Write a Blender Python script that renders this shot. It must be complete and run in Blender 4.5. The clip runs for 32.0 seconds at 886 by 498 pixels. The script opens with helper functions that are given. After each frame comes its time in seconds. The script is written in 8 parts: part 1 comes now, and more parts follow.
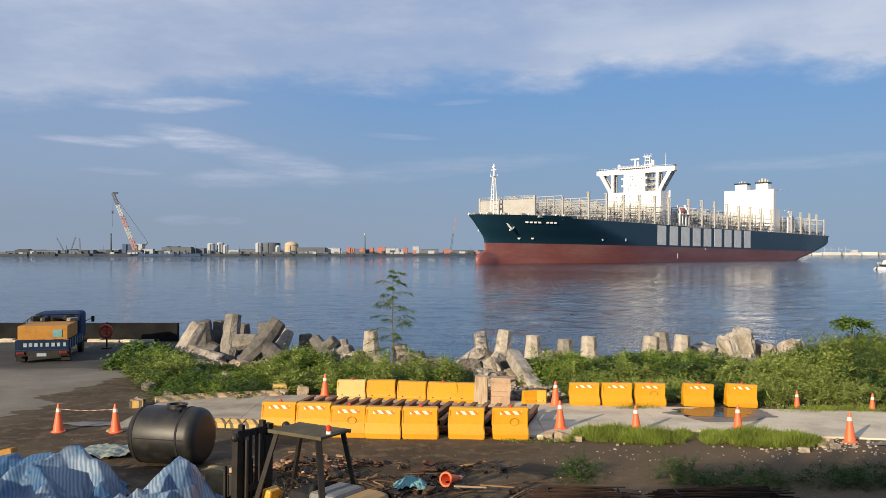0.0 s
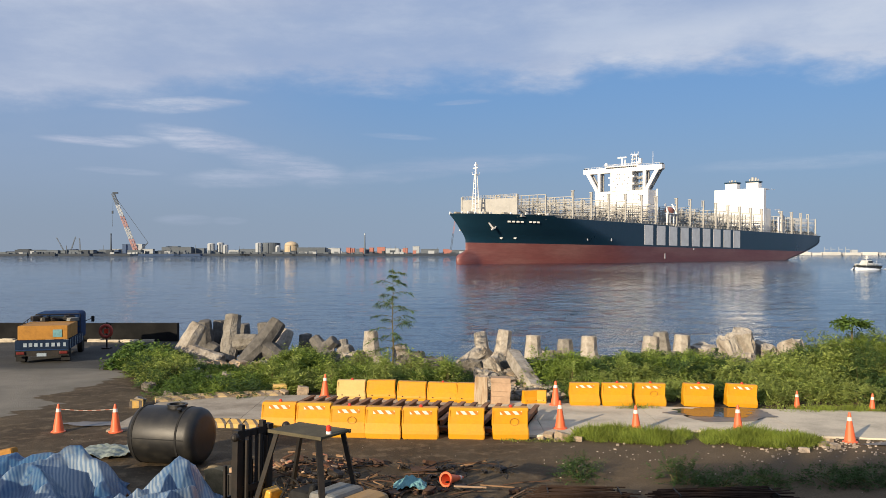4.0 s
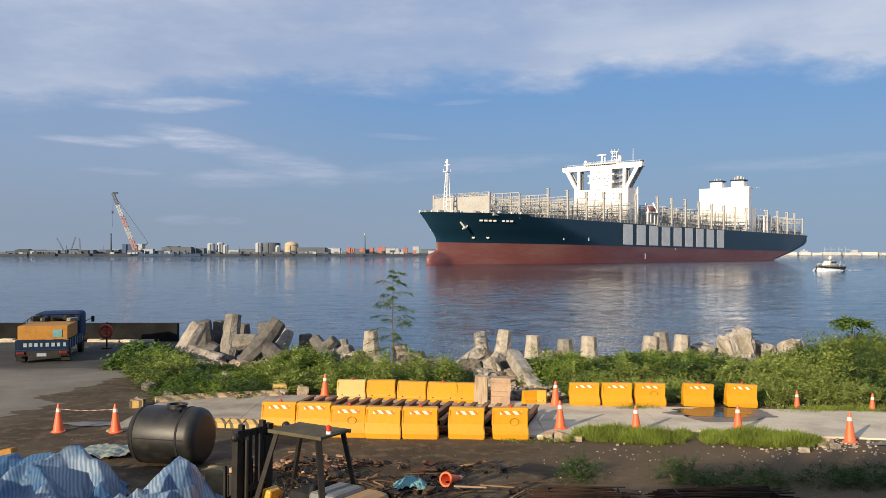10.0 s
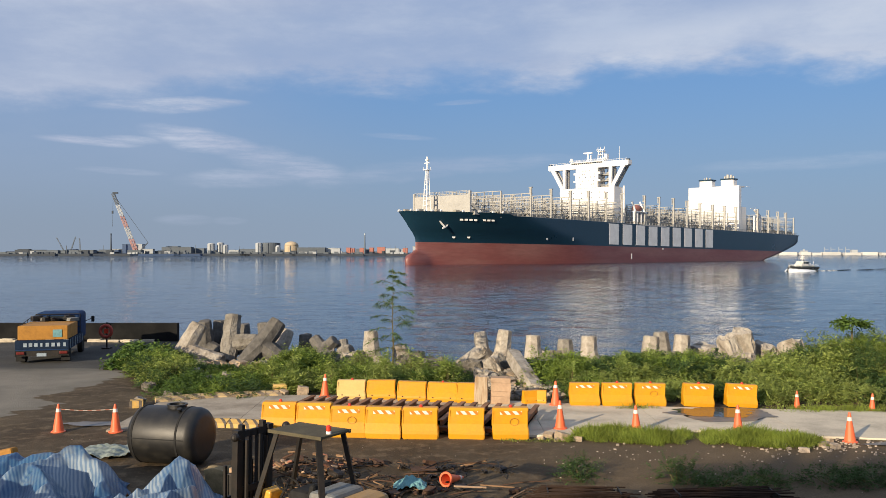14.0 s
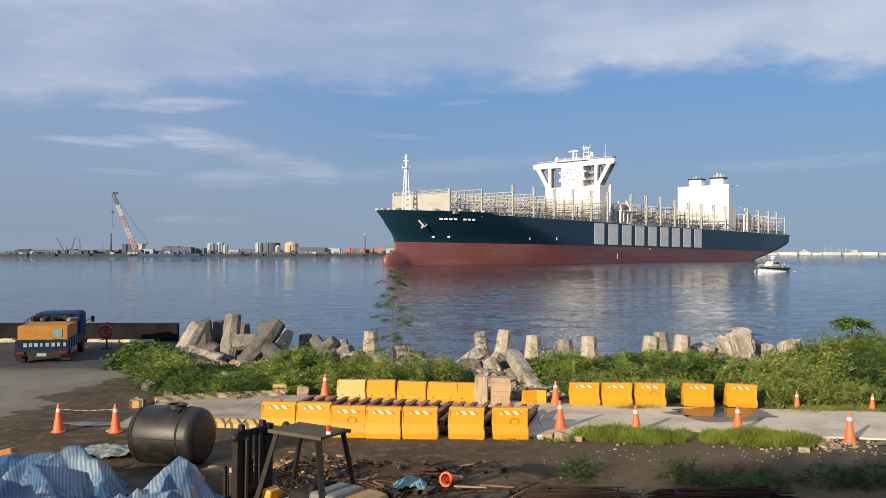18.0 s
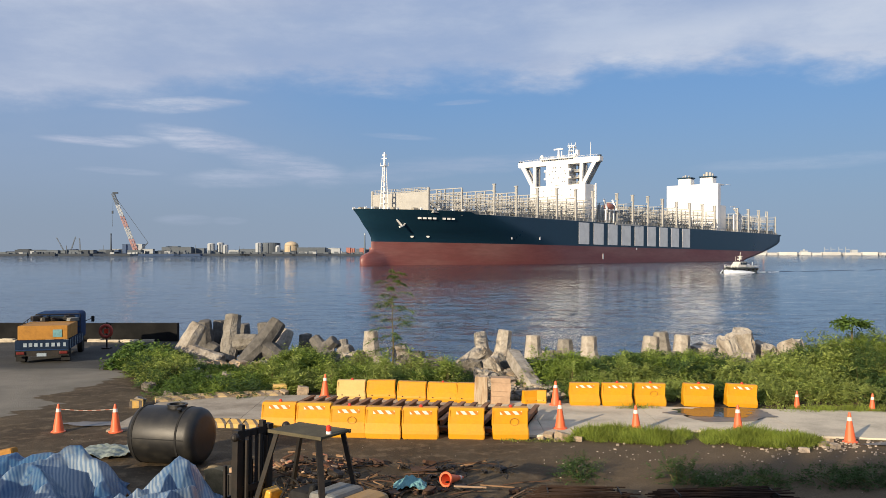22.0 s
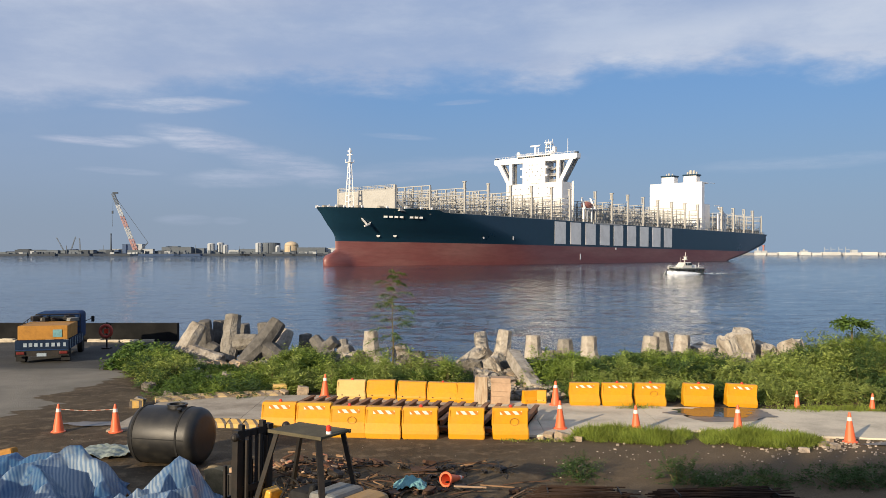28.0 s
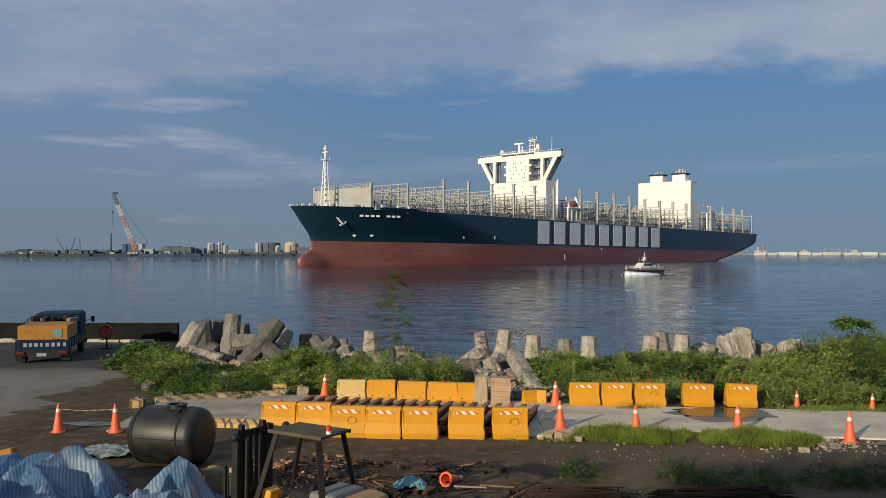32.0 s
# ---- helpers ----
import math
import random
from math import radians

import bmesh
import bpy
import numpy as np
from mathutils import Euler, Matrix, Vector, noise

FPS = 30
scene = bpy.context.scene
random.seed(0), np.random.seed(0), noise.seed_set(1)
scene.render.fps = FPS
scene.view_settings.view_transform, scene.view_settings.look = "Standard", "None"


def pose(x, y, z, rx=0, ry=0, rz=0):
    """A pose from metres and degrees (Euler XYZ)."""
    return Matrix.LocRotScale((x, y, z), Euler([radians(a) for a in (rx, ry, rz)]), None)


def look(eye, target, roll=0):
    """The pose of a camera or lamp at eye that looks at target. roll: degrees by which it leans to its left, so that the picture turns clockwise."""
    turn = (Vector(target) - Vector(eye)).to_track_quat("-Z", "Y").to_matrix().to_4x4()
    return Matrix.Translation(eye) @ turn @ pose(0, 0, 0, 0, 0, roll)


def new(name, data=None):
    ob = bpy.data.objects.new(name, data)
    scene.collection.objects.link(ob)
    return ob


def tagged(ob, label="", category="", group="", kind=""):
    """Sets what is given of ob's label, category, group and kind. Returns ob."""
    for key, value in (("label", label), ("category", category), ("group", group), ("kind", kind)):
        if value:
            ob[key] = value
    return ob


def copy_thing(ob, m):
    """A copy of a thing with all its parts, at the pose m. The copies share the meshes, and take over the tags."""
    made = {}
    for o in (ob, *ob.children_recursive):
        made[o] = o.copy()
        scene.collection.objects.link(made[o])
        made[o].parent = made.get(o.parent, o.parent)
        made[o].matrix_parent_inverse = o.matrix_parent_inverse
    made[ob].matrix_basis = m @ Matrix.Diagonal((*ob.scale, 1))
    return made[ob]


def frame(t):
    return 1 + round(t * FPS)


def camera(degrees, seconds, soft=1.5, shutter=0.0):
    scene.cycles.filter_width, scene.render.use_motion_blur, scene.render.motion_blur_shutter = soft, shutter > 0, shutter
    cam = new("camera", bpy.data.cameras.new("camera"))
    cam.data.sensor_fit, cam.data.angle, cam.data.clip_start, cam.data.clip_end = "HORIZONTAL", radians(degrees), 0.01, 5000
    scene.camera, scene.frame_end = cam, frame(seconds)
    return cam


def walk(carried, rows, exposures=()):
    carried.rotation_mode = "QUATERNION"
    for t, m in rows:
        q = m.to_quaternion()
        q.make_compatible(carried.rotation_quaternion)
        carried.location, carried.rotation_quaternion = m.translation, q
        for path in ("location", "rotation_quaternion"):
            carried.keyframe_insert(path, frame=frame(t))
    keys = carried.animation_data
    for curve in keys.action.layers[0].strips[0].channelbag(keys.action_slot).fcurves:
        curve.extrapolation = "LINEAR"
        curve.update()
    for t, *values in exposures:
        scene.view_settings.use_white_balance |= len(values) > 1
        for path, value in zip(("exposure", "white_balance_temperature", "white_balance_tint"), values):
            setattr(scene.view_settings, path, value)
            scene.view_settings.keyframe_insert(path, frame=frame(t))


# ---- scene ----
# ---- camera: a phone held still at a first-floor balcony, 4.5 m over the yard ----
cam = camera(54.14, 32.0, soft=0.6)
EYE = (0.0, 0.0, 4.5)
VIEW = look(EYE, (0.0, 100.0, 4.5 + 0.274))
walk(cam, [(0.0, VIEW), (32.0, VIEW)],
     exposures=[(0.0, 0.76, 6370, 9), (28.2, 0.76, 6370, 9), (29.0, 0.84, 6370, 9), (30.0, 1.15, 6370, 9), (31.2, 1.15, 6370, 9), (31.4, 0.75, 6400, 8), (31.7, 0.32, 6300, 6), (32.0, 0.15, 6100, 5)])

WATER_Z = -0.974        # the harbour lies about a metre below the yard
SUN_TO = Vector((-0.605, -0.796, 0.287)).normalized()   # low morning sun behind the camera, to its left

# ---- sky ----
world = bpy.data.worlds.new("sky")
scene.world = world
world.use_nodes = True


def calc(tree, op, a, b=None, c=None, clamp=False):
    node = tree.nodes.new("ShaderNodeMath")
    node.operation, node.use_clamp = op, clamp
    for slot, value in enumerate((a, b, c)):
        if value is None:
            continue
        if isinstance(value, (int, float)):
            node.inputs[slot].default_value = value
        else:
            tree.links.new(value, node.inputs[slot])
    return node.outputs[0]


def blend(tree, factor, a, b, mode="MIX"):
    node = tree.nodes.new("ShaderNodeMix")
    node.data_type, node.blend_type = "RGBA", mode
    for slot, value in ((0, factor), (6, a), (7, b)):
        if isinstance(value, (int, float)):
            node.inputs[slot].default_value = value
        elif isinstance(value, (tuple, list)):
            node.inputs[slot].default_value = (*value[:3], 1)
        else:
            tree.links.new(value, node.inputs[slot])
    return node.outputs[2]


def ramp(tree, value, low, high):
    node = tree.nodes.new("ShaderNodeMapRange")
    node.interpolation_type = "SMOOTHSTEP"
    node.inputs["From Min"].default_value, node.inputs["From Max"].default_value = low, high
    tree.links.new(value, node.inputs["Value"])
    return node.outputs["Result"]


def noise_of(tree, vector, scale, detail=4.0, rough=0.55, stretch=None, shift=(0, 0, 0)):
    if stretch or shift != (0, 0, 0):
        mapping = tree.nodes.new("ShaderNodeMapping")
        mapping.inputs["Scale"].default_value = stretch or (1, 1, 1)
        mapping.inputs["Location"].default_value = shift
        tree.links.new(vector, mapping.inputs["Vector"])
        vector = mapping.outputs["Vector"]
    node = tree.nodes.new("ShaderNodeTexNoise")
    node.inputs["Scale"].default_value, node.inputs["Detail"].default_value = scale, detail
    node.inputs["Roughness"].default_value = rough
    tree.links.new(vector, node.inputs["Vector"])
    return node.outputs["Fac"]


# broken cloud: where its lower rim lies (bearing, height), and the loose streaks under it (bearing, height, half-length, half-thickness, slope, strength)
CLOUD_RIM = [(-0.456, 0.150), (-0.36, 0.166), (-0.25, 0.182), (-0.17, 0.188), (-0.09, 0.186), (-0.03, 0.184), (0.01, 0.192), (0.14, 0.188), (0.17, 0.199), (0.26, 0.199), (0.456, 0.190)]
STREAKS = [(-0.300, 0.159, 0.075, 0.0075, 0.06, 0.62), (-0.245, 0.163, 0.030, 0.0045, 0.05, 0.55), (-0.375, 0.117, 0.045, 0.0045, -0.05, 0.70), (-0.335, 0.120, 0.035, 0.0045, 0.0, 0.45), (-0.262, 0.122, 0.060, 0.0130, -0.14, 0.72),
           (-0.175, 0.097, 0.070, 0.0190, -0.20, 0.50), (-0.215, 0.082, 0.075, 0.0100, 0.05, 0.38), (-0.345, 0.086, 0.040, 0.0035, -0.04, 0.28), (-0.395, 0.172, 0.055, 0.0090, 0.05, 0.45), (0.022, 0.169, 0.030, 0.0030, 0.06, 0.32),
           (-0.050, 0.131, 0.040, 0.0035, -0.05, 0.28), (0.030, 0.100, 0.120, 0.0100, 0.05, 0.22), (-0.285, 0.034, 0.030, 0.0060, 0.0, 0.22), (-0.240, 0.034, 0.020, 0.0045, 0.0, 0.18), (-0.060, 0.088, 0.090, 0.0090, 0.08, 0.24), (0.38, 0.094, 0.10, 0.008, 0.03, 0.16)]


def build_sky():
    tree = world.node_tree
    tree.nodes.clear()
    sky = tree.nodes.new("ShaderNodeTexSky")
    sky.sky_type, sky.sun_disc = "NISHITA", False
    sky.sun_elevation, sky.sun_rotation = radians(16.0), radians(217.2)
    sky.air_density, sky.dust_density, sky.ozone_density = 1.0, 0.3, 4.5
    where = tree.nodes.new("ShaderNodeTexCoord").outputs["Generated"]
    axes = tree.nodes.new("ShaderNodeSeparateXYZ")
    tree.links.new(where, axes.inputs[0])
    up = calc(tree, "MAXIMUM", axes.outputs["Z"], 0.0)
    side = axes.outputs["X"]
    torn = noise_of(tree, where, 1.0, 8, 0.62, (12.0, 12.0, 36.0), (1.3, 0.7, 0.2))
    soft = noise_of(tree, where, 1.0, 7, 0.62, (5.5, 5.5, 17.0), (0.9, 0.1, 0.35))
    # a broad sheet of cloud overhead with a ragged lower rim
    line = tree.nodes.new("ShaderNodeValToRGB")
    tree.links.new(calc(tree, "ADD", side, 0.5), line.inputs[0])
    stops = line.color_ramp.elements
    while len(stops) < len(CLOUD_RIM):
        stops.new(0.5)
    for k, (bearing, height) in enumerate(CLOUD_RIM):
        stops[k].position, stops[k].color = bearing + 0.5, (height, height, height, 1)
    above = calc(tree, "SUBTRACT", up, line.outputs[0])
    above = calc(tree, "ADD", above, calc(tree, "MULTIPLY", calc(tree, "SUBTRACT", torn, 0.5), 0.050))
    above = calc(tree, "ADD", above, calc(tree, "MULTIPLY", calc(tree, "SUBTRACT", soft, 0.5), 0.045))
    sheet = ramp(tree, above, -0.016, 0.022)
    # the sheet is thin on its left and in a long gap, thick in a bright bank that rises to the right
    gap = calc(tree, "SUBTRACT", calc(tree, "ADD", up, calc(tree, "MULTIPLY", calc(tree, "SUBTRACT", soft, 0.5), 0.05)), calc(tree, "ADD", 0.217, calc(tree, "MULTIPLY", side, 0.11)))
    bank = calc(tree, "MULTIPLY", ramp(tree, gap, 0.022, -0.012), ramp(tree, side, 0.02, 0.20))
    crown = calc(tree, "MULTIPLY", ramp(tree, up, 0.25, 0.275), ramp(tree, side, 0.0, -0.35))
    lip = calc(tree, "MULTIPLY", ramp(tree, above, 0.035, 0.010), ramp(tree, torn, 0.42, 0.62))
    dense = calc(tree, "ADD", 0.58, calc(tree, "MULTIPLY", ramp(tree, soft, 0.32, 0.72), 0.20))
    dense = calc(tree, "ADD", dense, calc(tree, "MULTIPLY", bank, 0.20))
    dense = calc(tree, "ADD", dense, calc(tree, "MULTIPLY", crown, 0.25))
    dense = calc(tree, "ADD", dense, calc(tree, "MULTIPLY", lip, 0.16))
    cloud = calc(tree, "MULTIPLY", sheet, dense, clamp=True)
    # loose streaks below it, torn along their length
    hair = noise_of(tree, where, 1.0, 8, 0.68, (16.0, 16.0, 120.0), (2.1, 1.7, 3.3))
    hair = calc(tree, "ADD", 0.5, ramp(tree, hair, 0.36, 0.66))
    for bearing, height, long, thick, slope, strength in STREAKS:
        run = calc(tree, "SUBTRACT", side, bearing)
        rise = calc(tree, "SUBTRACT", calc(tree, "SUBTRACT", up, height), calc(tree, "MULTIPLY", run, slope))
        rise = calc(tree, "ADD", rise, calc(tree, "MULTIPLY", calc(tree, "SUBTRACT", torn, 0.5), 1.6 * thick))
        run, rise = calc(tree, "DIVIDE", run, long), calc(tree, "DIVIDE", rise, thick)
        spot = calc(tree, "ADD", calc(tree, "MULTIPLY", run, run), calc(tree, "MULTIPLY", rise, rise))
        spot = calc(tree, "MULTIPLY", calc(tree, "MULTIPLY", ramp(tree, spot, 1.5, 0.0), strength), hair)
        cloud = calc(tree, "MAXIMUM", cloud, spot, clamp=True)
    # pale haze along the horizon
    haze = calc(tree, "MULTIPLY", calc(tree, "SUBTRACT", 1.0, ramp(tree, up, 0.0, 0.22)), 0.9)
    veil = calc(tree, "MULTIPLY", calc(tree, "MULTIPLY", ramp(tree, side, -0.02, -0.34), 0.34), calc(tree, "ADD", 0.4, soft))
    colour = blend(tree, 0.7, sky.outputs[0], (1.9, 3.62, 6.8))
    low = blend(tree, ramp(tree, side, -0.5, 0.35), (3.05, 3.62, 4.5), (2.97, 3.92, 5.2))
    colour = blend(tree, haze, colour, low)
    colour = blend(tree, calc(tree, "MULTIPLY", veil, ramp(tree, up, 0.02, 0.12)), colour, (4.3, 4.9, 6.3))
    bright = blend(tree, ramp(tree, calc(tree, "ADD", soft, calc(tree, "MULTIPLY", bank, 0.22)), 0.35, 0.85), (4.7, 5.25, 6.8), (6.1, 6.65, 7.9))
    colour = blend(tree, cloud, colour, bright)
    back = tree.nodes.new("ShaderNodeBackground")
    back.inputs["Strength"].default_value = 0.055
    tree.links.new(colour, back.inputs["Color"])
    out = tree.nodes.new("ShaderNodeOutputWorld")
    tree.links.new(back.outputs[0], out.inputs["Surface"])


build_sky()
sun = new("sun", bpy.data.lights.new("sun", "SUN"))
sun.data.energy, sun.data.angle, sun.data.color = 4.2, radians(0.6), (1.0, 0.81, 0.57)
sun.matrix_world = look(SUN_TO * 100, (0, 0, 0))


# ---- materials ----
def material(name, colour, rough=0.7, metal=0.0, vary=0.25, scale=2.0, fine=30.0, bump=0.15, depth=0.01,
             second=None, spots=0.5, island=0.0, random_tone=0.0, stretch=None):
    """A surface with stains at one scale and grain at another; second: the colour of the stains."""
    made = bpy.data.materials.new(name)
    made.use_nodes = True
    tree = made.node_tree
    shader = tree.nodes["Principled BSDF"]
    where = tree.nodes.new("ShaderNodeTexCoord").outputs["Object"]
    large = noise_of(tree, where, scale, 5, 0.6, stretch)
    small = noise_of(tree, where, fine, 4, 0.6, stretch)
    dark = second or tuple(c * 0.55 for c in colour)
    tone = blend(tree, calc(tree, "MULTIPLY", ramp(tree, large, spots - 0.12, spots + 0.22), min(1.0, vary * 2.2)), colour, dark)
    tone = blend(tree, vary * 0.9, tone, blend(tree, small, (0.12, 0.12, 0.12), (1.0, 1.0, 1.0)), "OVERLAY")
    if island or random_tone:
        source = (tree.nodes.new("ShaderNodeNewGeometry").outputs["Random Per Island"] if island
                  else tree.nodes.new("ShaderNodeObjectInfo").outputs["Random"])
        amount = island or random_tone
        level = calc(tree, "ADD", 1.0 - amount, calc(tree, "MULTIPLY", source, 2 * amount))
        grey = tree.nodes.new("ShaderNodeCombineColor")
        for slot in range(3):
            tree.links.new(level, grey.inputs[slot])
        tone = blend(tree, 1.0, tone, grey.outputs[0], "MULTIPLY")
    tree.links.new(tone, shader.inputs["Base Color"])
    tree.links.new(calc(tree, "ADD", rough - 0.08, calc(tree, "MULTIPLY", large, 0.16), clamp=True), shader.inputs["Roughness"])
    shader.inputs["Metallic"].default_value = metal
    if rough > 0.72:
        shader.inputs["Specular IOR Level"].default_value = 0.2
    if bump:
        relief = tree.nodes.new("ShaderNodeBump")
        relief.inputs["Strength"].default_value, relief.inputs["Distance"].default_value = bump, depth
        tree.links.new(calc(tree, "ADD", small, large), relief.inputs["Height"])
        tree.links.new(relief.outputs[0], shader.inputs["Normal"])
    return made


def leaf_material(name, colour, second):
    """Leaves: tone from leaf to leaf, a little light through them."""
    made = bpy.data.materials.new(name)
    made.use_nodes = True
    tree = made.node_tree
    shader = tree.nodes["Principled BSDF"]
    each = tree.nodes.new("ShaderNodeNewGeometry").outputs["Random Per Island"]
    where = tree.nodes.new("ShaderNodeTexCoord").outputs["Object"]
    clump = noise_of(tree, where, 1.6, 3, 0.5)
    tone = blend(tree, calc(tree, "MULTIPLY", each, 0.75), colour, second)
    tone = blend(tree, ramp(tree, clump, 0.35, 0.7), tone, blend(tree, 0.6, tone, tuple(c * 0.35 for c in colour)))
    tree.links.new(tone, shader.inputs["Base Color"])
    shader.inputs["Roughness"].default_value = 0.65
    shader.inputs["Specular IOR Level"].default_value = 0.25
    through_leaf = tree.nodes.new("ShaderNodeBsdfTranslucent")
    tree.links.new(tone, through_leaf.inputs["Color"])
    mix = tree.nodes.new("ShaderNodeMixShader")
    mix.inputs[0].default_value = 0.30
    tree.links.new(shader.outputs[0], mix.inputs[1])
    tree.links.new(through_leaf.outputs[0], mix.inputs[2])
    tree.links.new(mix.outputs[0], tree.nodes["Material Output"].inputs["Surface"])
    return made


def striped(name, colour, second, width, slope=0.0, rough=0.6, axis="X", share=0.5, wear=0.2, other="Y"):
    """Stripes along an object axis, slanting by slope."""
    made = bpy.data.materials.new(name)
    made.use_nodes = True
    tree = made.node_tree
    shader = tree.nodes["Principled BSDF"]
    where = tree.nodes.new("ShaderNodeTexCoord").outputs["Object"]
    axes = tree.nodes.new("ShaderNodeSeparateXYZ")
    tree.links.new(where, axes.inputs[0])
    run = calc(tree, "ADD", axes.outputs[axis], calc(tree, "MULTIPLY", axes.outputs[other], slope))
    run = calc(tree, "FRACT", calc(tree, "DIVIDE", run, width))
    bar = ramp(tree, calc(tree, "ABSOLUTE", calc(tree, "SUBTRACT", run, 0.5)), share / 2 - 0.04, share / 2 + 0.04)
    worn = noise_of(tree, where, 9.0, 6, 0.7)
    tone = blend(tree, bar, colour, second)
    tone = blend(tree, calc(tree, "MULTIPLY", ramp(tree, worn, 0.45, 0.75), wear * 2), tone, (0.25, 0.21, 0.17))
    tree.links.new(tone, shader.inputs["Base Color"])
    shader.inputs["Roughness"].default_value = rough
    relief = tree.nodes.new("ShaderNodeBump")
    relief.inputs["Strength"].default_value, relief.inputs["Distance"].default_value = 0.2, 0.01
    tree.links.new(worn, relief.inputs["Height"])
    tree.links.new(relief.outputs[0], shader.inputs["Normal"])
    return made


def tarpaulin_material():
    """Woven plastic sheet: blue and pale stripes, faded and scuffed white in patches."""
    made = bpy.data.materials.new("blue_striped_tarpaulin")
    made.use_nodes = True
    tree = made.node_tree
    shader = tree.nodes["Principled BSDF"]
    where = tree.nodes.new("ShaderNodeTexCoord").outputs["Object"]
    axes = tree.nodes.new("ShaderNodeSeparateXYZ")
    tree.links.new(where, axes.inputs[0])
    bend = noise_of(tree, where, 0.9, 2, 0.5)
    run = calc(tree, "ADD", axes.outputs["X"], calc(tree, "MULTIPLY", axes.outputs["Y"], 0.42))
    run = calc(tree, "ADD", run, calc(tree, "MULTIPLY", bend, 0.35))
    wave = calc(tree, "ABSOLUTE", calc(tree, "SUBTRACT", calc(tree, "FRACT", calc(tree, "DIVIDE", run, 0.066)), 0.5))
    stripe = ramp(tree, wave, 0.18, 0.32)
    faded = ramp(tree, noise_of(tree, where, 0.8, 4, 0.6, None, (2.0, 5.0, 1.0)), 0.40, 0.62)
    blue = blend(tree, faded, (0.018, 0.068, 0.165), (0.110, 0.170, 0.255))
    pale = blend(tree, faded, (0.048, 0.115, 0.205), (0.235, 0.285, 0.330))
    tone = blend(tree, stripe, blue, pale)
    scuff = noise_of(tree, where, 5.0, 8, 0.72)
    tone = blend(tree, calc(tree, "MULTIPLY", ramp(tree, scuff, 0.60, 0.72), 0.7), tone, (0.42, 0.44, 0.45))
    dirt = noise_of(tree, where, 2.2, 6, 0.65, None, (9.0, 2.0, 4.0))
    tone = blend(tree, calc(tree, "MULTIPLY", ramp(tree, dirt, 0.55, 0.75), 0.5), tone, (0.12, 0.12, 0.11))
    tree.links.new(tone, shader.inputs["Base Color"])
    shader.inputs["Roughness"].default_value = 0.38
    relief = tree.nodes.new("ShaderNodeBump")
    relief.inputs["Strength"].default_value, relief.inputs["Distance"].default_value = 0.5, 0.03
    tree.links.new(noise_of(tree, where, 7.0, 5, 0.6), relief.inputs["Height"])
    tree.links.new(relief.outputs[0], shader.inputs["Normal"])
    return made


def water_material():
    """Sea water whose small ripples tilt the surface; rougher where gusts touch it."""
    made = bpy.data.materials.new("sea_water")
    made.use_nodes = True
    tree = made.node_tree
    shader = tree.nodes["Principled BSDF"]
    shader.inputs["Base Color"].default_value = (0.009, 0.026, 0.046, 1)
    shader.inputs["Roughness"].default_value = 0.05
    shader.inputs["IOR"].default_value = 1.33
    where = tree.nodes.new("ShaderNodeTexCoord").outputs["Object"]
    gust = noise_of(tree, where, 0.02, 3, 0.5, (0.4, 1.2, 1.0))
    strength = calc(tree, "ADD", 0.68, calc(tree, "MULTIPLY", ramp(tree, gust, 0.3, 0.7), 0.32))
    axes = tree.nodes.new("ShaderNodeSeparateXYZ")
    tree.links.new(where, axes.inputs[0])
    open_water = calc(tree, "ADD", 1.0, calc(tree, "MULTIPLY", ramp(tree, axes.outputs["Y"], 190.0, 560.0), 6.0))
    lee = calc(tree, "MULTIPLY", ramp(tree, axes.outputs["Y"], 95.0, 165.0), 0.42)
    strength = calc(tree, "MULTIPLY", strength, calc(tree, "SUBTRACT", open_water, lee))
    total = None
    for scale, stretch, amount in ((0.5, (0.5, 1.0, 1.0), 0.20), (2.2, (0.45, 1.0, 1.0), 0.40), (10.0, (0.7, 1.0, 1.0), 0.66)):
        mapping = tree.nodes.new("ShaderNodeMapping")
        mapping.inputs["Scale"].default_value = stretch
        tree.links.new(where, mapping.inputs["Vector"])
        grain = tree.nodes.new("ShaderNodeTexNoise")
        grain.inputs["Scale"].default_value, grain.inputs["Detail"].default_value, grain.inputs["Roughness"].default_value = scale, 3.0, 0.6
        tree.links.new(mapping.outputs[0], grain.inputs["Vector"])
        centred = tree.nodes.new("ShaderNodeVectorMath")
        centred.operation = "MULTIPLY_ADD"
        tree.links.new(grain.outputs["Color"], centred.inputs[0])
        centred.inputs[1].default_value = (amount, amount, 0.0)
        centred.inputs[2].default_value = (-amount / 2, -amount / 2, 0.0)
        if total is None:
            total = centred.outputs[0]
        else:
            both = tree.nodes.new("ShaderNodeVectorMath")
            tree.links.new(total, both.inputs[0])
            tree.links.new(centred.outputs[0], both.inputs[1])
            total = both.outputs[0]
    scaled = tree.nodes.new("ShaderNodeVectorMath")
    scaled.operation = "SCALE"
    tree.links.new(total, scaled.inputs[0])
    tree.links.new(strength, scaled.inputs["Scale"])
    tilted = tree.nodes.new("ShaderNodeVectorMath")
    tree.links.new(scaled.outputs[0], tilted.inputs[0])
    tree.links.new(tree.nodes.new("ShaderNodeNewGeometry").outputs["Normal"], tilted.inputs[1])
    unit = tree.nodes.new("ShaderNodeVectorMath")
    unit.operation = "NORMALIZE"
    tree.links.new(tilted.outputs[0], unit.inputs[0])
    tree.links.new(unit.outputs[0], shader.inputs["Normal"])
    return made


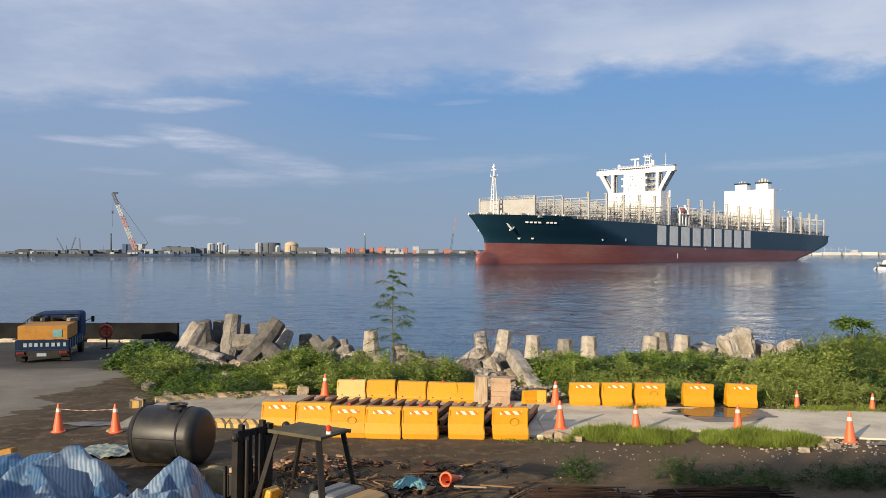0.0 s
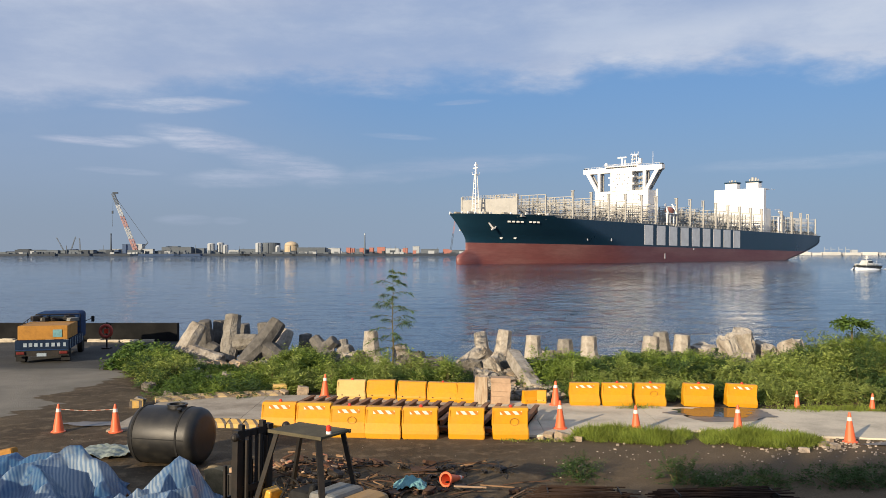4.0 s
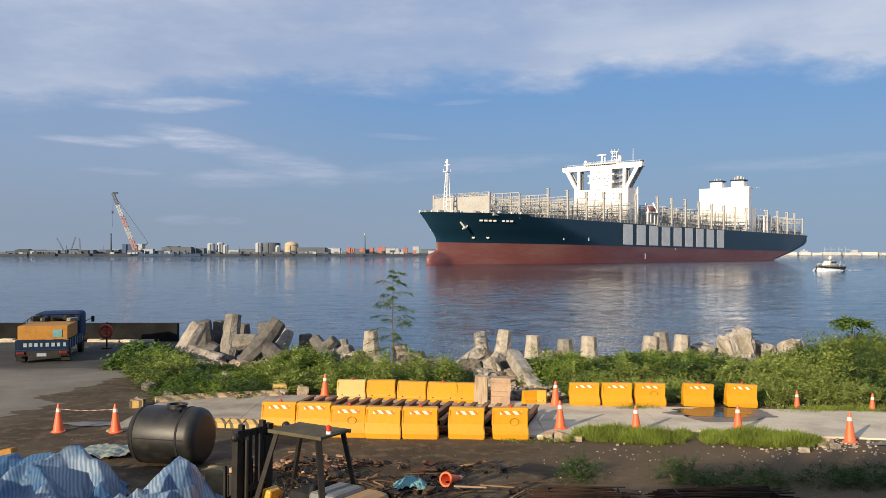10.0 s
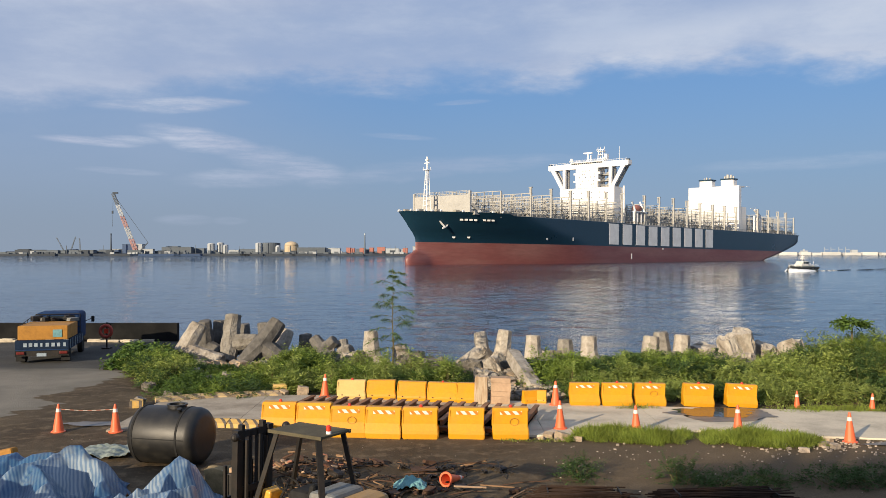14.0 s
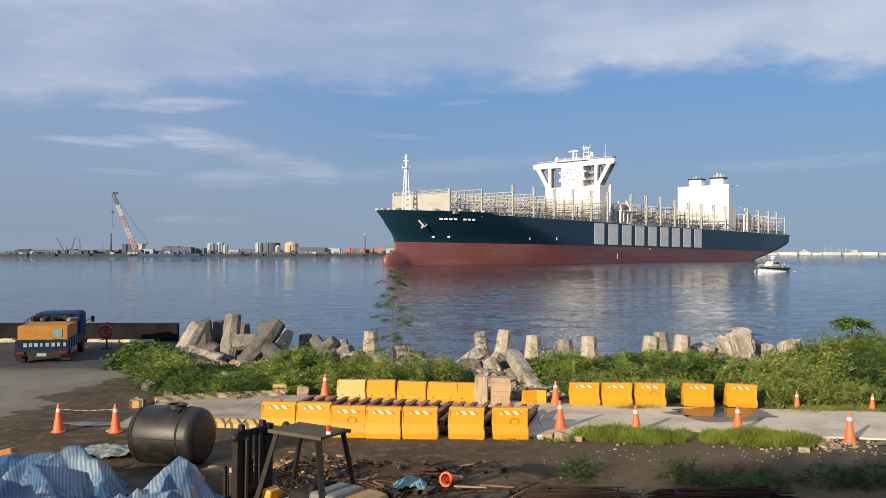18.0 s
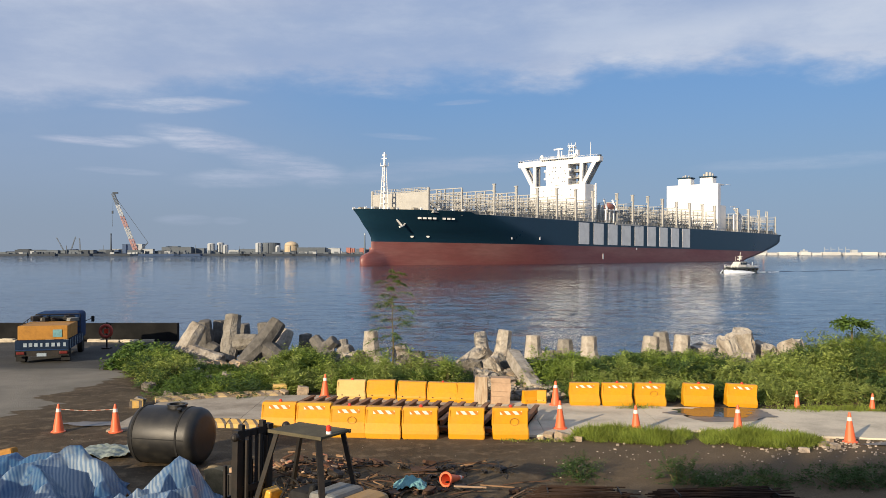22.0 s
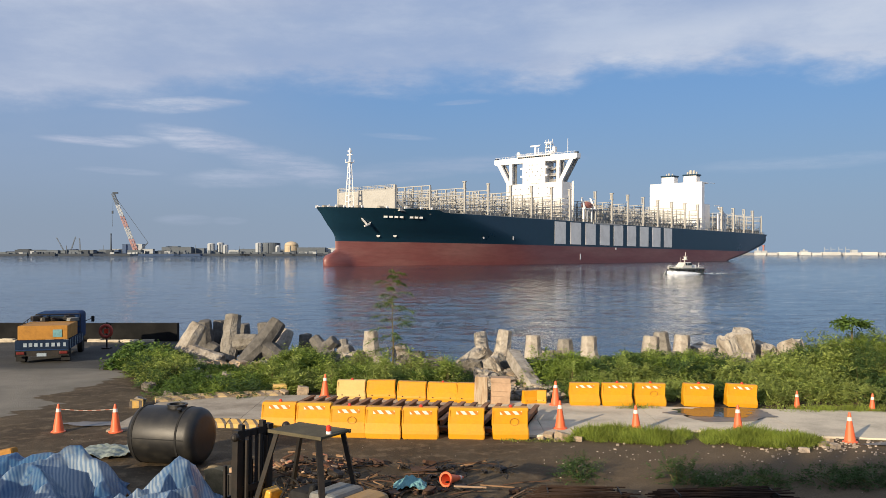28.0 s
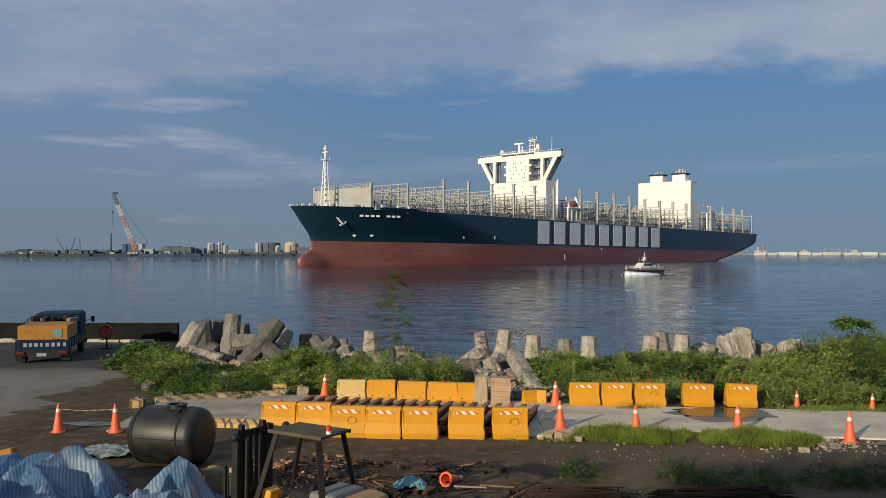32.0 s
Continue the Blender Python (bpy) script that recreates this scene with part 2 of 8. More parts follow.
def ground_material():
    """Worn asphalt, with a pale concrete stretch by the quay that ends in ragged, washed-over edges."""
    made = bpy.data.materials.new("yard_ground")
    made.use_nodes = True
    tree = made.node_tree
    shader = tree.nodes["Principled BSDF"]
    where = tree.nodes.new("ShaderNodeTexCoord").outputs["Object"]
    axes = tree.nodes.new("ShaderNodeSeparateXYZ")
    tree.links.new(where, axes.inputs[0])
    grit = noise_of(tree, where, 28.0, 4, 0.65)
    patch = noise_of(tree, where, 0.45, 6, 0.6)
    drift = noise_of(tree, where, 0.3, 5, 0.55, (0.35, 1.5, 1.0), (3.0, 1.0, 0.0))
    asphalt = blend(tree, ramp(tree, patch, 0.35, 0.7), (0.060, 0.045, 0.029), (0.098, 0.075, 0.048))
    mud = noise_of(tree, where, 2.6, 5, 0.65)
    asphalt = blend(tree, ramp(tree, mud, 0.48, 0.66), asphalt, (0.132, 0.100, 0.064))
    # trodden brown soil and dust on the right, before the lane
    wander = calc(tree, "MULTIPLY", calc(tree, "SUBTRACT", mud, 0.5), 3.0)
    soil = calc(tree, "MULTIPLY", ramp(tree, calc(tree, "ADD", axes.outputs["X"], wander), 0.5, 4.5), ramp(tree, calc(tree, "ADD", axes.outputs["Y"], wander), 21.8, 20.8))
    asphalt = blend(tree, calc(tree, "MULTIPLY", soil, 0.8), asphalt, blend(tree, ramp(tree, patch, 0.35, 0.7), (0.140, 0.102, 0.062), (0.098, 0.073, 0.046)))
    asphalt = blend(tree, 0.75, asphalt, blend(tree, grit, (0.05, 0.05, 0.05), (1, 1, 1)), "OVERLAY")
    pale = blend(tree, ramp(tree, patch, 0.3, 0.75), (0.225, 0.205, 0.168), (0.155, 0.142, 0.117))
    # the pale area on the left of the yard, with dark tongues washed across it, and greyer ground towards the quay
    reach = calc(tree, "ADD", axes.outputs["X"], calc(tree, "MULTIPLY", calc(tree, "SUBTRACT", drift, 0.5), 8.0))
    inland = calc(tree, "ADD", axes.outputs["Y"], calc(tree, "MULTIPLY", calc(tree, "SUBTRACT", drift, 0.5), 4.0))
    mask = calc(tree, "MULTIPLY", ramp(tree, reach, -11.95, -12.05), ramp(tree, inland, 22.9, 23.1))
    beyond = calc(tree, "ADD", axes.outputs["Y"], calc(tree, "MULTIPLY", calc(tree, "SUBTRACT", drift, 0.5), 3.0))
    tone = blend(tree, mask, asphalt, pale)
    grey = blend(tree, ramp(tree, patch, 0.3, 0.75), (0.082, 0.080, 0.074), (0.054, 0.053, 0.050))
    tone = blend(tree, ramp(tree, beyond, 32.3, 33.6), tone, grey)
    tree.links.new(tone, shader.inputs["Base Color"])
    shader.inputs["Roughness"].default_value = 0.9
    shader.inputs["Specular IOR Level"].default_value = 0.12
    relief = tree.nodes.new("ShaderNodeBump")
    relief.inputs["Strength"].default_value, relief.inputs["Distance"].default_value = 0.8, 0.02
    tree.links.new(calc(tree, "ADD", grit, calc(tree, "MULTIPLY", patch, 2.0)), relief.inputs["Height"])
    tree.links.new(relief.outputs[0], shader.inputs["Normal"])
    return made


GROUND = ground_material()
SEA = water_material()
CONCRETE = material("concrete_slab", (0.54, 0.475, 0.365), 0.85, vary=0.34, scale=0.8, fine=25, bump=0.3, random_tone=0.05)
DIRTY_CONCRETE = material("dirty_concrete_slab", (0.37, 0.32, 0.25), 0.85, vary=0.45, scale=0.9, fine=25, bump=0.3, second=(0.22, 0.185, 0.14))
OLD_CONCRETE = material("weathered_concrete", (0.36, 0.325, 0.275), 0.9, vary=0.6, scale=2.2, fine=8, bump=1.0, depth=0.07, second=(0.20, 0.17, 0.135), random_tone=0.10)
DARK_CONCRETE = material("dark_wall_concrete", (0.006, 0.0063, 0.0066), 0.95, vary=0.4, scale=1.4, fine=18, bump=0.4, second=(0.015, 0.015, 0.0145))
ROCK = material("grey_rock", (0.17, 0.155, 0.13), 0.9, vary=0.6, scale=3.0, fine=9, bump=1.0, depth=0.07, island=0.3)
RUST = material("rusty_steel", (0.10, 0.055, 0.034), 0.8, 0.2, vary=0.45, scale=4, fine=40, second=(0.05, 0.033, 0.026), random_tone=0.15)
DARK_STEEL = material("dark_worn_steel", (0.016, 0.015, 0.014), 0.6, 0.4, vary=0.4, scale=6, fine=40, second=(0.032, 0.024, 0.019))
BARRIER = material("yellow_plastic", (0.60, 0.272, 0.004), 0.42, vary=0.2, scale=3.0, fine=18, bump=0.10, second=(0.46, 0.22, 0.012), random_tone=0.05)
BARRIER_PALE = material("faded_yellow_plastic", (0.55, 0.38, 0.13), 0.5, vary=0.2, scale=2.2, fine=18, bump=0.08, second=(0.50, 0.32, 0.09))
CHEVRON = striped("reflective_stripes", (0.74, 0.70, 0.60), (0.58, 0.19, 0.015), 0.20, 0.9, 0.4, "X", 0.5, 0.08, "Z")
RED_LAMP = material("red_lamp_plastic", (0.55, 0.045, 0.02), 0.35, vary=0.1, bump=0)
CONE = material("orange_plastic", (0.72, 0.13, 0.045), 0.5, vary=0.15, scale=5, fine=40, bump=0.05, second=(0.62, 0.12, 0.05))
CONE_BAND = material("white_band", (0.80, 0.68, 0.60), 0.5, vary=0.15, bump=0.05)
SLAT_RUST = material("brown_rusty_slats", (0.25, 0.125, 0.065), 0.85, 0.0, vary=0.4, scale=3, fine=30, second=(0.17, 0.095, 0.052), random_tone=0.25)
TANK = material("black_plastic_tank", (0.009, 0.009, 0.009), 0.48, vary=0.42, scale=2.8, fine=18, bump=0.16, second=(0.026, 0.024, 0.020))
TARP = tarpaulin_material()
KERB = striped("yellow_striped_kerb", (0.56, 0.35, 0.09), (0.10, 0.08, 0.06), 0.27, 0.8, 0.85, "X", 0.66, 0.35)
KERB_OLD = striped("worn_yellow_striped_kerb", (0.46, 0.33, 0.16), (0.17, 0.13, 0.09), 0.42, 0.8, 0.9, "X", 0.6, 0.5)
WOOD = material("broken_timber", (0.15, 0.092, 0.052), 0.85, vary=0.45, scale=5, fine=30, random_tone=0.75, stretch=(1, 6, 6))
CARD = material("brown_board", (0.42, 0.29, 0.19), 0.85, vary=0.25, scale=3, fine=20)
WHITE_PAINT = material("white_paint", (0.82, 0.81, 0.78), 0.45, vary=0.08, scale=1.0, fine=8, bump=0.03)
SHIP_WHITE = material("white_ship_paint", (0.76, 0.75, 0.73), 0.4, vary=0.06, scale=0.2, fine=2.0, bump=0.02)
SHIP_GREEN = material("dark_green_hull_paint", (0.010, 0.034, 0.060), 0.30, vary=0.2, scale=0.05, fine=0.6, bump=0.06, depth=0.05, second=(0.008, 0.040, 0.064))
SHIP_RED = material("red_antifouling_paint", (0.165, 0.054, 0.052), 0.45, vary=0.36, scale=0.07, fine=0.9, bump=0.05, depth=0.05, second=(0.22, 0.11, 0.10), stretch=(0.3, 0.3, 1.5))
# beige steel, lightened and greyed to carry the haze in its colour
SHIP_BEIGE = material("hazed_beige_steel", (0.37, 0.365, 0.345), 0.6, vary=0.15, scale=0.3, fine=3.0, bump=0.03)
SHIP_DECK = material("deck_paint", (0.30, 0.29, 0.25), 0.8, vary=0.25, scale=0.2, fine=2.0, second=(0.2, 0.15, 0.12))
GLASS_DARK = material("dark_window_glass", (0.02, 0.03, 0.04), 0.1, vary=0.05, bump=0)
BLUE_PAINT = material("blue_truck_paint", (0.011, 0.036, 0.105), 0.75, vary=0.25, scale=3, fine=20, bump=0.05)
ORANGE_LOAD = material("ochre_load_cover", (0.36, 0.165, 0.018), 0.7, vary=0.25, scale=3, fine=20)
RUBBER = material("black_rubber", (0.02, 0.02, 0.02), 0.8, vary=0.3, scale=8, fine=40)
YELLOW_MACHINE = material("yellow_machine_paint", (0.75, 0.38, 0.03), 0.45, vary=0.25, scale=4, fine=30, bump=0.05, second=(0.35, 0.2, 0.06))
GREY_PLATE = material("olive_grey_plate", (0.075, 0.066, 0.042), 0.85, vary=0.4, scale=5, fine=30, second=(0.11, 0.095, 0.06))
TEAL_CLOTH = material("teal_cloth", (0.13, 0.29, 0.31), 0.7, vary=0.3, scale=6, fine=30)
LEAF = leaf_material("bush_leaves", (0.28, 0.37, 0.065), (0.10, 0.165, 0.028))
LEAF_LIGHT = leaf_material("light_leaves", (0.37, 0.43, 0.11), (0.155, 0.23, 0.045))
LEAF_CREEPER = leaf_material("creeper_leaves", (0.14, 0.23, 0.045), (0.045, 0.085, 0.02))
LEAF_DARK = leaf_material("dark_leaves", (0.085, 0.145, 0.04), (0.045, 0.085, 0.025))
GRASS = leaf_material("grass_blades", (0.28, 0.34, 0.055), (0.12, 0.18, 0.03))
STEM = material("green_brown_stem", (0.12, 0.10, 0.045), 0.8, vary=0.2, scale=10, fine=60)
# distance haze is put into the far land, greys and white as a blue tint
FAR_LAND = material("hazed_far_revetment", (0.050, 0.060, 0.074), 0.95, vary=0.3, scale=0.02, fine=0.3, bump=0)
FAR_GREY = material("hazed_grey_steel", (0.115, 0.135, 0.160), 0.8, vary=0.2, scale=0.02, fine=0.3, bump=0, random_tone=0.15)
FAR_WHITE = material("hazed_white_wall", (0.36, 0.385, 0.41), 0.8, vary=0.12, scale=0.02, fine=0.3, bump=0, random_tone=0.08)
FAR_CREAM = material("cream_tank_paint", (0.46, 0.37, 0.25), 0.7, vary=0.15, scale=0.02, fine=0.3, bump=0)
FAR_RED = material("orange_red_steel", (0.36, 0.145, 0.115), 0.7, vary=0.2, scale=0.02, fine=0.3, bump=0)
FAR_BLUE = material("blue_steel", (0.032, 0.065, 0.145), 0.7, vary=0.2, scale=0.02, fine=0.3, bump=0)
FAR_DARK = material("hazed_dark_steel", (0.058, 0.069, 0.086), 0.8, vary=0.2, scale=0.02, fine=0.3, bump=0)
FOAM = material("white_foam", (0.75, 0.78, 0.80), 0.8, vary=0.2, scale=1.5, fine=8, bump=0.3)


# ---- mesh helpers ----
def mesh_object(name, bm, mat, parent=None, smooth=False):
    data = bpy.data.meshes.new(name)
    bm.to_mesh(data)
    bm.free()
    data.materials.append(mat)
    if smooth:
        data.polygons.foreach_set("use_smooth", [True] * len(data.polygons))
    ob = new(name, data)
    ob.parent = parent
    return ob


def part(name, bm, mat, parent, label="", smooth=False):
    """One mesh under a thing or under a part."""
    ob = mesh_object(name, bm, mat, parent, smooth)
    return tagged(ob, label) if label else ob


def again(ob, m, parent=None):
    """The same piece once more, on the same mesh."""
    made = ob.copy()
    scene.collection.objects.link(made)
    made.parent = parent or ob.parent
    made.matrix_basis = m
    return made


def thing(name, m, label, category, group="", kind=""):
    ob = new(name)
    ob.empty_display_size = 0.2
    ob.matrix_world = m
    return tagged(ob, label, category, group, kind)


def cloud_mesh(name, verts, faces, mat, parent=None, smooth=False):
    data = bpy.data.meshes.new(name)
    data.from_pydata([tuple(v) for v in verts], [], [tuple(f) for f in faces])
    data.materials.append(mat)
    if smooth:
        data.polygons.foreach_set("use_smooth", [True] * len(data.polygons))
    ob = new(name, data)
    ob.parent = parent
    return ob


def box(bm, x, y, z, sx, sy, sz, turn=None, bevel=0.0):
    """A box centred at x, y, z."""
    m = Matrix.Translation((x, y, z)) @ (turn or Matrix()) @ Matrix.Diagonal((sx, sy, sz, 1))
    made = bmesh.ops.create_cube(bm, size=1.0, matrix=m)
    if bevel:
        edges = {e for v in made["verts"] for e in v.link_edges}
        bmesh.ops.bevel(bm, geom=list(edges), offset=bevel, segments=2, affect="EDGES", profile=0.5)
    return bm


def tube(bm, a, b, r, r2=None, n=6):
    """A round bar from a to b."""
    a, b = Vector(a), Vector(b)
    way = b - a
    m = Matrix.Translation((a + b) / 2) @ way.to_track_quat("Z", "Y").to_matrix().to_4x4()
    bmesh.ops.create_cone(bm, cap_ends=True, segments=n, radius1=r, radius2=r if r2 is None else r2, depth=way.length, matrix=m)
    return bm


def beam(bm, a, b, w, h=None):
    """A square bar from a to b."""
    a, b = Vector(a), Vector(b)
    way = b - a
    m = Matrix.Translation((a + b) / 2) @ way.to_track_quat("Z", "Y").to_matrix().to_4x4() @ Matrix.Diagonal((w, h or w, way.length, 1))
    bmesh.ops.create_cube(bm, size=1.0, matrix=m)
    return bm


def lathe(bm, rings, n=20, m=None, hollow=False):
    """A turned body: rings of (radius, height), capped at both ends, or hollow with its last ring joined to the first."""
    m = m or Matrix()
    rows = []
    for r, z in rings:
        rows.append([bm.verts.new(m @ Vector((r * math.cos(2 * math.pi * i / n), r * math.sin(2 * math.pi * i / n), z))) for i in range(n)])
    for lower, upper in zip(rows, rows[1:] + (rows[:1] if hollow else [])):
        for i in range(n):
            bm.faces.new((lower[i], lower[(i + 1) % n], upper[(i + 1) % n], upper[i]))
    if not hollow:
        bm.faces.new(rows[0][::-1])
        bm.faces.new(rows[-1])
    return bm


def sweep_profile(bm, profile, length, ends=True):
    """A profile of (y, z) pushed along x, centred."""
    left = [bm.verts.new((-length / 2, y, z)) for y, z in profile]
    right = [bm.verts.new((length / 2, y, z)) for y, z in profile]
    for i in range(len(profile)):
        j = (i + 1) % len(profile)
        bm.faces.new((left[i], left[j], right[j], right[i]))
    if ends:
        bm.faces.new(left[::-1])
        bm.faces.new(right)
    return bm


def rough_block(bm, x, y, z, sx, sy, sz, turn=None, jitter=0.08, cuts=2, seed=1):
    """A broken block or stone: a cut-up cube with worn, uneven faces."""
    rng = random.Random(seed)
    raw = bmesh.new()
    bmesh.ops.create_cube(raw, size=1.0)
    bmesh.ops.subdivide_edges(raw, edges=raw.edges[:], cuts=cuts, use_grid_fill=True)
    m = Matrix.Translation((x, y, z)) @ (turn or Matrix())
    shift = Vector((rng.random() * 50, rng.random() * 50, rng.random() * 50))
    made = {}
    for v in raw.verts:
        p = v.co.copy()
        p = p * (1 - 0.22 * max(0.0, p.length - 0.62))
        p += noise.noise_vector(p * 2.2 + shift) * jitter + noise.noise_vector(p * 6.5 + shift) * jitter * 0.4
        made[v] = bm.verts.new(m @ Vector((p.x * sx, p.y * sy, p.z * sz)))
    for f in raw.faces:
        bm.faces.new([made[v] for v in f.verts])
    raw.free()
    return bm


def turned(rx=0, ry=0, rz=0):
    return pose(0, 0, 0, rx, ry, rz)


# ---- ground, quay, water ----
def smooth_step(a, b, x):
    u = min(1.0, max(0.0, (x - a) / (b - a)))
    return u * u * (3 - 2 * u)


def shore_y(x):
    """Where the yard's edge begins to fall to the water."""
    return 43.9 if x < -13.2 else 43.9 - 10.2 * smooth_step(-13.2, -10.5, x)


def ground_z(x, y):
    edge = shore_y(x)
    width = 0.6 if x < -13.2 else 8.5
    fall = smooth_step(edge, edge + width, y)
    return -3.2 * fall + 0.02 * noise.noise(Vector((x * 0.6, y * 0.6, 0))) * (1 - fall)


def build_ground():
    xs = [-2600, -700, -200, -90, -50] + [-30 + 0.6 * i for i in range(101)] + [50, 90, 200, 700, 2600]
    ys = [-2600, -700, -200, -60, -25] + [-5 + 0.6 * i for i in range(96)] + [70, 110, 200, 700, 2600]
    verts = [(x, y, ground_z(x, y)) for y in ys for x in xs]
    n = len(xs)
    faces = [(j * n + i, j * n + i + 1, (j + 1) * n + i + 1, (j + 1) * n + i) for j in range(len(ys) - 1) for i in range(n - 1)]
    ground = cloud_mesh("ground", verts, faces, GROUND, smooth=True)
    tagged(ground, "dark worn asphalt yard with pale concrete stretches", "ground", kind="structure")


def build_water():
    """Low wind waves as real relief out to the ship, a flat sheet beyond to the horizon."""
    rng = np.random.default_rng(12)
    xs = np.concatenate([[-4500, -1200, -420], np.linspace(-250, -90, 100), np.linspace(-89, 89, 210), np.linspace(90, 250, 100), [420, 1200, 4500]])
    ys, y = [33.0], 33.0
    while y < 480:
        y += 0.42 + 0.0038 * (y - 33)
        ys.append(y)
    ys = np.array(ys + [560, 700, 1000, 2000, 4600])
    X, Y = np.meshgrid(xs, ys)
    Z = np.zeros_like(X)
    for k in range(26):
        wave = rng.uniform(2.0, 6.5)
        a = rng.normal(0, 0.6) + (np.pi if k % 5 == 0 else 0)
        kx, ky = np.sin(a) * 2 * np.pi / wave, np.cos(a) * 2 * np.pi / wave
        bend = 0.6 * np.sin(X * 0.021 + k) + 0.6 * np.sin(Y * 0.017 + 2 * k)
        Z += 0.0012 * wave * np.sin(kx * X + ky * Y + bend * 2 + rng.uniform(0, 6.28))
    gust = 0.75 + 0.35 * np.sin(X * 0.018 + 1.0) * np.sin(Y * 0.03 + X * 0.006)
    far = np.clip((490 - Y) / 60, 0, 1) * np.clip((255 - np.abs(X)) / 20, 0, 1)
    calm = 1 - 0.5 * np.clip((Y - 110) / 120, 0, 1)       # smoother water out by the ship
    Z = WATER_Z + Z * gust * far * calm
    n, m = len(xs), len(ys)
    index = np.arange(n * m).reshape(m, n)
    quads = np.stack([index[:-1, :-1], index[:-1, 1:], index[1:, 1:], index[1:, :-1]], axis=-1).reshape(-1, 4)
    data = bpy.data.meshes.new("water")
    data.vertices.add(n * m)
    data.vertices.foreach_set("co", np.stack([X, Y, Z], axis=-1).astype(np.float32).ravel())
    data.loops.add(len(quads) * 4)
    data.loops.foreach_set("vertex_index", quads.astype(np.int32).ravel())
    data.polygons.add(len(quads))
    data.polygons.foreach_set("loop_start", np.arange(0, len(quads) * 4, 4, dtype=np.int32))
    data.polygons.foreach_set("use_smooth", np.ones(len(quads), dtype=bool))
    data.update(calc_edges=True)
    data.materials.append(SEA)
    tagged(new("water", data), "calm blue harbour water with fine ripples", "water", kind="structure")


def build_quay_wall():
    wall = thing("quay_wall", pose(0, 0, 0), "low dark concrete parapet wall along the quay edge", "wall", kind="structure")
    x, i = -31.0, 0
    while x < -13.5:
        width = min(3.6, -13.25 - x)
        bm = bmesh.new()
        box(bm, x + width / 2, 43.45 + 0.012 * (i % 3), 0.45, width - 0.02, 0.34, 0.92 - 0.012 * (i % 2), None, 0.02)
        part("wall_panel", bm, DARK_CONCRETE, wall)
        x, i = x + width, i + 1
    # the pale, broken drain kerb at its foot
    bm = bmesh.new()
    rng = random.Random(5)
    x = -30.0
    while x < -14.0:
        width = 0.5 + rng.random() * 0.7
        rough_block(bm, x, 43.08, 0.05, width, 0.30, 0.10 + rng.random() * 0.14, None, 0.12, 3, rng.randrange(999))
        x += width + (0.35 if rng.random() < 0.25 else 0.02)
    part("drain_kerb", bm, CONCRETE, wall, "pale broken concrete drain kerb")


STRIP_FAR = [(-9.0, 25.2), (-7.9, 26.4), (-5.0, 26.9), (-1.0, 26.6), (2.8, 25.6), (5.1, 25.0), (8.3, 24.6), (12.3, 24.1), (18.0, 23.5), (26.0, 22.6)]
STRIP_NEAR = [(-8.5, 21.5), (-7.4, 22.0), (-6.1, 22.7), (-4.7, 22.5), (2.2, 21.0), (3.0, 20.95), (6.2, 21.65), (8.9, 20.95), (10.6, 20.6), (18.0, 19.6), (26.0, 18.7)]


def along(line, x):
    for (x0, y0), (x1, y1) in zip(line, line[1:]):
        if x <= x1:
            return y0 + (y1 - y0) * (x - x0) / (x1 - x0)
    return line[-1][1]


def build_strip():
    """The concrete lane between the yard and the weeds, cast in bays."""
    strip = thing("concrete_lane", pose(0, 0, 0), "pale worn concrete lane across the yard", "lane", kind="structure")
    cuts = [-8.4, -5.4, -2.2, 1.0, 2.5, 5.6, 8.8, 12.0, 15.5, 19.5, 25.5]
    for a, b in zip(cuts, cuts[1:]):
        bm = bmesh.new()
        near, far, n = [], [], 14
        for i in range(n + 1):
            x = a + 0.006 + (b - a - 0.012) * i / n
            ragged = 0.22 * noise.noise(Vector((x * 1.7, 3.0, 0))) + 0.08 * noise.noise(Vector((x * 6, 7.0, 0)))
            near.append((x, along(STRIP_NEAR, x) + ragged))
            far.append((x, along(STRIP_FAR, x) + 0.1 * noise.noise(Vector((x * 2, 11.0, 0)))))
        top_n = [bm.verts.new((x, y, 0.05)) for x, y in near]
        top_f = [bm.verts.new((x, y, 0.055)) for x, y in far]
        low_n = [bm.verts.new((x, y - 0.03, -0.08)) for x, y in near]
        low_f = [bm.verts.new((x, y, -0.08)) for x, y in far]
        for i in range(n):
            bm.faces.new((top_n[i], top_n[i + 1], top_f[i + 1], top_f[i]))
            bm.faces.new((low_n[i], low_n[i + 1], top_n[i + 1], top_n[i]))
            bm.faces.new((top_f[i], top_f[i + 1], low_f[i + 1], low_f[i]))
        for i in (0, n):
            bm.faces.new((low_n[i], top_n[i], top_f[i], low_f[i]))
        bmesh.ops.recalc_face_normals(bm, faces=bm.faces)
        part("slab", bm, DIRTY_CONCRETE if b < 1.5 else CONCRETE, strip)


def build_backdrop_house():
    """The house from whose balcony the film is made: plain walls, only its shadow is seen."""
    house = thing("house", pose(-9.2, -6.2, 0, 0, 0, 32.4), "plain rendered two-storey house behind the yard", "house", kind="structure")
    bm = bmesh.new()
    box(bm, -4.5, -5.2, 4.5, 16.0, 9.6, 9.0, None, 0.05)
    part("wall", bm, CONCRETE, house)
    bm = bmesh.new()
    box(bm, -4.5, -5.2, 9.1, 16.4, 9.9, 0.24, None, 0.04)
    part("roof", bm, OLD_CONCRETE, house)


build_ground()
build_water()
build_quay_wall()
build_strip()
build_backdrop_house()


# ---- the container ship: x runs aft from the stem, y to starboard, z from the edge of the red paint ----
HALF = 24.2
LENGTH = 334.0


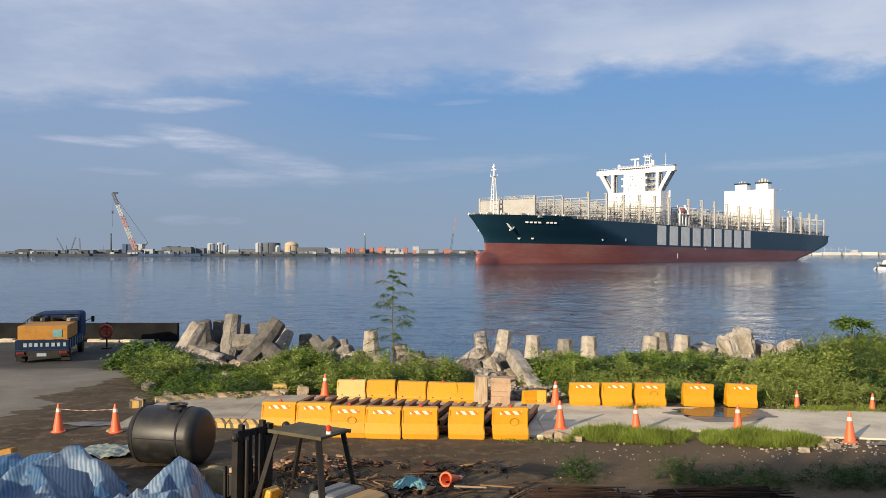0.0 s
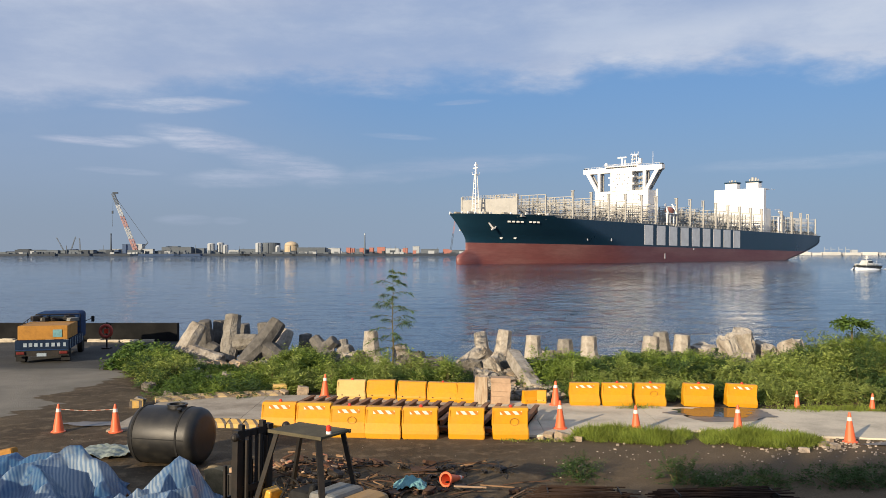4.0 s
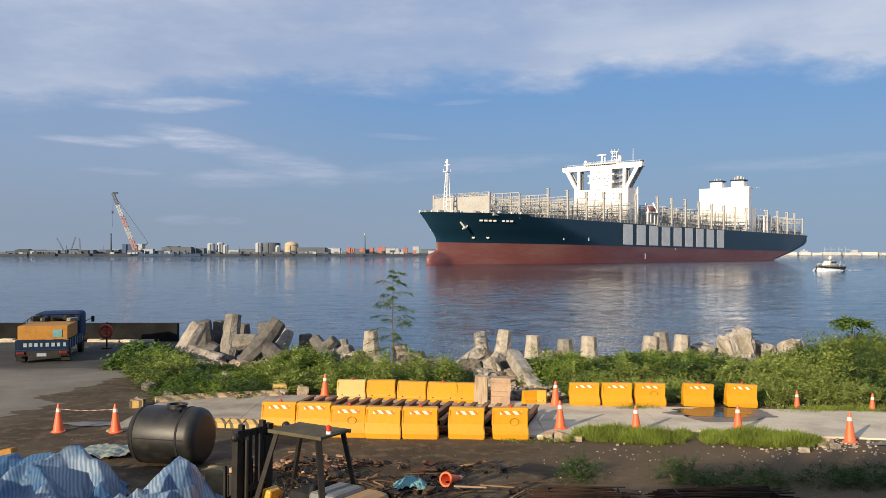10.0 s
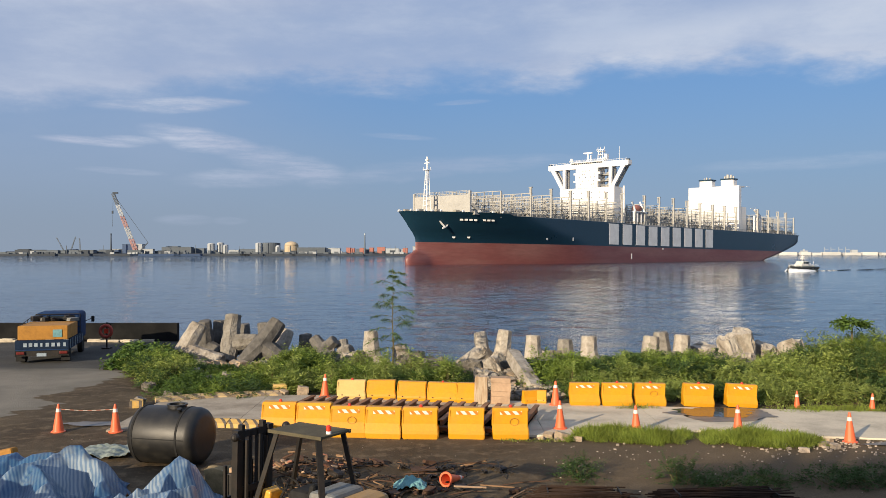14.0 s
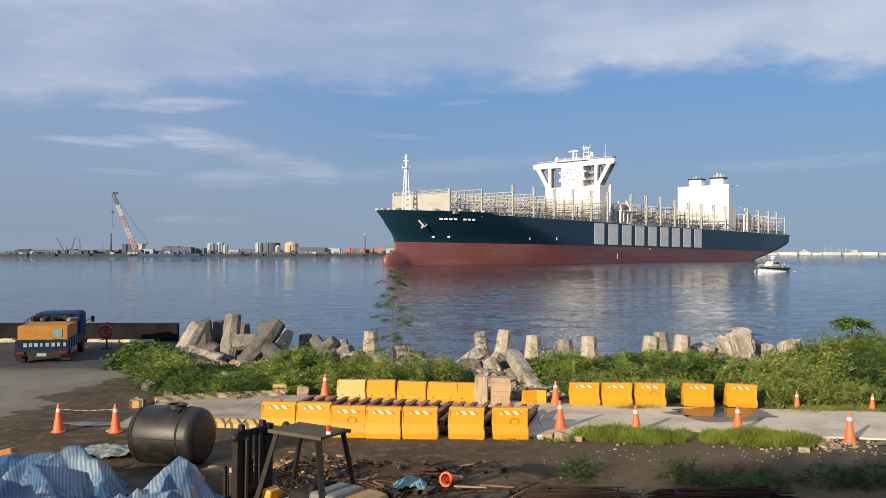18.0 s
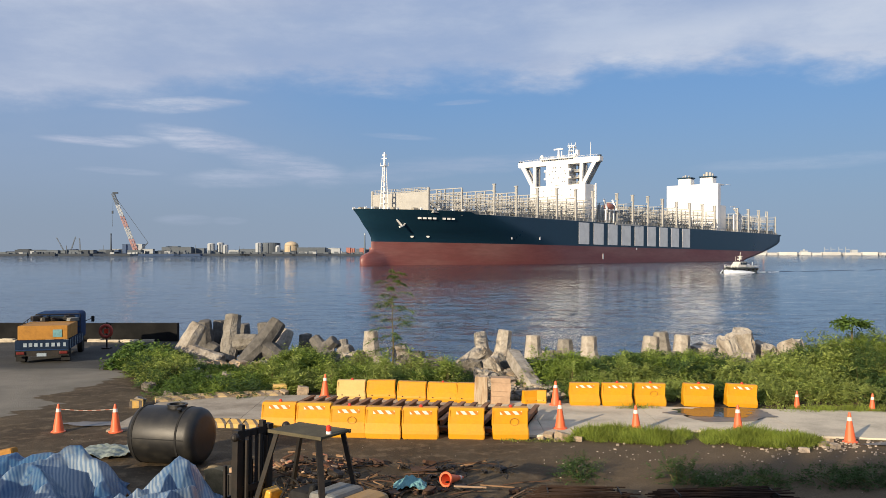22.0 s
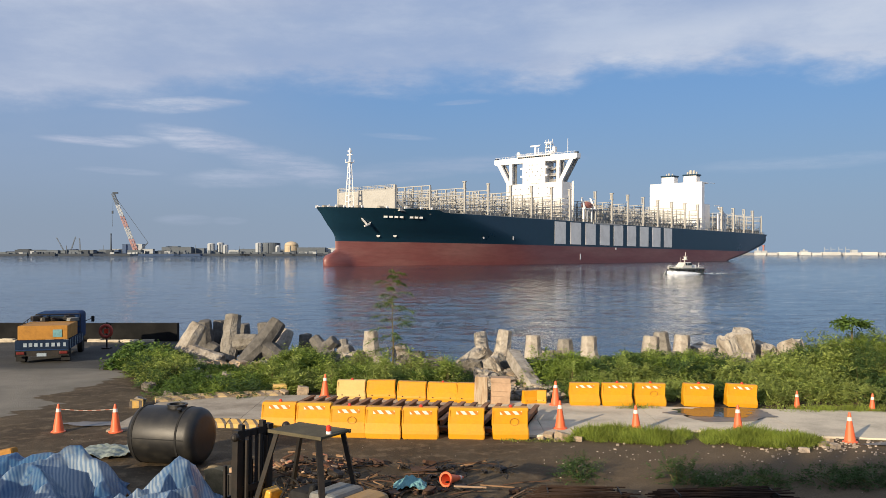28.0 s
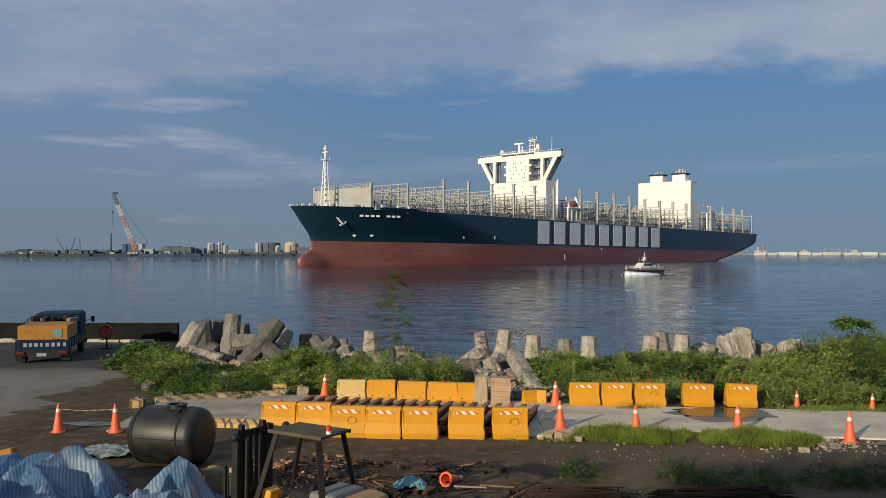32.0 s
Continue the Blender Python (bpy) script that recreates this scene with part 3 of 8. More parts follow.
def lerp_table(table, v):
    if v <= table[0][0]:
        return table[0][1]
    for (a, p), (b, q) in zip(table, table[1:]):
        if v <= b:
            return p + (q - p) * (v - a) / (b - a)
    return table[-1][1]


STEM_LINE = [(-14, 9.0), (-12.6, 7.0), (-11, 5.2), (-9, 4.2), (-7.4, 4.0), (-6.2, 4.5), (-5.3, 5.6), (-4.6, 7.6), (-3.9, 9.1), (-3.2, 9.35), (0.0, 9.3), (1.4, 9.2), (3.2, 8.1), (6.4, 5.2), (10.4, 2.4), (12.2, 1.0)]
STERN_FLOOR = [(0, -17), (235, -17), (262, -13), (282, -8.0), (296, -5.6), (311, -2.9), (322, -0.6), (328, 1.0), (331.5, 2.8), (333.4, 5.0), (334, 6.6)]


def half_breadth(s, z):
    stem = max(lerp_table(STEM_LINE, z), 9.35 if z < -3 else 0.0)
    run = lerp_table([(-12, 105), (0, 88), (6, 68), (12, 50)], z)
    power = lerp_table([(-12, 1.1), (0, 0.95), (6, 0.82), (12, 0.7)], z)
    u = min(1.0, max(0.0, (s - stem) / run))
    breadth = HALF * math.sin(math.pi / 2 * u) ** power
    breadth *= 1 - 0.10 * smooth_step(285, 334, s)
    floor = lerp_table(STERN_FLOOR, s)
    breadth *= min(1.0, max(0.0, (z - floor) / 3.6)) ** 0.45
    if z < -3.0 and s < 40:         # the bulb swells out of the forefoot
        flat = max(0.0, 1 - ((s - 14.5) / 10.6) ** 2) if s < 14.5 else max(0.0, 1 - ((s - 14.5) / 25) ** 2)
        breadth = max(breadth, 2.5 * math.sqrt(flat * max(0.0, 1 - ((z + 8.4) / 5.0) ** 2)))
    return breadth


def deck_z(s):
    return 12.2 - 0.9 * smooth_step(40.5, 43.5, s) - 0.5 * smooth_step(44, 300, s)


def hull_shell(low, high, rows, stations=120):
    bm = bmesh.new()
    grid = {}
    for side in (-1, 1):
        for i in range(stations + 1):
            f = i / stations
            f = f ** 1.6 * 0.5 + 0.5 * (1 - (1 - f) ** 1.4)
            for j in range(rows + 1):
                z = low + (high - low) * j / rows
                s = lerp_table(STEM_LINE, z)
                s = s + (LENGTH - s) * f
                if high > 5:
                    z = low + (deck_z(s) - low) * j / rows
                floor = lerp_table(STERN_FLOOR, s)
                z = max(z, floor)
                grid[side, i, j] = bm.verts.new((s, side * max(0.02, half_breadth(s, z)), z))
        for i in range(stations):
            for j in range(rows):
                quad = [grid[side, i, j], grid[side, i + 1, j], grid[side, i + 1, j + 1], grid[side, i, j + 1]]
                if len({tuple(round(c, 3) for c in v.co) for v in quad}) == 4:
                    bm.faces.new(quad if side < 0 else quad[::-1])
    for j in range(rows):       # transom and stem
        for i in (0, stations):
            bm.faces.new((grid[-1, i, j], grid[1, i, j], grid[1, i, j + 1], grid[-1, i, j + 1]))
    bmesh.ops.remove_doubles(bm, verts=bm.verts, dist=0.001)
    bmesh.ops.recalc_face_normals(bm, faces=bm.faces)
    return bm


def lashing_frame(tall):
    """A lashing bridge across the deck: posts, walkways, rails and braces."""
    bm = bmesh.new()
    columns = [-22.6 + 2 * 22.6 * i / 9 for i in range(10)]
    for y in columns:
        box(bm, 0, y, (10.8 + 21.6) / 2, 0.45, 0.4, 10.8)
    box(bm, 0, 0, 11.0, 0.5, 45.6, 0.4)
    box(bm, 0, 0, 21.5, 0.4, 45.6, 0.3)
    for k, (a, b) in enumerate(zip(columns, columns[1:])):
        if k in (0, 3, 5, 8):
            beam(bm, (0, a, 11), (0, b, 16), 0.24)
            beam(bm, (0, a, 16), (0, b, 11), 0.24)
        else:
            box(bm, 0, (a + b) / 2, 14.7, 0.12, 0.14, 3.0)
            box(bm, 0, (a + b) / 2, 18.6, 0.12, 0.14, 5.0)
    return bm


def walkway():
    """A gangway of a lashing bridge with rails on both sides."""
    bm = bmesh.new()
    box(bm, 0, 0, 0, 1.3, 45.6, 0.28)
    for dx in (-0.6, 0.6):
        box(bm, dx, 0, 1.1, 0.09, 45.6, 0.10)
        box(bm, dx, 0, 0.6, 0.07, 45.6, 0.07)
        for k in range(13):
            box(bm, dx, -22.6 + 45.2 * k / 12, 0.56, 0.09, 0.09, 1.15)
    return bm


def build_ship():
    ship = thing("container_ship", pose(0, 0, 0), "dark green and red container ship with empty decks, under way", "container ship")
    part("hull_side", hull_shell(0.0, 11.5, 10), SHIP_GREEN, ship, "dark green painted hull side", True)
    part("hull_bottom", hull_shell(-13.0, -0.004, 22, 170), SHIP_RED, ship, "weathered red underwater hull", True)
    # main deck, a little below the bulwark
    bm = bmesh.new()
    rows = []
    for i in range(61):
        s = 3.0 + 330.6 * i / 60
        w = max(0.1, half_breadth(s, 10.0) - 0.25)
        rows.append((bm.verts.new((s, -w, deck_z(s) - 1.1)), bm.verts.new((s, w, deck_z(s) - 1.1))))
    for a, b in zip(rows, rows[1:]):
        bm.faces.new((a[0], b[0], b[1], a[1]))
    part("deck", bm, SHIP_DECK, ship)
    # pale cap along the deck edge, with railing posts
    for side in (-1, 1):
        bm = bmesh.new()
        steps = [46 + 2.9 * i for i in range(99)]
        for a, b in zip(steps, steps[1:]):
            pa, pb = ((a, side * (half_breadth(a, 11.0) - 0.2), deck_z(a)), (b, side * (half_breadth(b, 11.0) - 0.2), deck_z(b)))
            for lift, w in ((0.08, 0.22), (0.65, 0.10), (1.15, 0.14)):
                beam(bm, (pa[0], pa[1], pa[2] + lift), (pb[0], pb[1], pb[2] + lift), w)
            box(bm, pa[0], pa[1], pa[2] + 0.6, 0.3, 0.2, 1.2)
        part("deck_rail", bm, SHIP_BEIGE, ship, "pale steel deck-edge railing")
    # hatch coamings between the lashing bridges
    spots = [38.1, 55.2, 69.2, 83.3, 97.1, 111.2, 124.6, 144.6, 158.5, 172.5, 186.6, 200.7, 214.8, 228.6, 242.7, 270.5, 285.2, 299.8, 313.4, 327.0]
    hatch = None
    for a, b in zip(spots, spots[1:]):
        if b - a > 18:
            continue
        bm = bmesh.new()
        w = min(21.0, half_breadth(a, 11.0) - 2.5)
        box(bm, (a + b) / 2, 0, 11.6, b - a - 2.2, 2 * w, 2.6)
        for k in range(1, 4):
            box(bm, (a + b) / 2, -w + 2 * w * k / 4, 13.0, b - a - 2.6, 0.35, 0.4)
        part("hatch_cover", bm, SHIP_DECK, ship)
    first = None
    for k, s in enumerate(spots):
        scale = min(1.0, (half_breadth(s, 11.0) - 0.6) / 23.4)
        if first is None:
            first = part("lashing_bridge", lashing_frame(True), SHIP_BEIGE, ship, "pale beige steel lashing bridge")
            one = first
            tread = part("walkway", walkway(), SHIP_BEIGE, one)
            tread.matrix_basis = Matrix.Translation((0, 0, 13.2))
        else:
            one = again(first, Matrix())
        for z in (13.2, 16.0, 18.8):
            if one is not first or z > 14:
                again(tread, Matrix.Translation((0, 0, z)), one)
        one.matrix_basis = Matrix.Translation((s, 0, 0)) @ Matrix.Diagonal((1, scale, 1, 1))
        top = lerp_table([(38, 20.8), (55, 24.2), (85, 24.4), (100, 25.4), (180, 26.0), (195, 24.8), (313, 24.8), (327, 22.2)], s)
        for side in (-1, 1):
            y = side * 23.3 * scale
            bm = bmesh.new()
            box(bm, s - 0.55, y, (top + 10.5) / 2, 0.6, 0.6, top - 10.5)
            if top > 23:
                box(bm, s + 0.5, y - side * 1.5, top - 1.6, 0.4, 0.4, 3.0)
                box(bm, s, y - side * 0.7, top - 0.15, 0.4, 2.0, 0.4)
                box(bm, s, y - side * 0.7, top - 3.0, 0.4, 2.0, 0.3)
            part("side_post", bm, SHIP_BEIGE, ship)
        if k % 2 == 0 and s < 260:          # low stub posts between the bridges
            bm = bmesh.new()
            for dy in range(-20, 21, 8):
                box(bm, s + 7.0, dy * scale, 15.0, 0.35, 0.35, 5.5)
            box(bm, s + 7.0, 0, 17.6, 0.7, 42 * scale, 0.25)
            box(bm, s + 7.0, 0, 15.0, 0.6, 42 * scale, 0.2)
            part("cell_guide", bm, SHIP_BEIGE, ship)
    build_foredeck(ship)
    build_bridge(ship)
    build_funnel(ship)
    build_marks(ship)
    return ship


def build_foredeck(ship):
    bm = bmesh.new()
    box(bm, 24.0, 0, 15.6, 0.5, 33.0, 8.0)
    part("breakwater_wall", bm, SHIP_BEIGE, ship, "pale beige breakwater wall on the foredeck")
    bm = bmesh.new()
    for z in (20.1, 20.7, 21.2):
        box(bm, 24.0, 0, z, 0.16, 33.0, 0.14)
    for k in range(18):
        box(bm, 24.0, -16.4 + 1.93 * k, 20.4, 0.16, 0.16, 1.7)
    part("breakwater_rail", bm, SHIP_BEIGE, ship)
    for side in (-1, 1):
        bm = bmesh.new()
        beam(bm, (24, side * 16.4, 21.0), (24, side * 16.4, 11.0), 0.9)
        beam(bm, (24, side * 16.4, 16.0), (31, side * 18.0, 11.5), 0.8)
        box(bm, 29, side * 17.6, 11.9, 9.0, 2.2, 1.2)
        part("wall_stay", bm, SHIP_BEIGE, ship)
    # foremast
    bm = bmesh.new()
    for dx, dy in ((-1.1, -1.0), (1.1, -1.0), (1.1, 1.0), (-1.1, 1.0)):
        beam(bm, (17.7 + dx * 1.2, 2.2 + dy * 1.2, 11.0), (17.7 + dx * 0.35, 2.2 + dy * 0.4, 30.0), 0.34)
    for k in range(8):
        z = 13 + 2.2 * k
        r = 1.12 - 0.10 * k
        box(bm, 17.7, 2.2, z, 2.3 * r, 2.3 * r, 0.2)
    box(bm, 17.7, 2.2, 30.1, 2.4, 2.4, 0.25)
    for dx, dy in ((-1.1, -1.1), (1.1, -1.1), (1.1, 1.1), (-1.1, 1.1)):
        box(bm, 17.7 + dx, 2.2 + dy, 30.7, 0.14, 0.14, 1.1)
    tube(bm, (17.7, 2.2, 30), (17.7, 2.2, 35.6), 0.45, 0.32, 8)
    box(bm, 17.7, 2.2, 33.0, 0.4, 3.0, 0.35)
    box(bm, 17.7, 2.2, 34.3, 1.0, 1.4, 0.6)
    part("foremast", bm, SHIP_WHITE, ship, "white lattice foremast with lamps")
    for y0, s0 in ((-8, 14), (6, 12), (-12, 21), (11, 19), (-4, 8), (3, 7)):
        bm = bmesh.new()
        tube(bm, (s0, y0, 10.8), (s0, y0, 13.1), 0.6, 0.6, 10)
        tube(bm, (s0 - 1.3, y0, 12.4), (s0 + 1.3, y0, 12.4), 0.9, 0.9, 10)
        part("winch", bm, SHIP_DECK, ship)
    for side in (-1, 1):        # fairleads and bollards along the bulwark
        for s0 in (3.4, 5.2, 7.4, 9.8, 12.6, 20.5, 27.0, 33.0, 37.5):
            bm = bmesh.new()
            y0 = side * max(0.2, half_breadth(s0, 12.0) - 0.25)
            box(bm, s0, y0, 12.45, 1.1, 0.5, 0.55, None, 0.1)
            box(bm, s0 - 0.35, y0, 12.85, 0.22, 0.3, 0.5)
            box(bm, s0 + 0.35, y0, 12.85, 0.22, 0.3, 0.5)
            part("fairlead", bm, SHIP_WHITE, ship)
    for side in (-1, 1):        # anchor in its recess
        s0 = 17.0
        y0 = side * (half_breadth(s0, 6.8) + 0.1)
        bm = bmesh.new()
        beam(bm, (s0 - 2.6, y0 - side * 0.3, 8.6), (s0 - 0.4, y0 + side * 0.3, 6.4), 0.7, 0.5)
        beam(bm, (s0 - 1.6, y0 + side * 0.5, 5.6), (s0 + 0.7, y0 + side * 0.6, 6.5), 0.55, 0.55)
        beam(bm, (s0 + 0.6, y0 + side * 0.6, 6.2), (s0 + 1.4, y0 + side * 0.8, 7.9), 0.35, 0.35)
        part("anchor", bm, SHIP_WHITE, ship, "white-painted anchor stowed in its recess")
    for s0, z0 in ((23.5, 2.4), (29.5, 2.5)):
        bm = bmesh.new()
        y0 = -half_breadth(s0, z0)
        bmesh.ops.create_cone(bm, cap_ends=True, segments=14, radius1=0.7, radius2=0.7, depth=0.12, matrix=Matrix.Translation((s0, y0, z0)) @ turned(90, 0, -25))
        part("thruster_mark", bm, SHIP_WHITE, ship, "pale round mark on the hull")


def plate(bm, outline, s0, s1):
    """A flat outline of (y, z) pushed from s0 to s1 along the ship."""
    near = [bm.verts.new((s0, y, z)) for y, z in outline]
    far = [bm.verts.new((s1, y, z)) for y, z in outline]
    n = len(outline)
    for i in range(n):
        bm.faces.new((near[i], near[(i + 1) % n], far[(i + 1) % n], far[i]))
    bm.faces.new(near[::-1])
    bm.faces.new(far)
    bmesh.ops.recalc_face_normals(bm, faces=bm.faces)
    return bm


def build_bridge(ship):
    """The forward deckhouse: a block, a tower with open galleries and the wide wheelhouse on slanted legs."""
    front, back = 127.3, 130.4
    bm = bmesh.new()
    box(bm, 131.3, 0, 20.2, 8.0, 33.0, 18.8)
    part("deckhouse", bm, SHIP_WHITE, ship, "white deckhouse block")
    bm = bmesh.new()
    box(bm, 131.0, 0, 34.4, 7.4, 12.0, 10.0)
    part("bridge_tower", bm, SHIP_WHITE, ship)
    # the front: a solid middle with ears into the side openings
    bm = bmesh.new()
    plate(bm, [(-6.6, 29.6), (6.6, 29.6), (6.6, 32.6), (8.0, 32.6), (8.0, 33.6), (6.9, 33.6), (6.9, 36.4), (8.0, 36.4), (8.0, 37.4), (6.6, 37.4), (6.6, 39.6),
               (-6.6, 39.6), (-6.6, 37.4), (-8.0, 37.4), (-8.0, 36.4), (-6.9, 36.4), (-6.9, 33.6), (-8.0, 33.6), (-8.0, 32.6), (-6.6, 32.6)], front - 0.05, front + 0.9)
    part("tower_front", bm, SHIP_WHITE, ship)
    bm = bmesh.new()
    plate(bm, [(-24.4, 40.0), (-23.6, 39.5), (23.6, 39.5), (24.4, 40.0), (24.4, 42.1), (11.0, 42.4), (-11.0, 42.4), (-24.4, 42.1)], front, front + 3.0)
    part("wheelhouse", bm, SHIP_WHITE, ship, "white wheelhouse with full-width wings")
    bm = bmesh.new()
    box(bm, 133.4, 0, 41.0, 6.6, 20.0, 2.9, None, 0.1)
    part("chart_room", bm, SHIP_WHITE, ship)
    bm = bmesh.new()
    box(bm, 131.0, 0, 42.75, 7.6, 20.6, 0.5, None, 0.08)
    part("wheelhouse_roof", bm, SHIP_WHITE, ship)
    for side in (-1, 1):
        for s0, s1, name in ((front, front + 1.1, "wing_leg"), (back, back + 0.8, "rear_leg")):
            bm = bmesh.new()
            plate(bm, [(side * 14.6, 29.5), (side * 16.4, 29.5), (side * 16.7, 30.4), (side * 22.6, 39.6), (side * 20.2, 39.6), (side * 15.0, 31.2)], s0, s1)
            part(name, bm, SHIP_WHITE if s0 == front else SHIP_BEIGE, ship)
            bm = bmesh.new()
            plate(bm, [(side * 13.2, 29.4), (side * 14.7, 29.4), (side * 14.9, 39.6), (side * 13.2, 39.6)], s0, s1)
            part("wing_column", bm, SHIP_WHITE if s0 == front else SHIP_BEIGE, ship)
        for z in (30.2, 33.0, 36.0) if side < 0 else ():       # the stairs stand on the port side
            bm = bmesh.new()
            box(bm, 133.0, side * 9.6, z, 4.4, 7.2, 0.25)
            deck = part("gallery_deck", bm, SHIP_BEIGE, ship, "grey stair gallery beside the tower")
            for lift in (0.5, 1.0):
                bm = bmesh.new()
                box(bm, 131.0, side * 9.6, z + lift, 0.12, 7.0, 0.12)
                part("gallery_rail", bm, SHIP_BEIGE, deck)
            bm = bmesh.new()
            beam(bm, (132.2, side * 8.0, z + 0.1), (132.2, side * 12.6, z + 2.8), 0.3, 0.7)
            part("stair", bm, SHIP_BEIGE, ship)
        for k in range(4 if side < 0 else 1):
            bm = bmesh.new()
            beam(bm, (134.6, side * (7.4 + 1.8 * k), 29.6), (134.6, side * (7.4 + 1.8 * k), 39.4), 0.25)
            part("gallery_post", bm, SHIP_BEIGE, ship)
        bm = bmesh.new()
        box(bm, 128.4, side * 23.6, 42.5, 1.2, 1.6, 0.6)
        part("wing_lamp", bm, FAR_DARK, ship)
        bm = bmesh.new()
        for k in range(7):
            box(bm, 127.45, side * (12.0 + 1.8 * k), 42.6, 0.09, 0.09, 0.9)
        box(bm, 127.45, side * 17.6, 43.0, 0.09, 12.0, 0.09)
        part("wing_rail", bm, SHIP_WHITE, ship)
    for k in range(15):         # wheelhouse windows, a dark row under the roof
        bm = bmesh.new()
        box(bm, front - 0.04, -8.9 + 1.27 * k, 42.05, 0.10, 1.08, 0.55)
        part("window", bm, GLASS_DARK, ship)
    for z, row in ((24.6, (-11, -8, -3, 3, 8, 11)), (27.2, (-11, -8, -3, 3, 8, 11)), (31.4, (-4.4, -3.2, 3.4)), (33.2, (-4.2, -1.0, 2.2)), (35.0, (-5.0, -2.4, 0.6, 4.4)), (36.4, (-4.6, 1.0, 2.6)), (38.2, (-2.0, 0.9, 2.2))):
        for y in row:
            bm = bmesh.new()
            box(bm, front - 0.08 if z > 30 else 127.27, y, z, 0.08, 0.42, 0.55)
            part("porthole", bm, FAR_GREY, ship)
    for y in [-11.0 + 2.2 * k for k in range(11)]:
        bm = bmesh.new()
        box(bm, 127.6, y, 43.4, 0.10, 0.10, 0.9)
        part("roof_post", bm, SHIP_WHITE, ship)
    bm = bmesh.new()
    for z in (43.4, 43.85):
        box(bm, 127.6, 0, z, 0.10, 22, 0.10)
    part("roof_rail", bm, SHIP_WHITE, ship)
    for y, r in ((10.6, 0.9), (-9.4, 0.6)):
        bm = bmesh.new()
        tube(bm, (129, y, 42.6), (129, y, 43.8), 0.25, 0.25, 8)
        bmesh.ops.create_uvsphere(bm, u_segments=14, v_segments=10, radius=r, matrix=Matrix.Translation((129, y, 43.8 + r * 0.6)))
        part("aerial_dome", bm, SHIP_WHITE, ship, "", True)
    bm = bmesh.new()        # radar pedestal with its bar
    tube(bm, (129.5, 0.8, 42.9), (129.5, 0.8, 47.0), 0.65, 0.4, 8)
    tube(bm, (129.5, -1.0, 42.9), (129.5, -1.0, 46.2), 0.35, 0.3, 8)
    box(bm, 129.4, 0.8, 47.4, 0.5, 5.4, 0.7)
    part("radar_mast", bm, SHIP_WHITE, ship)
    bm = bmesh.new()        # the lattice signal mast
    for dy, ds in ((-1.5, -1.2), (1.5, -1.2), (1.5, 1.2), (-1.5, 1.2)):
        beam(bm, (131.5 + ds, -6.0 + dy, 42.9), (131.5 + ds * 0.7, -6.0 + dy * 0.8, 48.6), 0.32)
    for z in (44.4, 46.2, 47.9):
        box(bm, 131.5, -6.0, z, 2.6, 3.4, 0.22)
    box(bm, 130.6, -6.0, 48.7, 0.4, 4.6, 0.35)
    for dy in (-2.0, 0.4, 1.8):
        tube(bm, (131, -6.0 + dy, 48.6), (131, -6.0 + dy, 50.2), 0.16, 0.1, 6)
    box(bm, 130.6, -9.6, 45.0, 1.4, 1.6, 2.6)
    part("signal_mast", bm, SHIP_WHITE, ship, "white lattice signal mast with lamps")
    bm = bmesh.new()
    tube(bm, (130, -17.5, 42), (130, -17.5, 49.4), 0.14, 0.08, 6)
    part("whip_aerial", bm, SHIP_WHITE, ship)
    for side in (-1, 1):
        boat = bmesh.new()
        bmesh.ops.create_uvsphere(boat, u_segments=14, v_segments=10, radius=1.0, matrix=Matrix.Translation((139.6, side * 21.6, 19.2)) @ Matrix.Diagonal((3.9, 1.6, 1.7, 1)))
        part("lifeboat", boat, FAR_RED, ship, "closed orange-red lifeboat", True)
        for s0 in (135.0, 137.6, 141.2, 144.2):
            bm = bmesh.new()
            box(bm, s0, side * 23.0, 14.2, 0.7, 0.8, 7.2)
            part("boat_deck_post", bm, SHIP_WHITE, ship)
        bm = bmesh.new()
        box(bm, 139.6, side * 22.5, 17.4, 9.6, 2.6, 0.35)
        part("boat_deck", bm, SHIP_WHITE, ship)
        for s0, s1 in ((144.0, 143.2), (136.0, 136.2)):
            bm = bmesh.new()
            beam(bm, (s0, side * 23.0, 17.4), (s1, side * 21.0, 22.6), 0.7)
            part("davit", bm, SHIP_WHITE, ship)
        bm = bmesh.new()
        tube(bm, (135.2, side * 16.9, 11.0), (135.2, side * 16.9, 30.4), 0.5, 0.45, 8)
        part("vent_trunk", bm, SHIP_WHITE, ship)
    bm = bmesh.new()        # gangway stowed along the deck edge
    box(bm, 152.0, -24.0, 10.9, 22.0, 0.8, 0.8)
    part("gangway", bm, SHIP_BEIGE, ship)


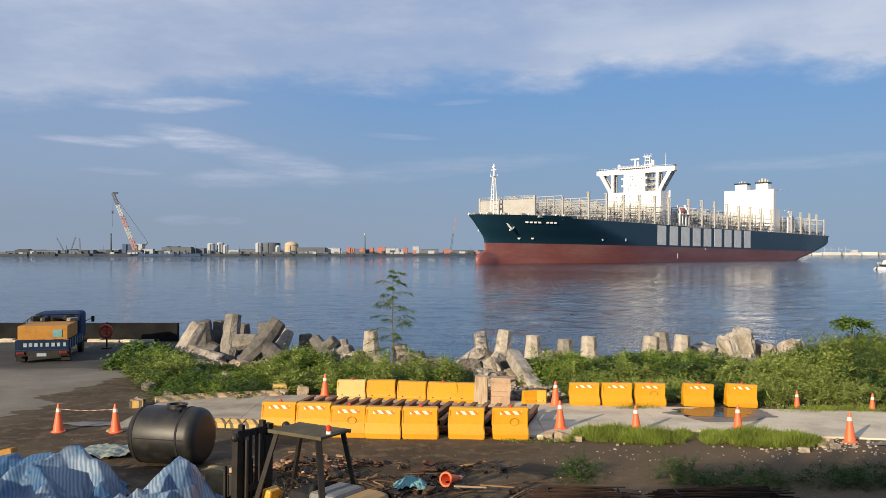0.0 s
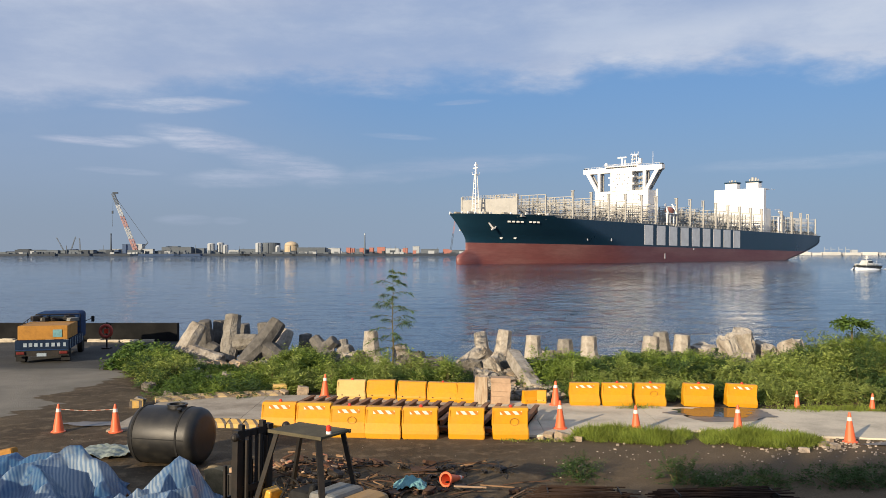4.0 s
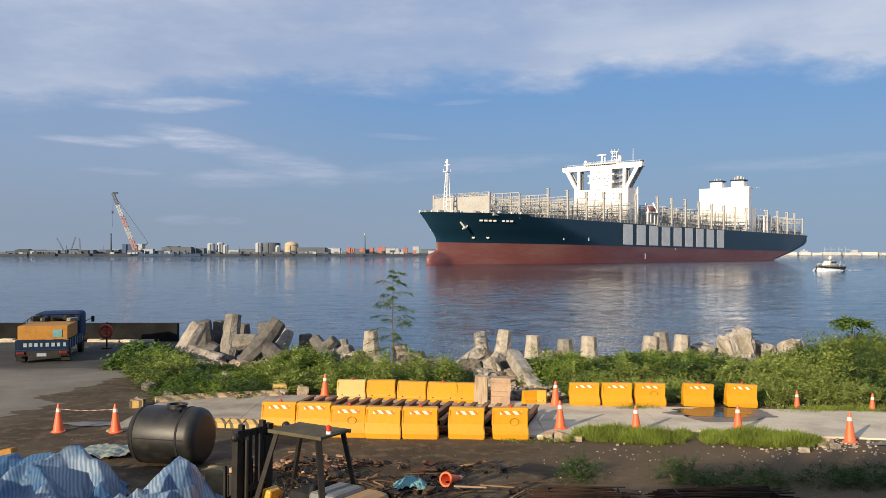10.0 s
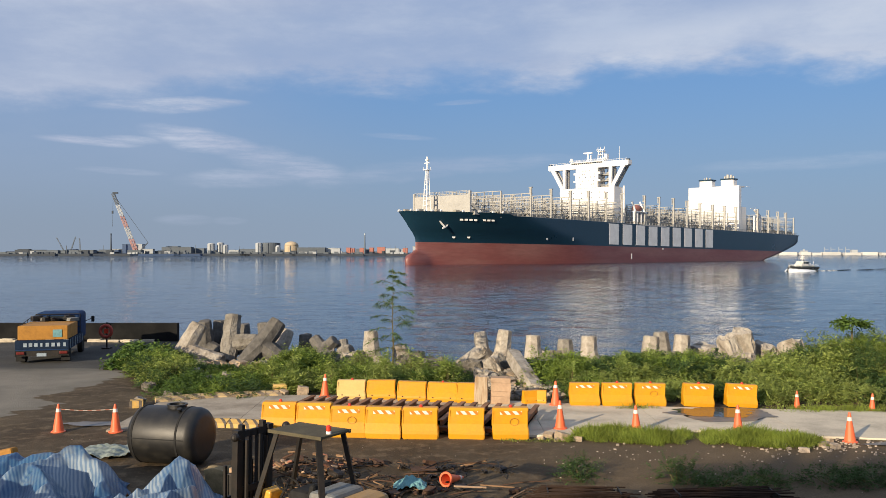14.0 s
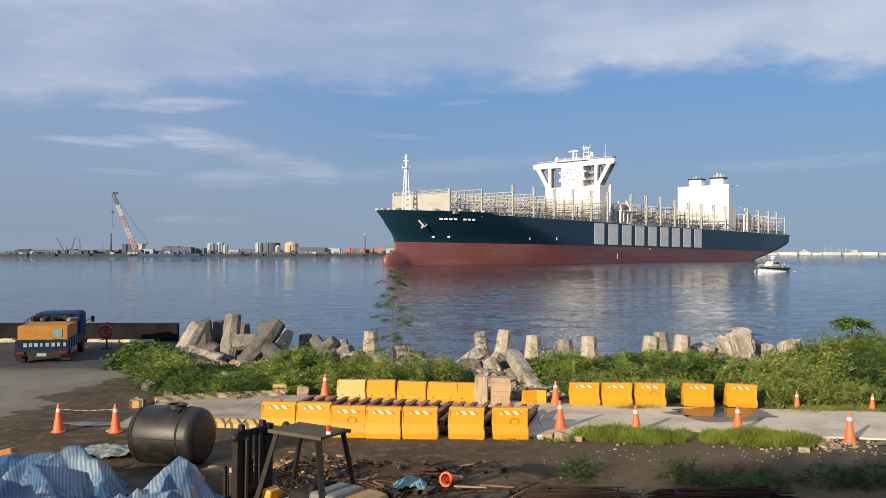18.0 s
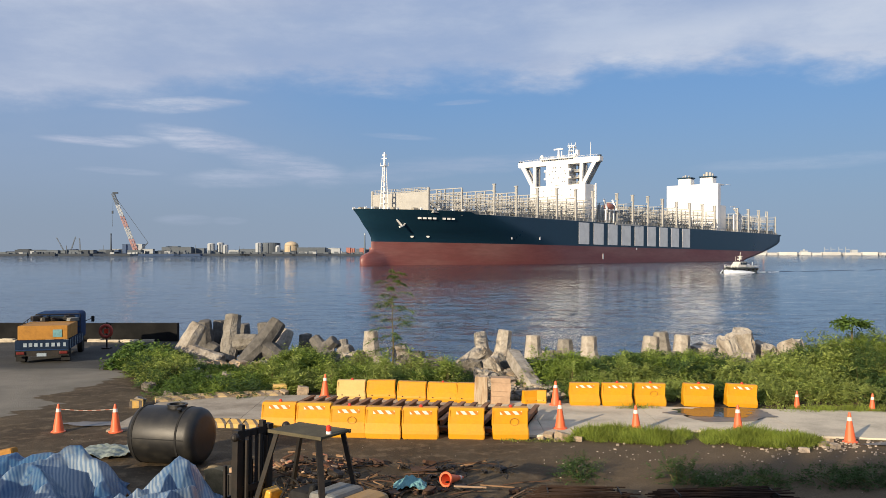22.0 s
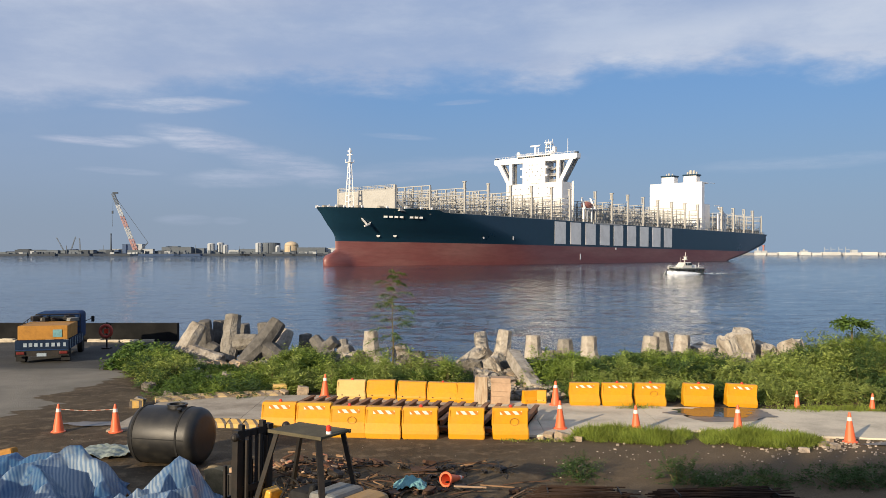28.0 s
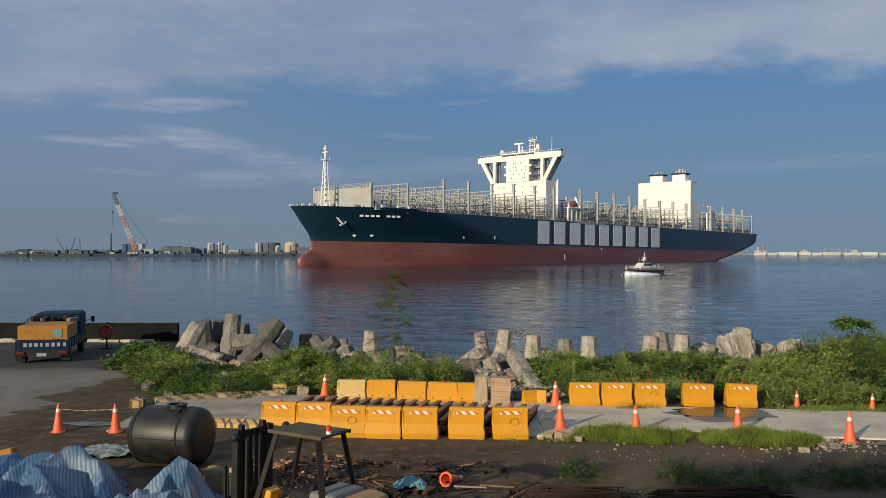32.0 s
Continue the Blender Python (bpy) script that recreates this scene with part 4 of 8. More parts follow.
def build_funnel(ship):
    bm = bmesh.new()
    box(bm, 260.6, 0, 24.8, 3.4, 33.2, 28.2, None, 0.2)
    part("engine_casing", bm, SHIP_WHITE, ship, "tall white engine casing")
    bm = bmesh.new()
    box(bm, 265.0, -0.5, 38.6, 6.0, 31.0, 0.6)
    part("casing_platform", bm, SHIP_WHITE, ship)
    bm = bmesh.new()
    box(bm, 265.6, 0, 33.0, 6.0, 22.0, 11.0)
    part("casing_back", bm, SHIP_WHITE, ship)
    bm = bmesh.new()
    box(bm, 265.4, 0, 18.8, 6.8, 33.0, 15.0)
    part("aft_house", bm, SHIP_WHITE, ship)
    for y in (7.2, -7.0):
        bm = bmesh.new()
        box(bm, 265.4, y, 40.8, 5.4, 8.2, 4.6, None, 0.6)
        funnel = part("funnel", bm, SHIP_WHITE, ship)
        bm = bmesh.new()
        box(bm, 265.4, y, 43.5, 6.0, 8.9, 0.8, None, 0.2)
        part("funnel_band", bm, SHIP_GREEN, funnel, "dark green funnel band")
        for dy, r, tall in (((-2.8, 0.5, 45.3), (-1.2, 0.75, 46.1), (0.9, 0.9, 46.3), (2.8, 0.55, 45.4)) if y < 0 else ((-1.6, 0.45, 45.0), (0.6, 0.6, 45.3), (2.2, 0.4, 44.9))):
            bm = bmesh.new()
            tube(bm, (265.4, y + dy, 43.8), (265.8, y + dy, tall), r, r, 10)
            part("exhaust_pipe", bm, SHIP_BEIGE, funnel)
    bm = bmesh.new()
    tube(bm, (268, -17.0, 38.7), (272.5, -17.6, 38.7), 0.16, 0.1, 6)
    part("aerial_boom", bm, SHIP_WHITE, ship)
    for s0 in (266.6, 269.2, 272.2, 275.0):         # crane frame beside the casing
        bm = bmesh.new()
        box(bm, s0, -22.6, 15.4, 0.8, 0.8, 9.6)
        part("crane_post", bm, SHIP_WHITE, ship)
    for z, h in ((20.4, 0.9), (17.6, 0.5)):
        bm = bmesh.new()
        box(bm, 270.8, -22.6, z, 9.4, 0.8, h)
        part("crane_beam", bm, SHIP_WHITE, ship)
    bm = bmesh.new()
    beam(bm, (264.0, -21.6, 25.2), (270.6, -21.6, 25.8), 0.35)
    part("crane_stay", bm, SHIP_WHITE, ship)
    bm = bmesh.new()
    beam(bm, (268.6, -21.6, 24.6), (275.4, -22.4, 20.6), 1.1, 0.9)
    part("provision_crane", bm, SHIP_WHITE, ship, "white crane jib beside the casing")


MARK_WHITE = material("white_mark_paint", (0.74, 0.74, 0.72), 0.5, vary=0.15, scale=0.3, fine=2.0, bump=0.02)


def build_marks(ship):
    """Owner's mark and ship's name as plain pale bars; draught marks."""
    for k in range(9):
        bm = bmesh.new()
        s0 = 111.0 + 11.6 * k
        box(bm, s0 + 4.7, -24.22, 5.75, 8.0, 0.1, 9.8)
        part("hull_mark", bm, MARK_WHITE, ship, "plain white shape painted on the hull")
    for k in range(8):
        if k == 4:
            continue
        bm = bmesh.new()
        s0 = 21.0 + 1.85 * k
        y0, y1 = -half_breadth(s0, 9.4) - 0.06, -half_breadth(s0 + 1.25, 9.4) - 0.06
        beam(bm, (s0, y0, 9.2), (s0 + 1.25, y1, 9.2), 0.12, 0.75)
        part("name_mark", bm, SHIP_WHITE, ship)
    for s0, z0, w, h in ((67.0, 2.6, 0.7, 1.3), (83.5, 2.7, 0.6, 1.4), (131.0, -4.6, 0.7, 2.6), (160.0, -0.6, 0.8, 0.8)):
        bm = bmesh.new()
        box(bm, s0, -half_breadth(s0, z0) - 0.03, z0, w, 0.12, h)
        part("draught_mark", bm, SHIP_WHITE, ship)


ship = build_ship()


# ---- the far side of the harbour ----
MOLE = material("pale_mole_concrete", (0.24, 0.24, 0.235), 0.9, vary=0.25, scale=0.02, fine=0.3, bump=0)


CAISSON = material("pale_caisson_concrete", (0.56, 0.56, 0.54), 0.8, vary=0.15, scale=0.05, fine=0.4, bump=0, random_tone=0.15)


def build_far_shore():
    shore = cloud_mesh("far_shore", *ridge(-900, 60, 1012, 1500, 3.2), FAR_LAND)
    tagged(shore, "low grey revetment and land across the harbour", "shore", kind="structure")
    mole = cloud_mesh("breakwater", *ridge(330, 1500, 1240, 1275, 4.4), MOLE)
    tagged(mole, "long low harbour breakwater", "breakwater", kind="structure")


def ridge(x0, x1, y0, y1, height):
    verts, faces = [], []
    n = 60
    for i in range(n + 1):
        x = x0 + (x1 - x0) * i / n
        h = height * (0.85 + 0.3 * noise.noise(Vector((x * 0.03, 1.0, 0))))
        verts += [(x, y0, WATER_Z - 1), (x, y0 + 6, WATER_Z + h), (x, y1, WATER_Z + h), (x, y1 + 6, WATER_Z - 1)]
    for i in range(n):
        for j in range(3):
            a = 4 * i + j
            faces.append((a, a + 4, a + 5, a + 1))
    for a in (0, 4 * n):
        faces.append((a, a + 1, a + 2, a + 3))
    return verts, faces


def far_block(name, x, y, w, d, h, mat, label, category, z=2.0, roof=None):
    ob = thing(name, pose(x, y, z), label, category)
    bm = bmesh.new()
    box(bm, 0, 0, h / 2, w, d, h)
    part("wall", bm, mat, ob)
    bm = bmesh.new()
    if roof == "dome":
        bmesh.ops.create_uvsphere(bm, u_segments=20, v_segments=10, radius=1.0, matrix=Matrix.Translation((0, 0, h)) @ Matrix.Diagonal((w / 2, d / 2, h * 0.45, 1)))
    else:
        box(bm, 0, 0, h + 0.15, w + 0.6, d + 0.6, 0.3)
    part("roof", bm, mat, ob)
    return ob


def far_tank(x, y, r, h, mat, dome, label):
    ob = thing("storage_tank", pose(x, y, 2.0), label, "storage tank", "storage tanks on the far shore")
    bm = bmesh.new()
    lathe(bm, [(r, 0), (r, h)], 28)
    part("shell", bm, mat, ob)
    bm = bmesh.new()
    lathe(bm, [(r * 1.01, h), (r * 0.85, h + dome * 0.55), (r * 0.5, h + dome * 0.9), (r * 0.05, h + dome)], 28)
    part("roof", bm, mat, ob, smooth=True)
    bm = bmesh.new()
    box(bm, 0, -r - 0.3, h / 2, 1.0, 0.8, h)
    part("stair_tower", bm, FAR_GREY, ob)


def far_crane(x, y, foot, tip, width, mats, label, lean=0.0):
    ob = thing("lattice_crane", pose(x, y, 2.0), label, "crane")
    bm = bmesh.new()
    box(bm, 0, 0, 2.0, width * 4, width * 3, 4.0)
    part("cab", bm, mats[-1], ob)
    sections = len(mats)
    a, b = Vector(foot), Vector(tip)
    for k, mat in enumerate(mats):
        p, q = a.lerp(b, k / sections), a.lerp(b, (k + 1) / sections)
        taper = 1 - 0.35 * k / sections
        bm = bmesh.new()
        w = width * taper
        for dx, dy in ((-w, -w), (w, -w), (w, w), (-w, w)):
            beam(bm, p + Vector((dx, dy, 0)) * 0.5, q + Vector((dx, dy, 0)) * 0.5, w * 0.22)
        steps = max(3, int((q - p).length / (w * 1.3)))
        for i in range(steps):
            u, v = p.lerp(q, i / steps), p.lerp(q, (i + 1) / steps)
            s = 1 if i % 2 else -1
            beam(bm, u + Vector((s * w / 2, -w / 2, 0)), v + Vector((-s * w / 2, -w / 2, 0)), w * 0.16)
            beam(bm, u + Vector((s * w / 2, w / 2, 0)), v + Vector((-s * w / 2, w / 2, 0)), w * 0.16)
        part("boom", bm, mat, ob)
    return ob


# boom red, paled in the colour to suggest distance haze
BOOM_RED = material("hazed_red_boom", (0.34, 0.19, 0.18), 0.7, vary=0.25, scale=0.2, fine=2.0, bump=0)


def build_far_things():
    K = 0.6518          # metres across at a kilometre for each thousandth-and-a-half of view
    Y = 1030.0

    def at(column):
        return (column - 784) * Y / 1534.27
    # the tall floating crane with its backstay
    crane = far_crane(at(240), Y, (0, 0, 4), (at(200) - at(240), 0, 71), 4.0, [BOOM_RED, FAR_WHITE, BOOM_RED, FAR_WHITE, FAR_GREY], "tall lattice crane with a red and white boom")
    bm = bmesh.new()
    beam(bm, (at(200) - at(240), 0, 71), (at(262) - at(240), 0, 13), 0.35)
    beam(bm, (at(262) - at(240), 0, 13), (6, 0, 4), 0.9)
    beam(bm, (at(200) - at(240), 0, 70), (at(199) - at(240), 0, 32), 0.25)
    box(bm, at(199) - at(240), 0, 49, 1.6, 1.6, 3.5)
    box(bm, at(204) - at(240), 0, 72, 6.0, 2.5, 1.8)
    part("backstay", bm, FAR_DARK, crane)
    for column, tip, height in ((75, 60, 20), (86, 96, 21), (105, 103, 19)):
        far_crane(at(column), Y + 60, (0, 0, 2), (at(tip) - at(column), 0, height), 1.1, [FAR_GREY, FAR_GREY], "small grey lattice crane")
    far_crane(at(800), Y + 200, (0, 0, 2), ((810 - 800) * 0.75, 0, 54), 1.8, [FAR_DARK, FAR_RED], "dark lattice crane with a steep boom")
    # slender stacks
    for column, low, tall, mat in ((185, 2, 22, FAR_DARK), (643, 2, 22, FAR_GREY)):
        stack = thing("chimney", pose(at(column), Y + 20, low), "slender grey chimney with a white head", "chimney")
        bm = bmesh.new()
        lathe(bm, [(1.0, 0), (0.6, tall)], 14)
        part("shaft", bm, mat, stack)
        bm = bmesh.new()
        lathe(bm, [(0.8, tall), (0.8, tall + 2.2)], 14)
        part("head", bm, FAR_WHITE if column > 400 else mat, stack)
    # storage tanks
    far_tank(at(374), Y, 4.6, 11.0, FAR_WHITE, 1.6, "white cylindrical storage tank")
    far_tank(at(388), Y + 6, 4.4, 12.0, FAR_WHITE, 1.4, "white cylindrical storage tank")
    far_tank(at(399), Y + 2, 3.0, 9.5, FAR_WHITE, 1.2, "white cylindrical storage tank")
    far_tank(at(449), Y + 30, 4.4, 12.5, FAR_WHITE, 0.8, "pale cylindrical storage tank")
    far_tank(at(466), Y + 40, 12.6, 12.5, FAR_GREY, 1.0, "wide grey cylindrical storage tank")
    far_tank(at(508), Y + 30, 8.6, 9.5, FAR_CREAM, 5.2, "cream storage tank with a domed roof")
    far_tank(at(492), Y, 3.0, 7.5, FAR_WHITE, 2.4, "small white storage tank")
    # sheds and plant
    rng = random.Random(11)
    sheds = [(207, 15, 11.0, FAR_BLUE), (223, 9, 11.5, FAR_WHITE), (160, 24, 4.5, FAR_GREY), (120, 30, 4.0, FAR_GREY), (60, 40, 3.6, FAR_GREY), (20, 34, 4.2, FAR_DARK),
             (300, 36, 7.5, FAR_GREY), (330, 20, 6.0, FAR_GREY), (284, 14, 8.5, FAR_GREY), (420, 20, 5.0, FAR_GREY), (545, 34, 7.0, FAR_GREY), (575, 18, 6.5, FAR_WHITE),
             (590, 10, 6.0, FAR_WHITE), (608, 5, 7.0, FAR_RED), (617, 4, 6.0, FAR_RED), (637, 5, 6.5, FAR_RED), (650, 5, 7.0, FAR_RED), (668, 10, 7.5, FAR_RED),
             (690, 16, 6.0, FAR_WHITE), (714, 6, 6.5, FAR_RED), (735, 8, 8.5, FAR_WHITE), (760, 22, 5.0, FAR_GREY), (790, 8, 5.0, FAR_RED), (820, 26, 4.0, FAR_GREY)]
    for column, w, h, mat in sheds:
        far_block("shed", at(column), Y + 25 + rng.random() * 40, w, 12, h, mat, {"blue_steel": "blue steel shed on the far shore", "hazed_white_wall": "white industrial building on the far shore",
                  "orange_red_steel": "orange-red steel plant on the far shore"}.get(mat.name, "grey industrial shed on the far shore"), "shed")
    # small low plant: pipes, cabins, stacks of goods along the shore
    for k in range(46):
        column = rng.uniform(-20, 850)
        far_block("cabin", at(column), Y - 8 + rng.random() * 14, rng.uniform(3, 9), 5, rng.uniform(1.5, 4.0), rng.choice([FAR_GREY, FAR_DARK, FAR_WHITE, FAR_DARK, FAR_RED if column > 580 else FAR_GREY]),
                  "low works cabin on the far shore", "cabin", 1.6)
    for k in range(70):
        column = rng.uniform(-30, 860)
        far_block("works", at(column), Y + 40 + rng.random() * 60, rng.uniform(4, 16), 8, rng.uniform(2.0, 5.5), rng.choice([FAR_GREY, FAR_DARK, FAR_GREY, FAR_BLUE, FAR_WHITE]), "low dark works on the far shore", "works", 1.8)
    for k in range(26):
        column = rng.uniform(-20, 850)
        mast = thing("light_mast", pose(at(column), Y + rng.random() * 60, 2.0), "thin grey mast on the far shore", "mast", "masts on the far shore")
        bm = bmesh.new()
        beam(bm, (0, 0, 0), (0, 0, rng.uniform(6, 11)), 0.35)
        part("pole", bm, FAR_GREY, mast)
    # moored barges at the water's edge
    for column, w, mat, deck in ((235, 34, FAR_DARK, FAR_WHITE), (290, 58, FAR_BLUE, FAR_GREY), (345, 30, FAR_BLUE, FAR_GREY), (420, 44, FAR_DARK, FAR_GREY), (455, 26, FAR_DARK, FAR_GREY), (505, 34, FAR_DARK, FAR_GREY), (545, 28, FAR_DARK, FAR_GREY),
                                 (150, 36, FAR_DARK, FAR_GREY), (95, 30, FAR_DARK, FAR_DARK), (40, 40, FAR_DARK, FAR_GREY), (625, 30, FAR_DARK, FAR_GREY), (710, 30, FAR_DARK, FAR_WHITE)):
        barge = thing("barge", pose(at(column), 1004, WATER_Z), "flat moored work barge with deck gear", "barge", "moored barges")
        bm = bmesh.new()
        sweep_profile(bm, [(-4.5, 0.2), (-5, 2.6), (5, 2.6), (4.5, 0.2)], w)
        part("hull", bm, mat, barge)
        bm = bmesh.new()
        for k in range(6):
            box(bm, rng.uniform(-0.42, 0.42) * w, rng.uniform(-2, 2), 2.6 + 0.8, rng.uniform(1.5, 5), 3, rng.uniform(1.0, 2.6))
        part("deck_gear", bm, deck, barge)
    # pale caissons and frames on the mole
    Z = 1240.0

    def mole_at(column):
        return (column - 784) * Z / 1534.27
    rng = random.Random(4)
    column = 1335
    while column < 1700:
        w = rng.uniform(14, 34)
        block = thing("caisson", pose(mole_at(column + w / 2), Z - 2, WATER_Z), "pale concrete caisson of the breakwater", "caisson", "caissons of the breakwater")
        bm = bmesh.new()
        h = rng.uniform(3.6, 4.8)
        box(bm, 0, 0, h / 2, w * 0.78, 8, h, None, 0.2)
        part("block", bm, CAISSON, block)
        column += w + rng.uniform(0, 7)
    for column in (1462, 1474, 1488, 1500):
        post = thing("lamp_post", pose(mole_at(column), Z + 6, 2.5), "pale lamp post on the breakwater", "lamp post", "posts on the breakwater")
        bm = bmesh.new()
        beam(bm, (0, 0, 0), (0, 0, 8.0), 0.6)
        part("pole", bm, FAR_WHITE, post)
        bm = bmesh.new()
        box(bm, 3.0, 0, 5.0, 6.0, 0.6, 0.5)
        part("arm", bm, FAR_WHITE, post)
    far_block("cabin", mole_at(1516), Z + 8, 8, 6, 4.6, FAR_WHITE, "white cabin on the breakwater", "cabin")
    for column, h, mat in ((1354, 11.0, FAR_RED), (1344, 8.0, FAR_WHITE), (1426, 5.0, FAR_WHITE)):
        beacon = thing("beacon", pose(mole_at(column), Z + 6, 2.5), "slender harbour beacon tower", "beacon")
        bm = bmesh.new()
        lathe(bm, [(1.8, 0), (1.0, h * 0.7), (1.6, h * 0.72), (1.6, h)], 12)
        part("tower", bm, mat, beacon)
        bm = bmesh.new()
        box(bm, 0, 0, 1.6, 9, 5, 3.2)
        part("base", bm, FAR_WHITE, beacon)


build_far_shore()
build_far_things()


# ---- the pilot boat: x runs aft ----
def build_pilot_boat():
    boat = thing("pilot_boat", pose(0, 0, 0), "small white and black pilot boat under way", "boat")
    bm = bmesh.new()
    n, rows = 24, 6
    grid = {}
    for side in (-1, 1):
        for i in range(n + 1):
            f = i / n
            for j in range(rows + 1):
                z = -0.4 + (1.5 + 0.9 * (1 - f) ** 2 - (-0.4)) * j / rows
                x = -7.0 + 14.0 * f + (1 - f) * (1 - j / rows) * 1.6
                w = 2.1 * min(1.0, math.sin(math.pi / 2 * min(1, f / 0.42)) ** 0.75) * (0.72 + 0.28 * j / rows)
                grid[side, i, j] = bm.verts.new((x, side * max(0.02, w), z))
        for i in range(n):
            for j in range(rows):
                quad = (grid[side, i, j], grid[side, i + 1, j], grid[side, i + 1, j + 1], grid[side, i, j + 1])
                bm.faces.new(quad)
    for j in range(rows):
        bm.faces.new((grid[-1, n, j], grid[1, n, j], grid[1, n, j + 1], grid[-1, n, j + 1]))
    for i in range(n):
        bm.faces.new((grid[-1, i, rows], grid[-1, i + 1, rows], grid[1, i + 1, rows], grid[1, i, rows]))
    bmesh.ops.recalc_face_normals(bm, faces=bm.faces)
    part("hull", bm, BOAT_GREY, boat, "grey painted boat hull", True)
    bm = bmesh.new()
    for side in (-1, 1):
        pts = [(-6.6, 0.3), (-5.2, 1.35), (-3.2, 2.02), (0, 2.14), (7.0, 2.14)]
        for (xa, ya), (xb, yb) in zip(pts, pts[1:]):
            beam(bm, (xa, side * ya, 1.35 + (0.5 if xa < -6 else 0.2 if xa < -4 else 0)), (xb, side * yb, 1.35 + (0.2 if xb < -4 else 0)), 0.3, 0.45)
    part("rubbing_strake", bm, BOAT_BLACK, boat, "black rubber rubbing strake")
    bm = bmesh.new()
    box(bm, 0.6, 0, 1.85, 9.6, 3.6, 0.5, None, 0.08)
    part("deck_house", bm, BOAT_GREY, boat, "grey-green deck house")
    bm = bmesh.new()
    box(bm, -0.2, 0, 2.85, 4.4, 3.0, 1.9, None, 0.2)
    for v in bm.verts:
        if v.co.x < 0:
            v.co.x += 0.75 * (v.co.z - 1.9)
        v.co.y *= 1 - 0.07 * (v.co.z - 1.9)
    cabin = part("wheelhouse", bm, BOAT_CREAM, boat)
    for y in (-1.0, 0.0, 1.0):
        bm = bmesh.new()
        box(bm, -1.34, y * 0.9, 3.2, 0.06, 0.75, 0.95, turned(0, 37, 0))
        part("window", bm, GLASS_DARK, cabin)
    for x in (-0.35, 0.8, 1.75):
        for y in (-1.52, 1.52):
            bm = bmesh.new()
            box(bm, x, y * 0.93, 3.2, 0.85, 0.08, 0.8, turned(4 if y > 0 else -4, 0, 0))
            part("window", bm, GLASS_DARK, cabin)
    bm = bmesh.new()
    tube(bm, (0.4, 0, 4.0), (0.9, 0, 7.2), 0.12, 0.07, 8)
    box(bm, 0.7, 0, 5.6, 0.2, 1.8, 0.15)
    box(bm, 0.5, 0, 4.7, 0.9, 1.2, 0.3)
    tube(bm, (-0.6, 0.8, 4.0), (-0.6, 0.8, 5.6), 0.05, 0.04, 6)
    part("mast", bm, BOAT_CREAM, boat)
    bm = bmesh.new()
    box(bm, 0.75, 0, 5.1, 0.7, 0.7, 0.8, None, 0.1)
    part("lamp", bm, BOAT_CREAM, boat)
    bm = bmesh.new()
    for side in (-1, 1):
        pts = [(-6.8, 0.15 * side), (-5.2, 1.3 * side), (-3.0, 2.0 * side), (3.0, 2.05 * side), (6.8, 2.0 * side)]
        for (xa, ya), (xb, yb) in zip(pts, pts[1:]):
            for lift in (0.5, 0.95):
                zz = 1.9 if xa < -4 else 1.6
                tube(bm, (xa, ya, zz + lift), (xb, yb, 1.6 + lift), 0.045)
            tube(bm, (xa, ya, 1.5), (xa, ya, 2.6), 0.045)
    part("rail", bm, SHIP_WHITE, boat)
    for x in (-4.4, -2.2, 0.0, 2.2, 4.4, 6.4):
        bm = bmesh.new()
        for side in (-1, 1):
            tube(bm, (x, 2.12 * side, 0.7), (x, 2.12 * side, 1.5), 0.24, 0.24, 8)
        part("fender", bm, RUBBER, boat)
    bm = bmesh.new()
    box(bm, 5.2, 0.7, 2.3, 1.2, 1.0, 1.2, None, 0.1)
    tube(bm, (6.6, 0, 1.6), (6.9, 0, 3.6), 0.06)
    part("after_gear", bm, SHIP_WHITE, boat)
    # bow wave and wake, frozen in shape, carried along
    rng = random.Random(8)
    bm = bmesh.new()
    for side in (-1, 1):        # a low roll of foam that peels off the stem and runs aft along the hull
        rows = []
        for i in range(41):
            f = i / 40
            x = -7.5 + 12.0 * f
            y0 = side * (0.15 + 2.25 * math.sin(min(1.0, f * 2.1) * math.pi / 2))
            out = 0.25 + 1.0 * math.sin(math.pi * min(1.0, f * 1.15)) ** 0.6
            ragged = 0.5 * noise.noise(Vector((x * 1.4, side, 0)))
            h = 1.05 * (1 - f) ** 0.6 + 0.12 + 0.2 * ragged * (1 - f)
            rows.append([bm.verts.new(c) for c in ((x, y0 - side * 0.1, 0.0), (x, y0 + side * out * 0.35, h), (x, y0 + side * out * (0.9 + ragged), h * 0.45), (x, y0 + side * (out + 0.5 + ragged), 0.0))])
        for a, b in zip(rows, rows[1:]):
            for j in range(3):
                bm.faces.new((a[j], b[j], b[j + 1], a[j + 1]))
    bmesh.ops.recalc_face_normals(bm, faces=bm.faces)
    tagged(part("bow_wave", bm, FOAM, boat, "white foaming bow wave", True), kind="stuff")
    bm = bmesh.new()
    for k in range(44):
        f = rng.random()
        s = rng.uniform(0.2, 0.6) * (1 - 0.5 * f)
        rough_block(bm, 7.4 + 12 * f, rng.uniform(-1, 1) * (0.9 + 1.2 * f), 0.04, s * 3.0, s, s * 0.4, turned(0, 0, rng.uniform(-30, 30)), 0.2, 1, 100 + k)
    tagged(part("wake", bm, FOAM, boat, "white wake trail", True), kind="stuff")
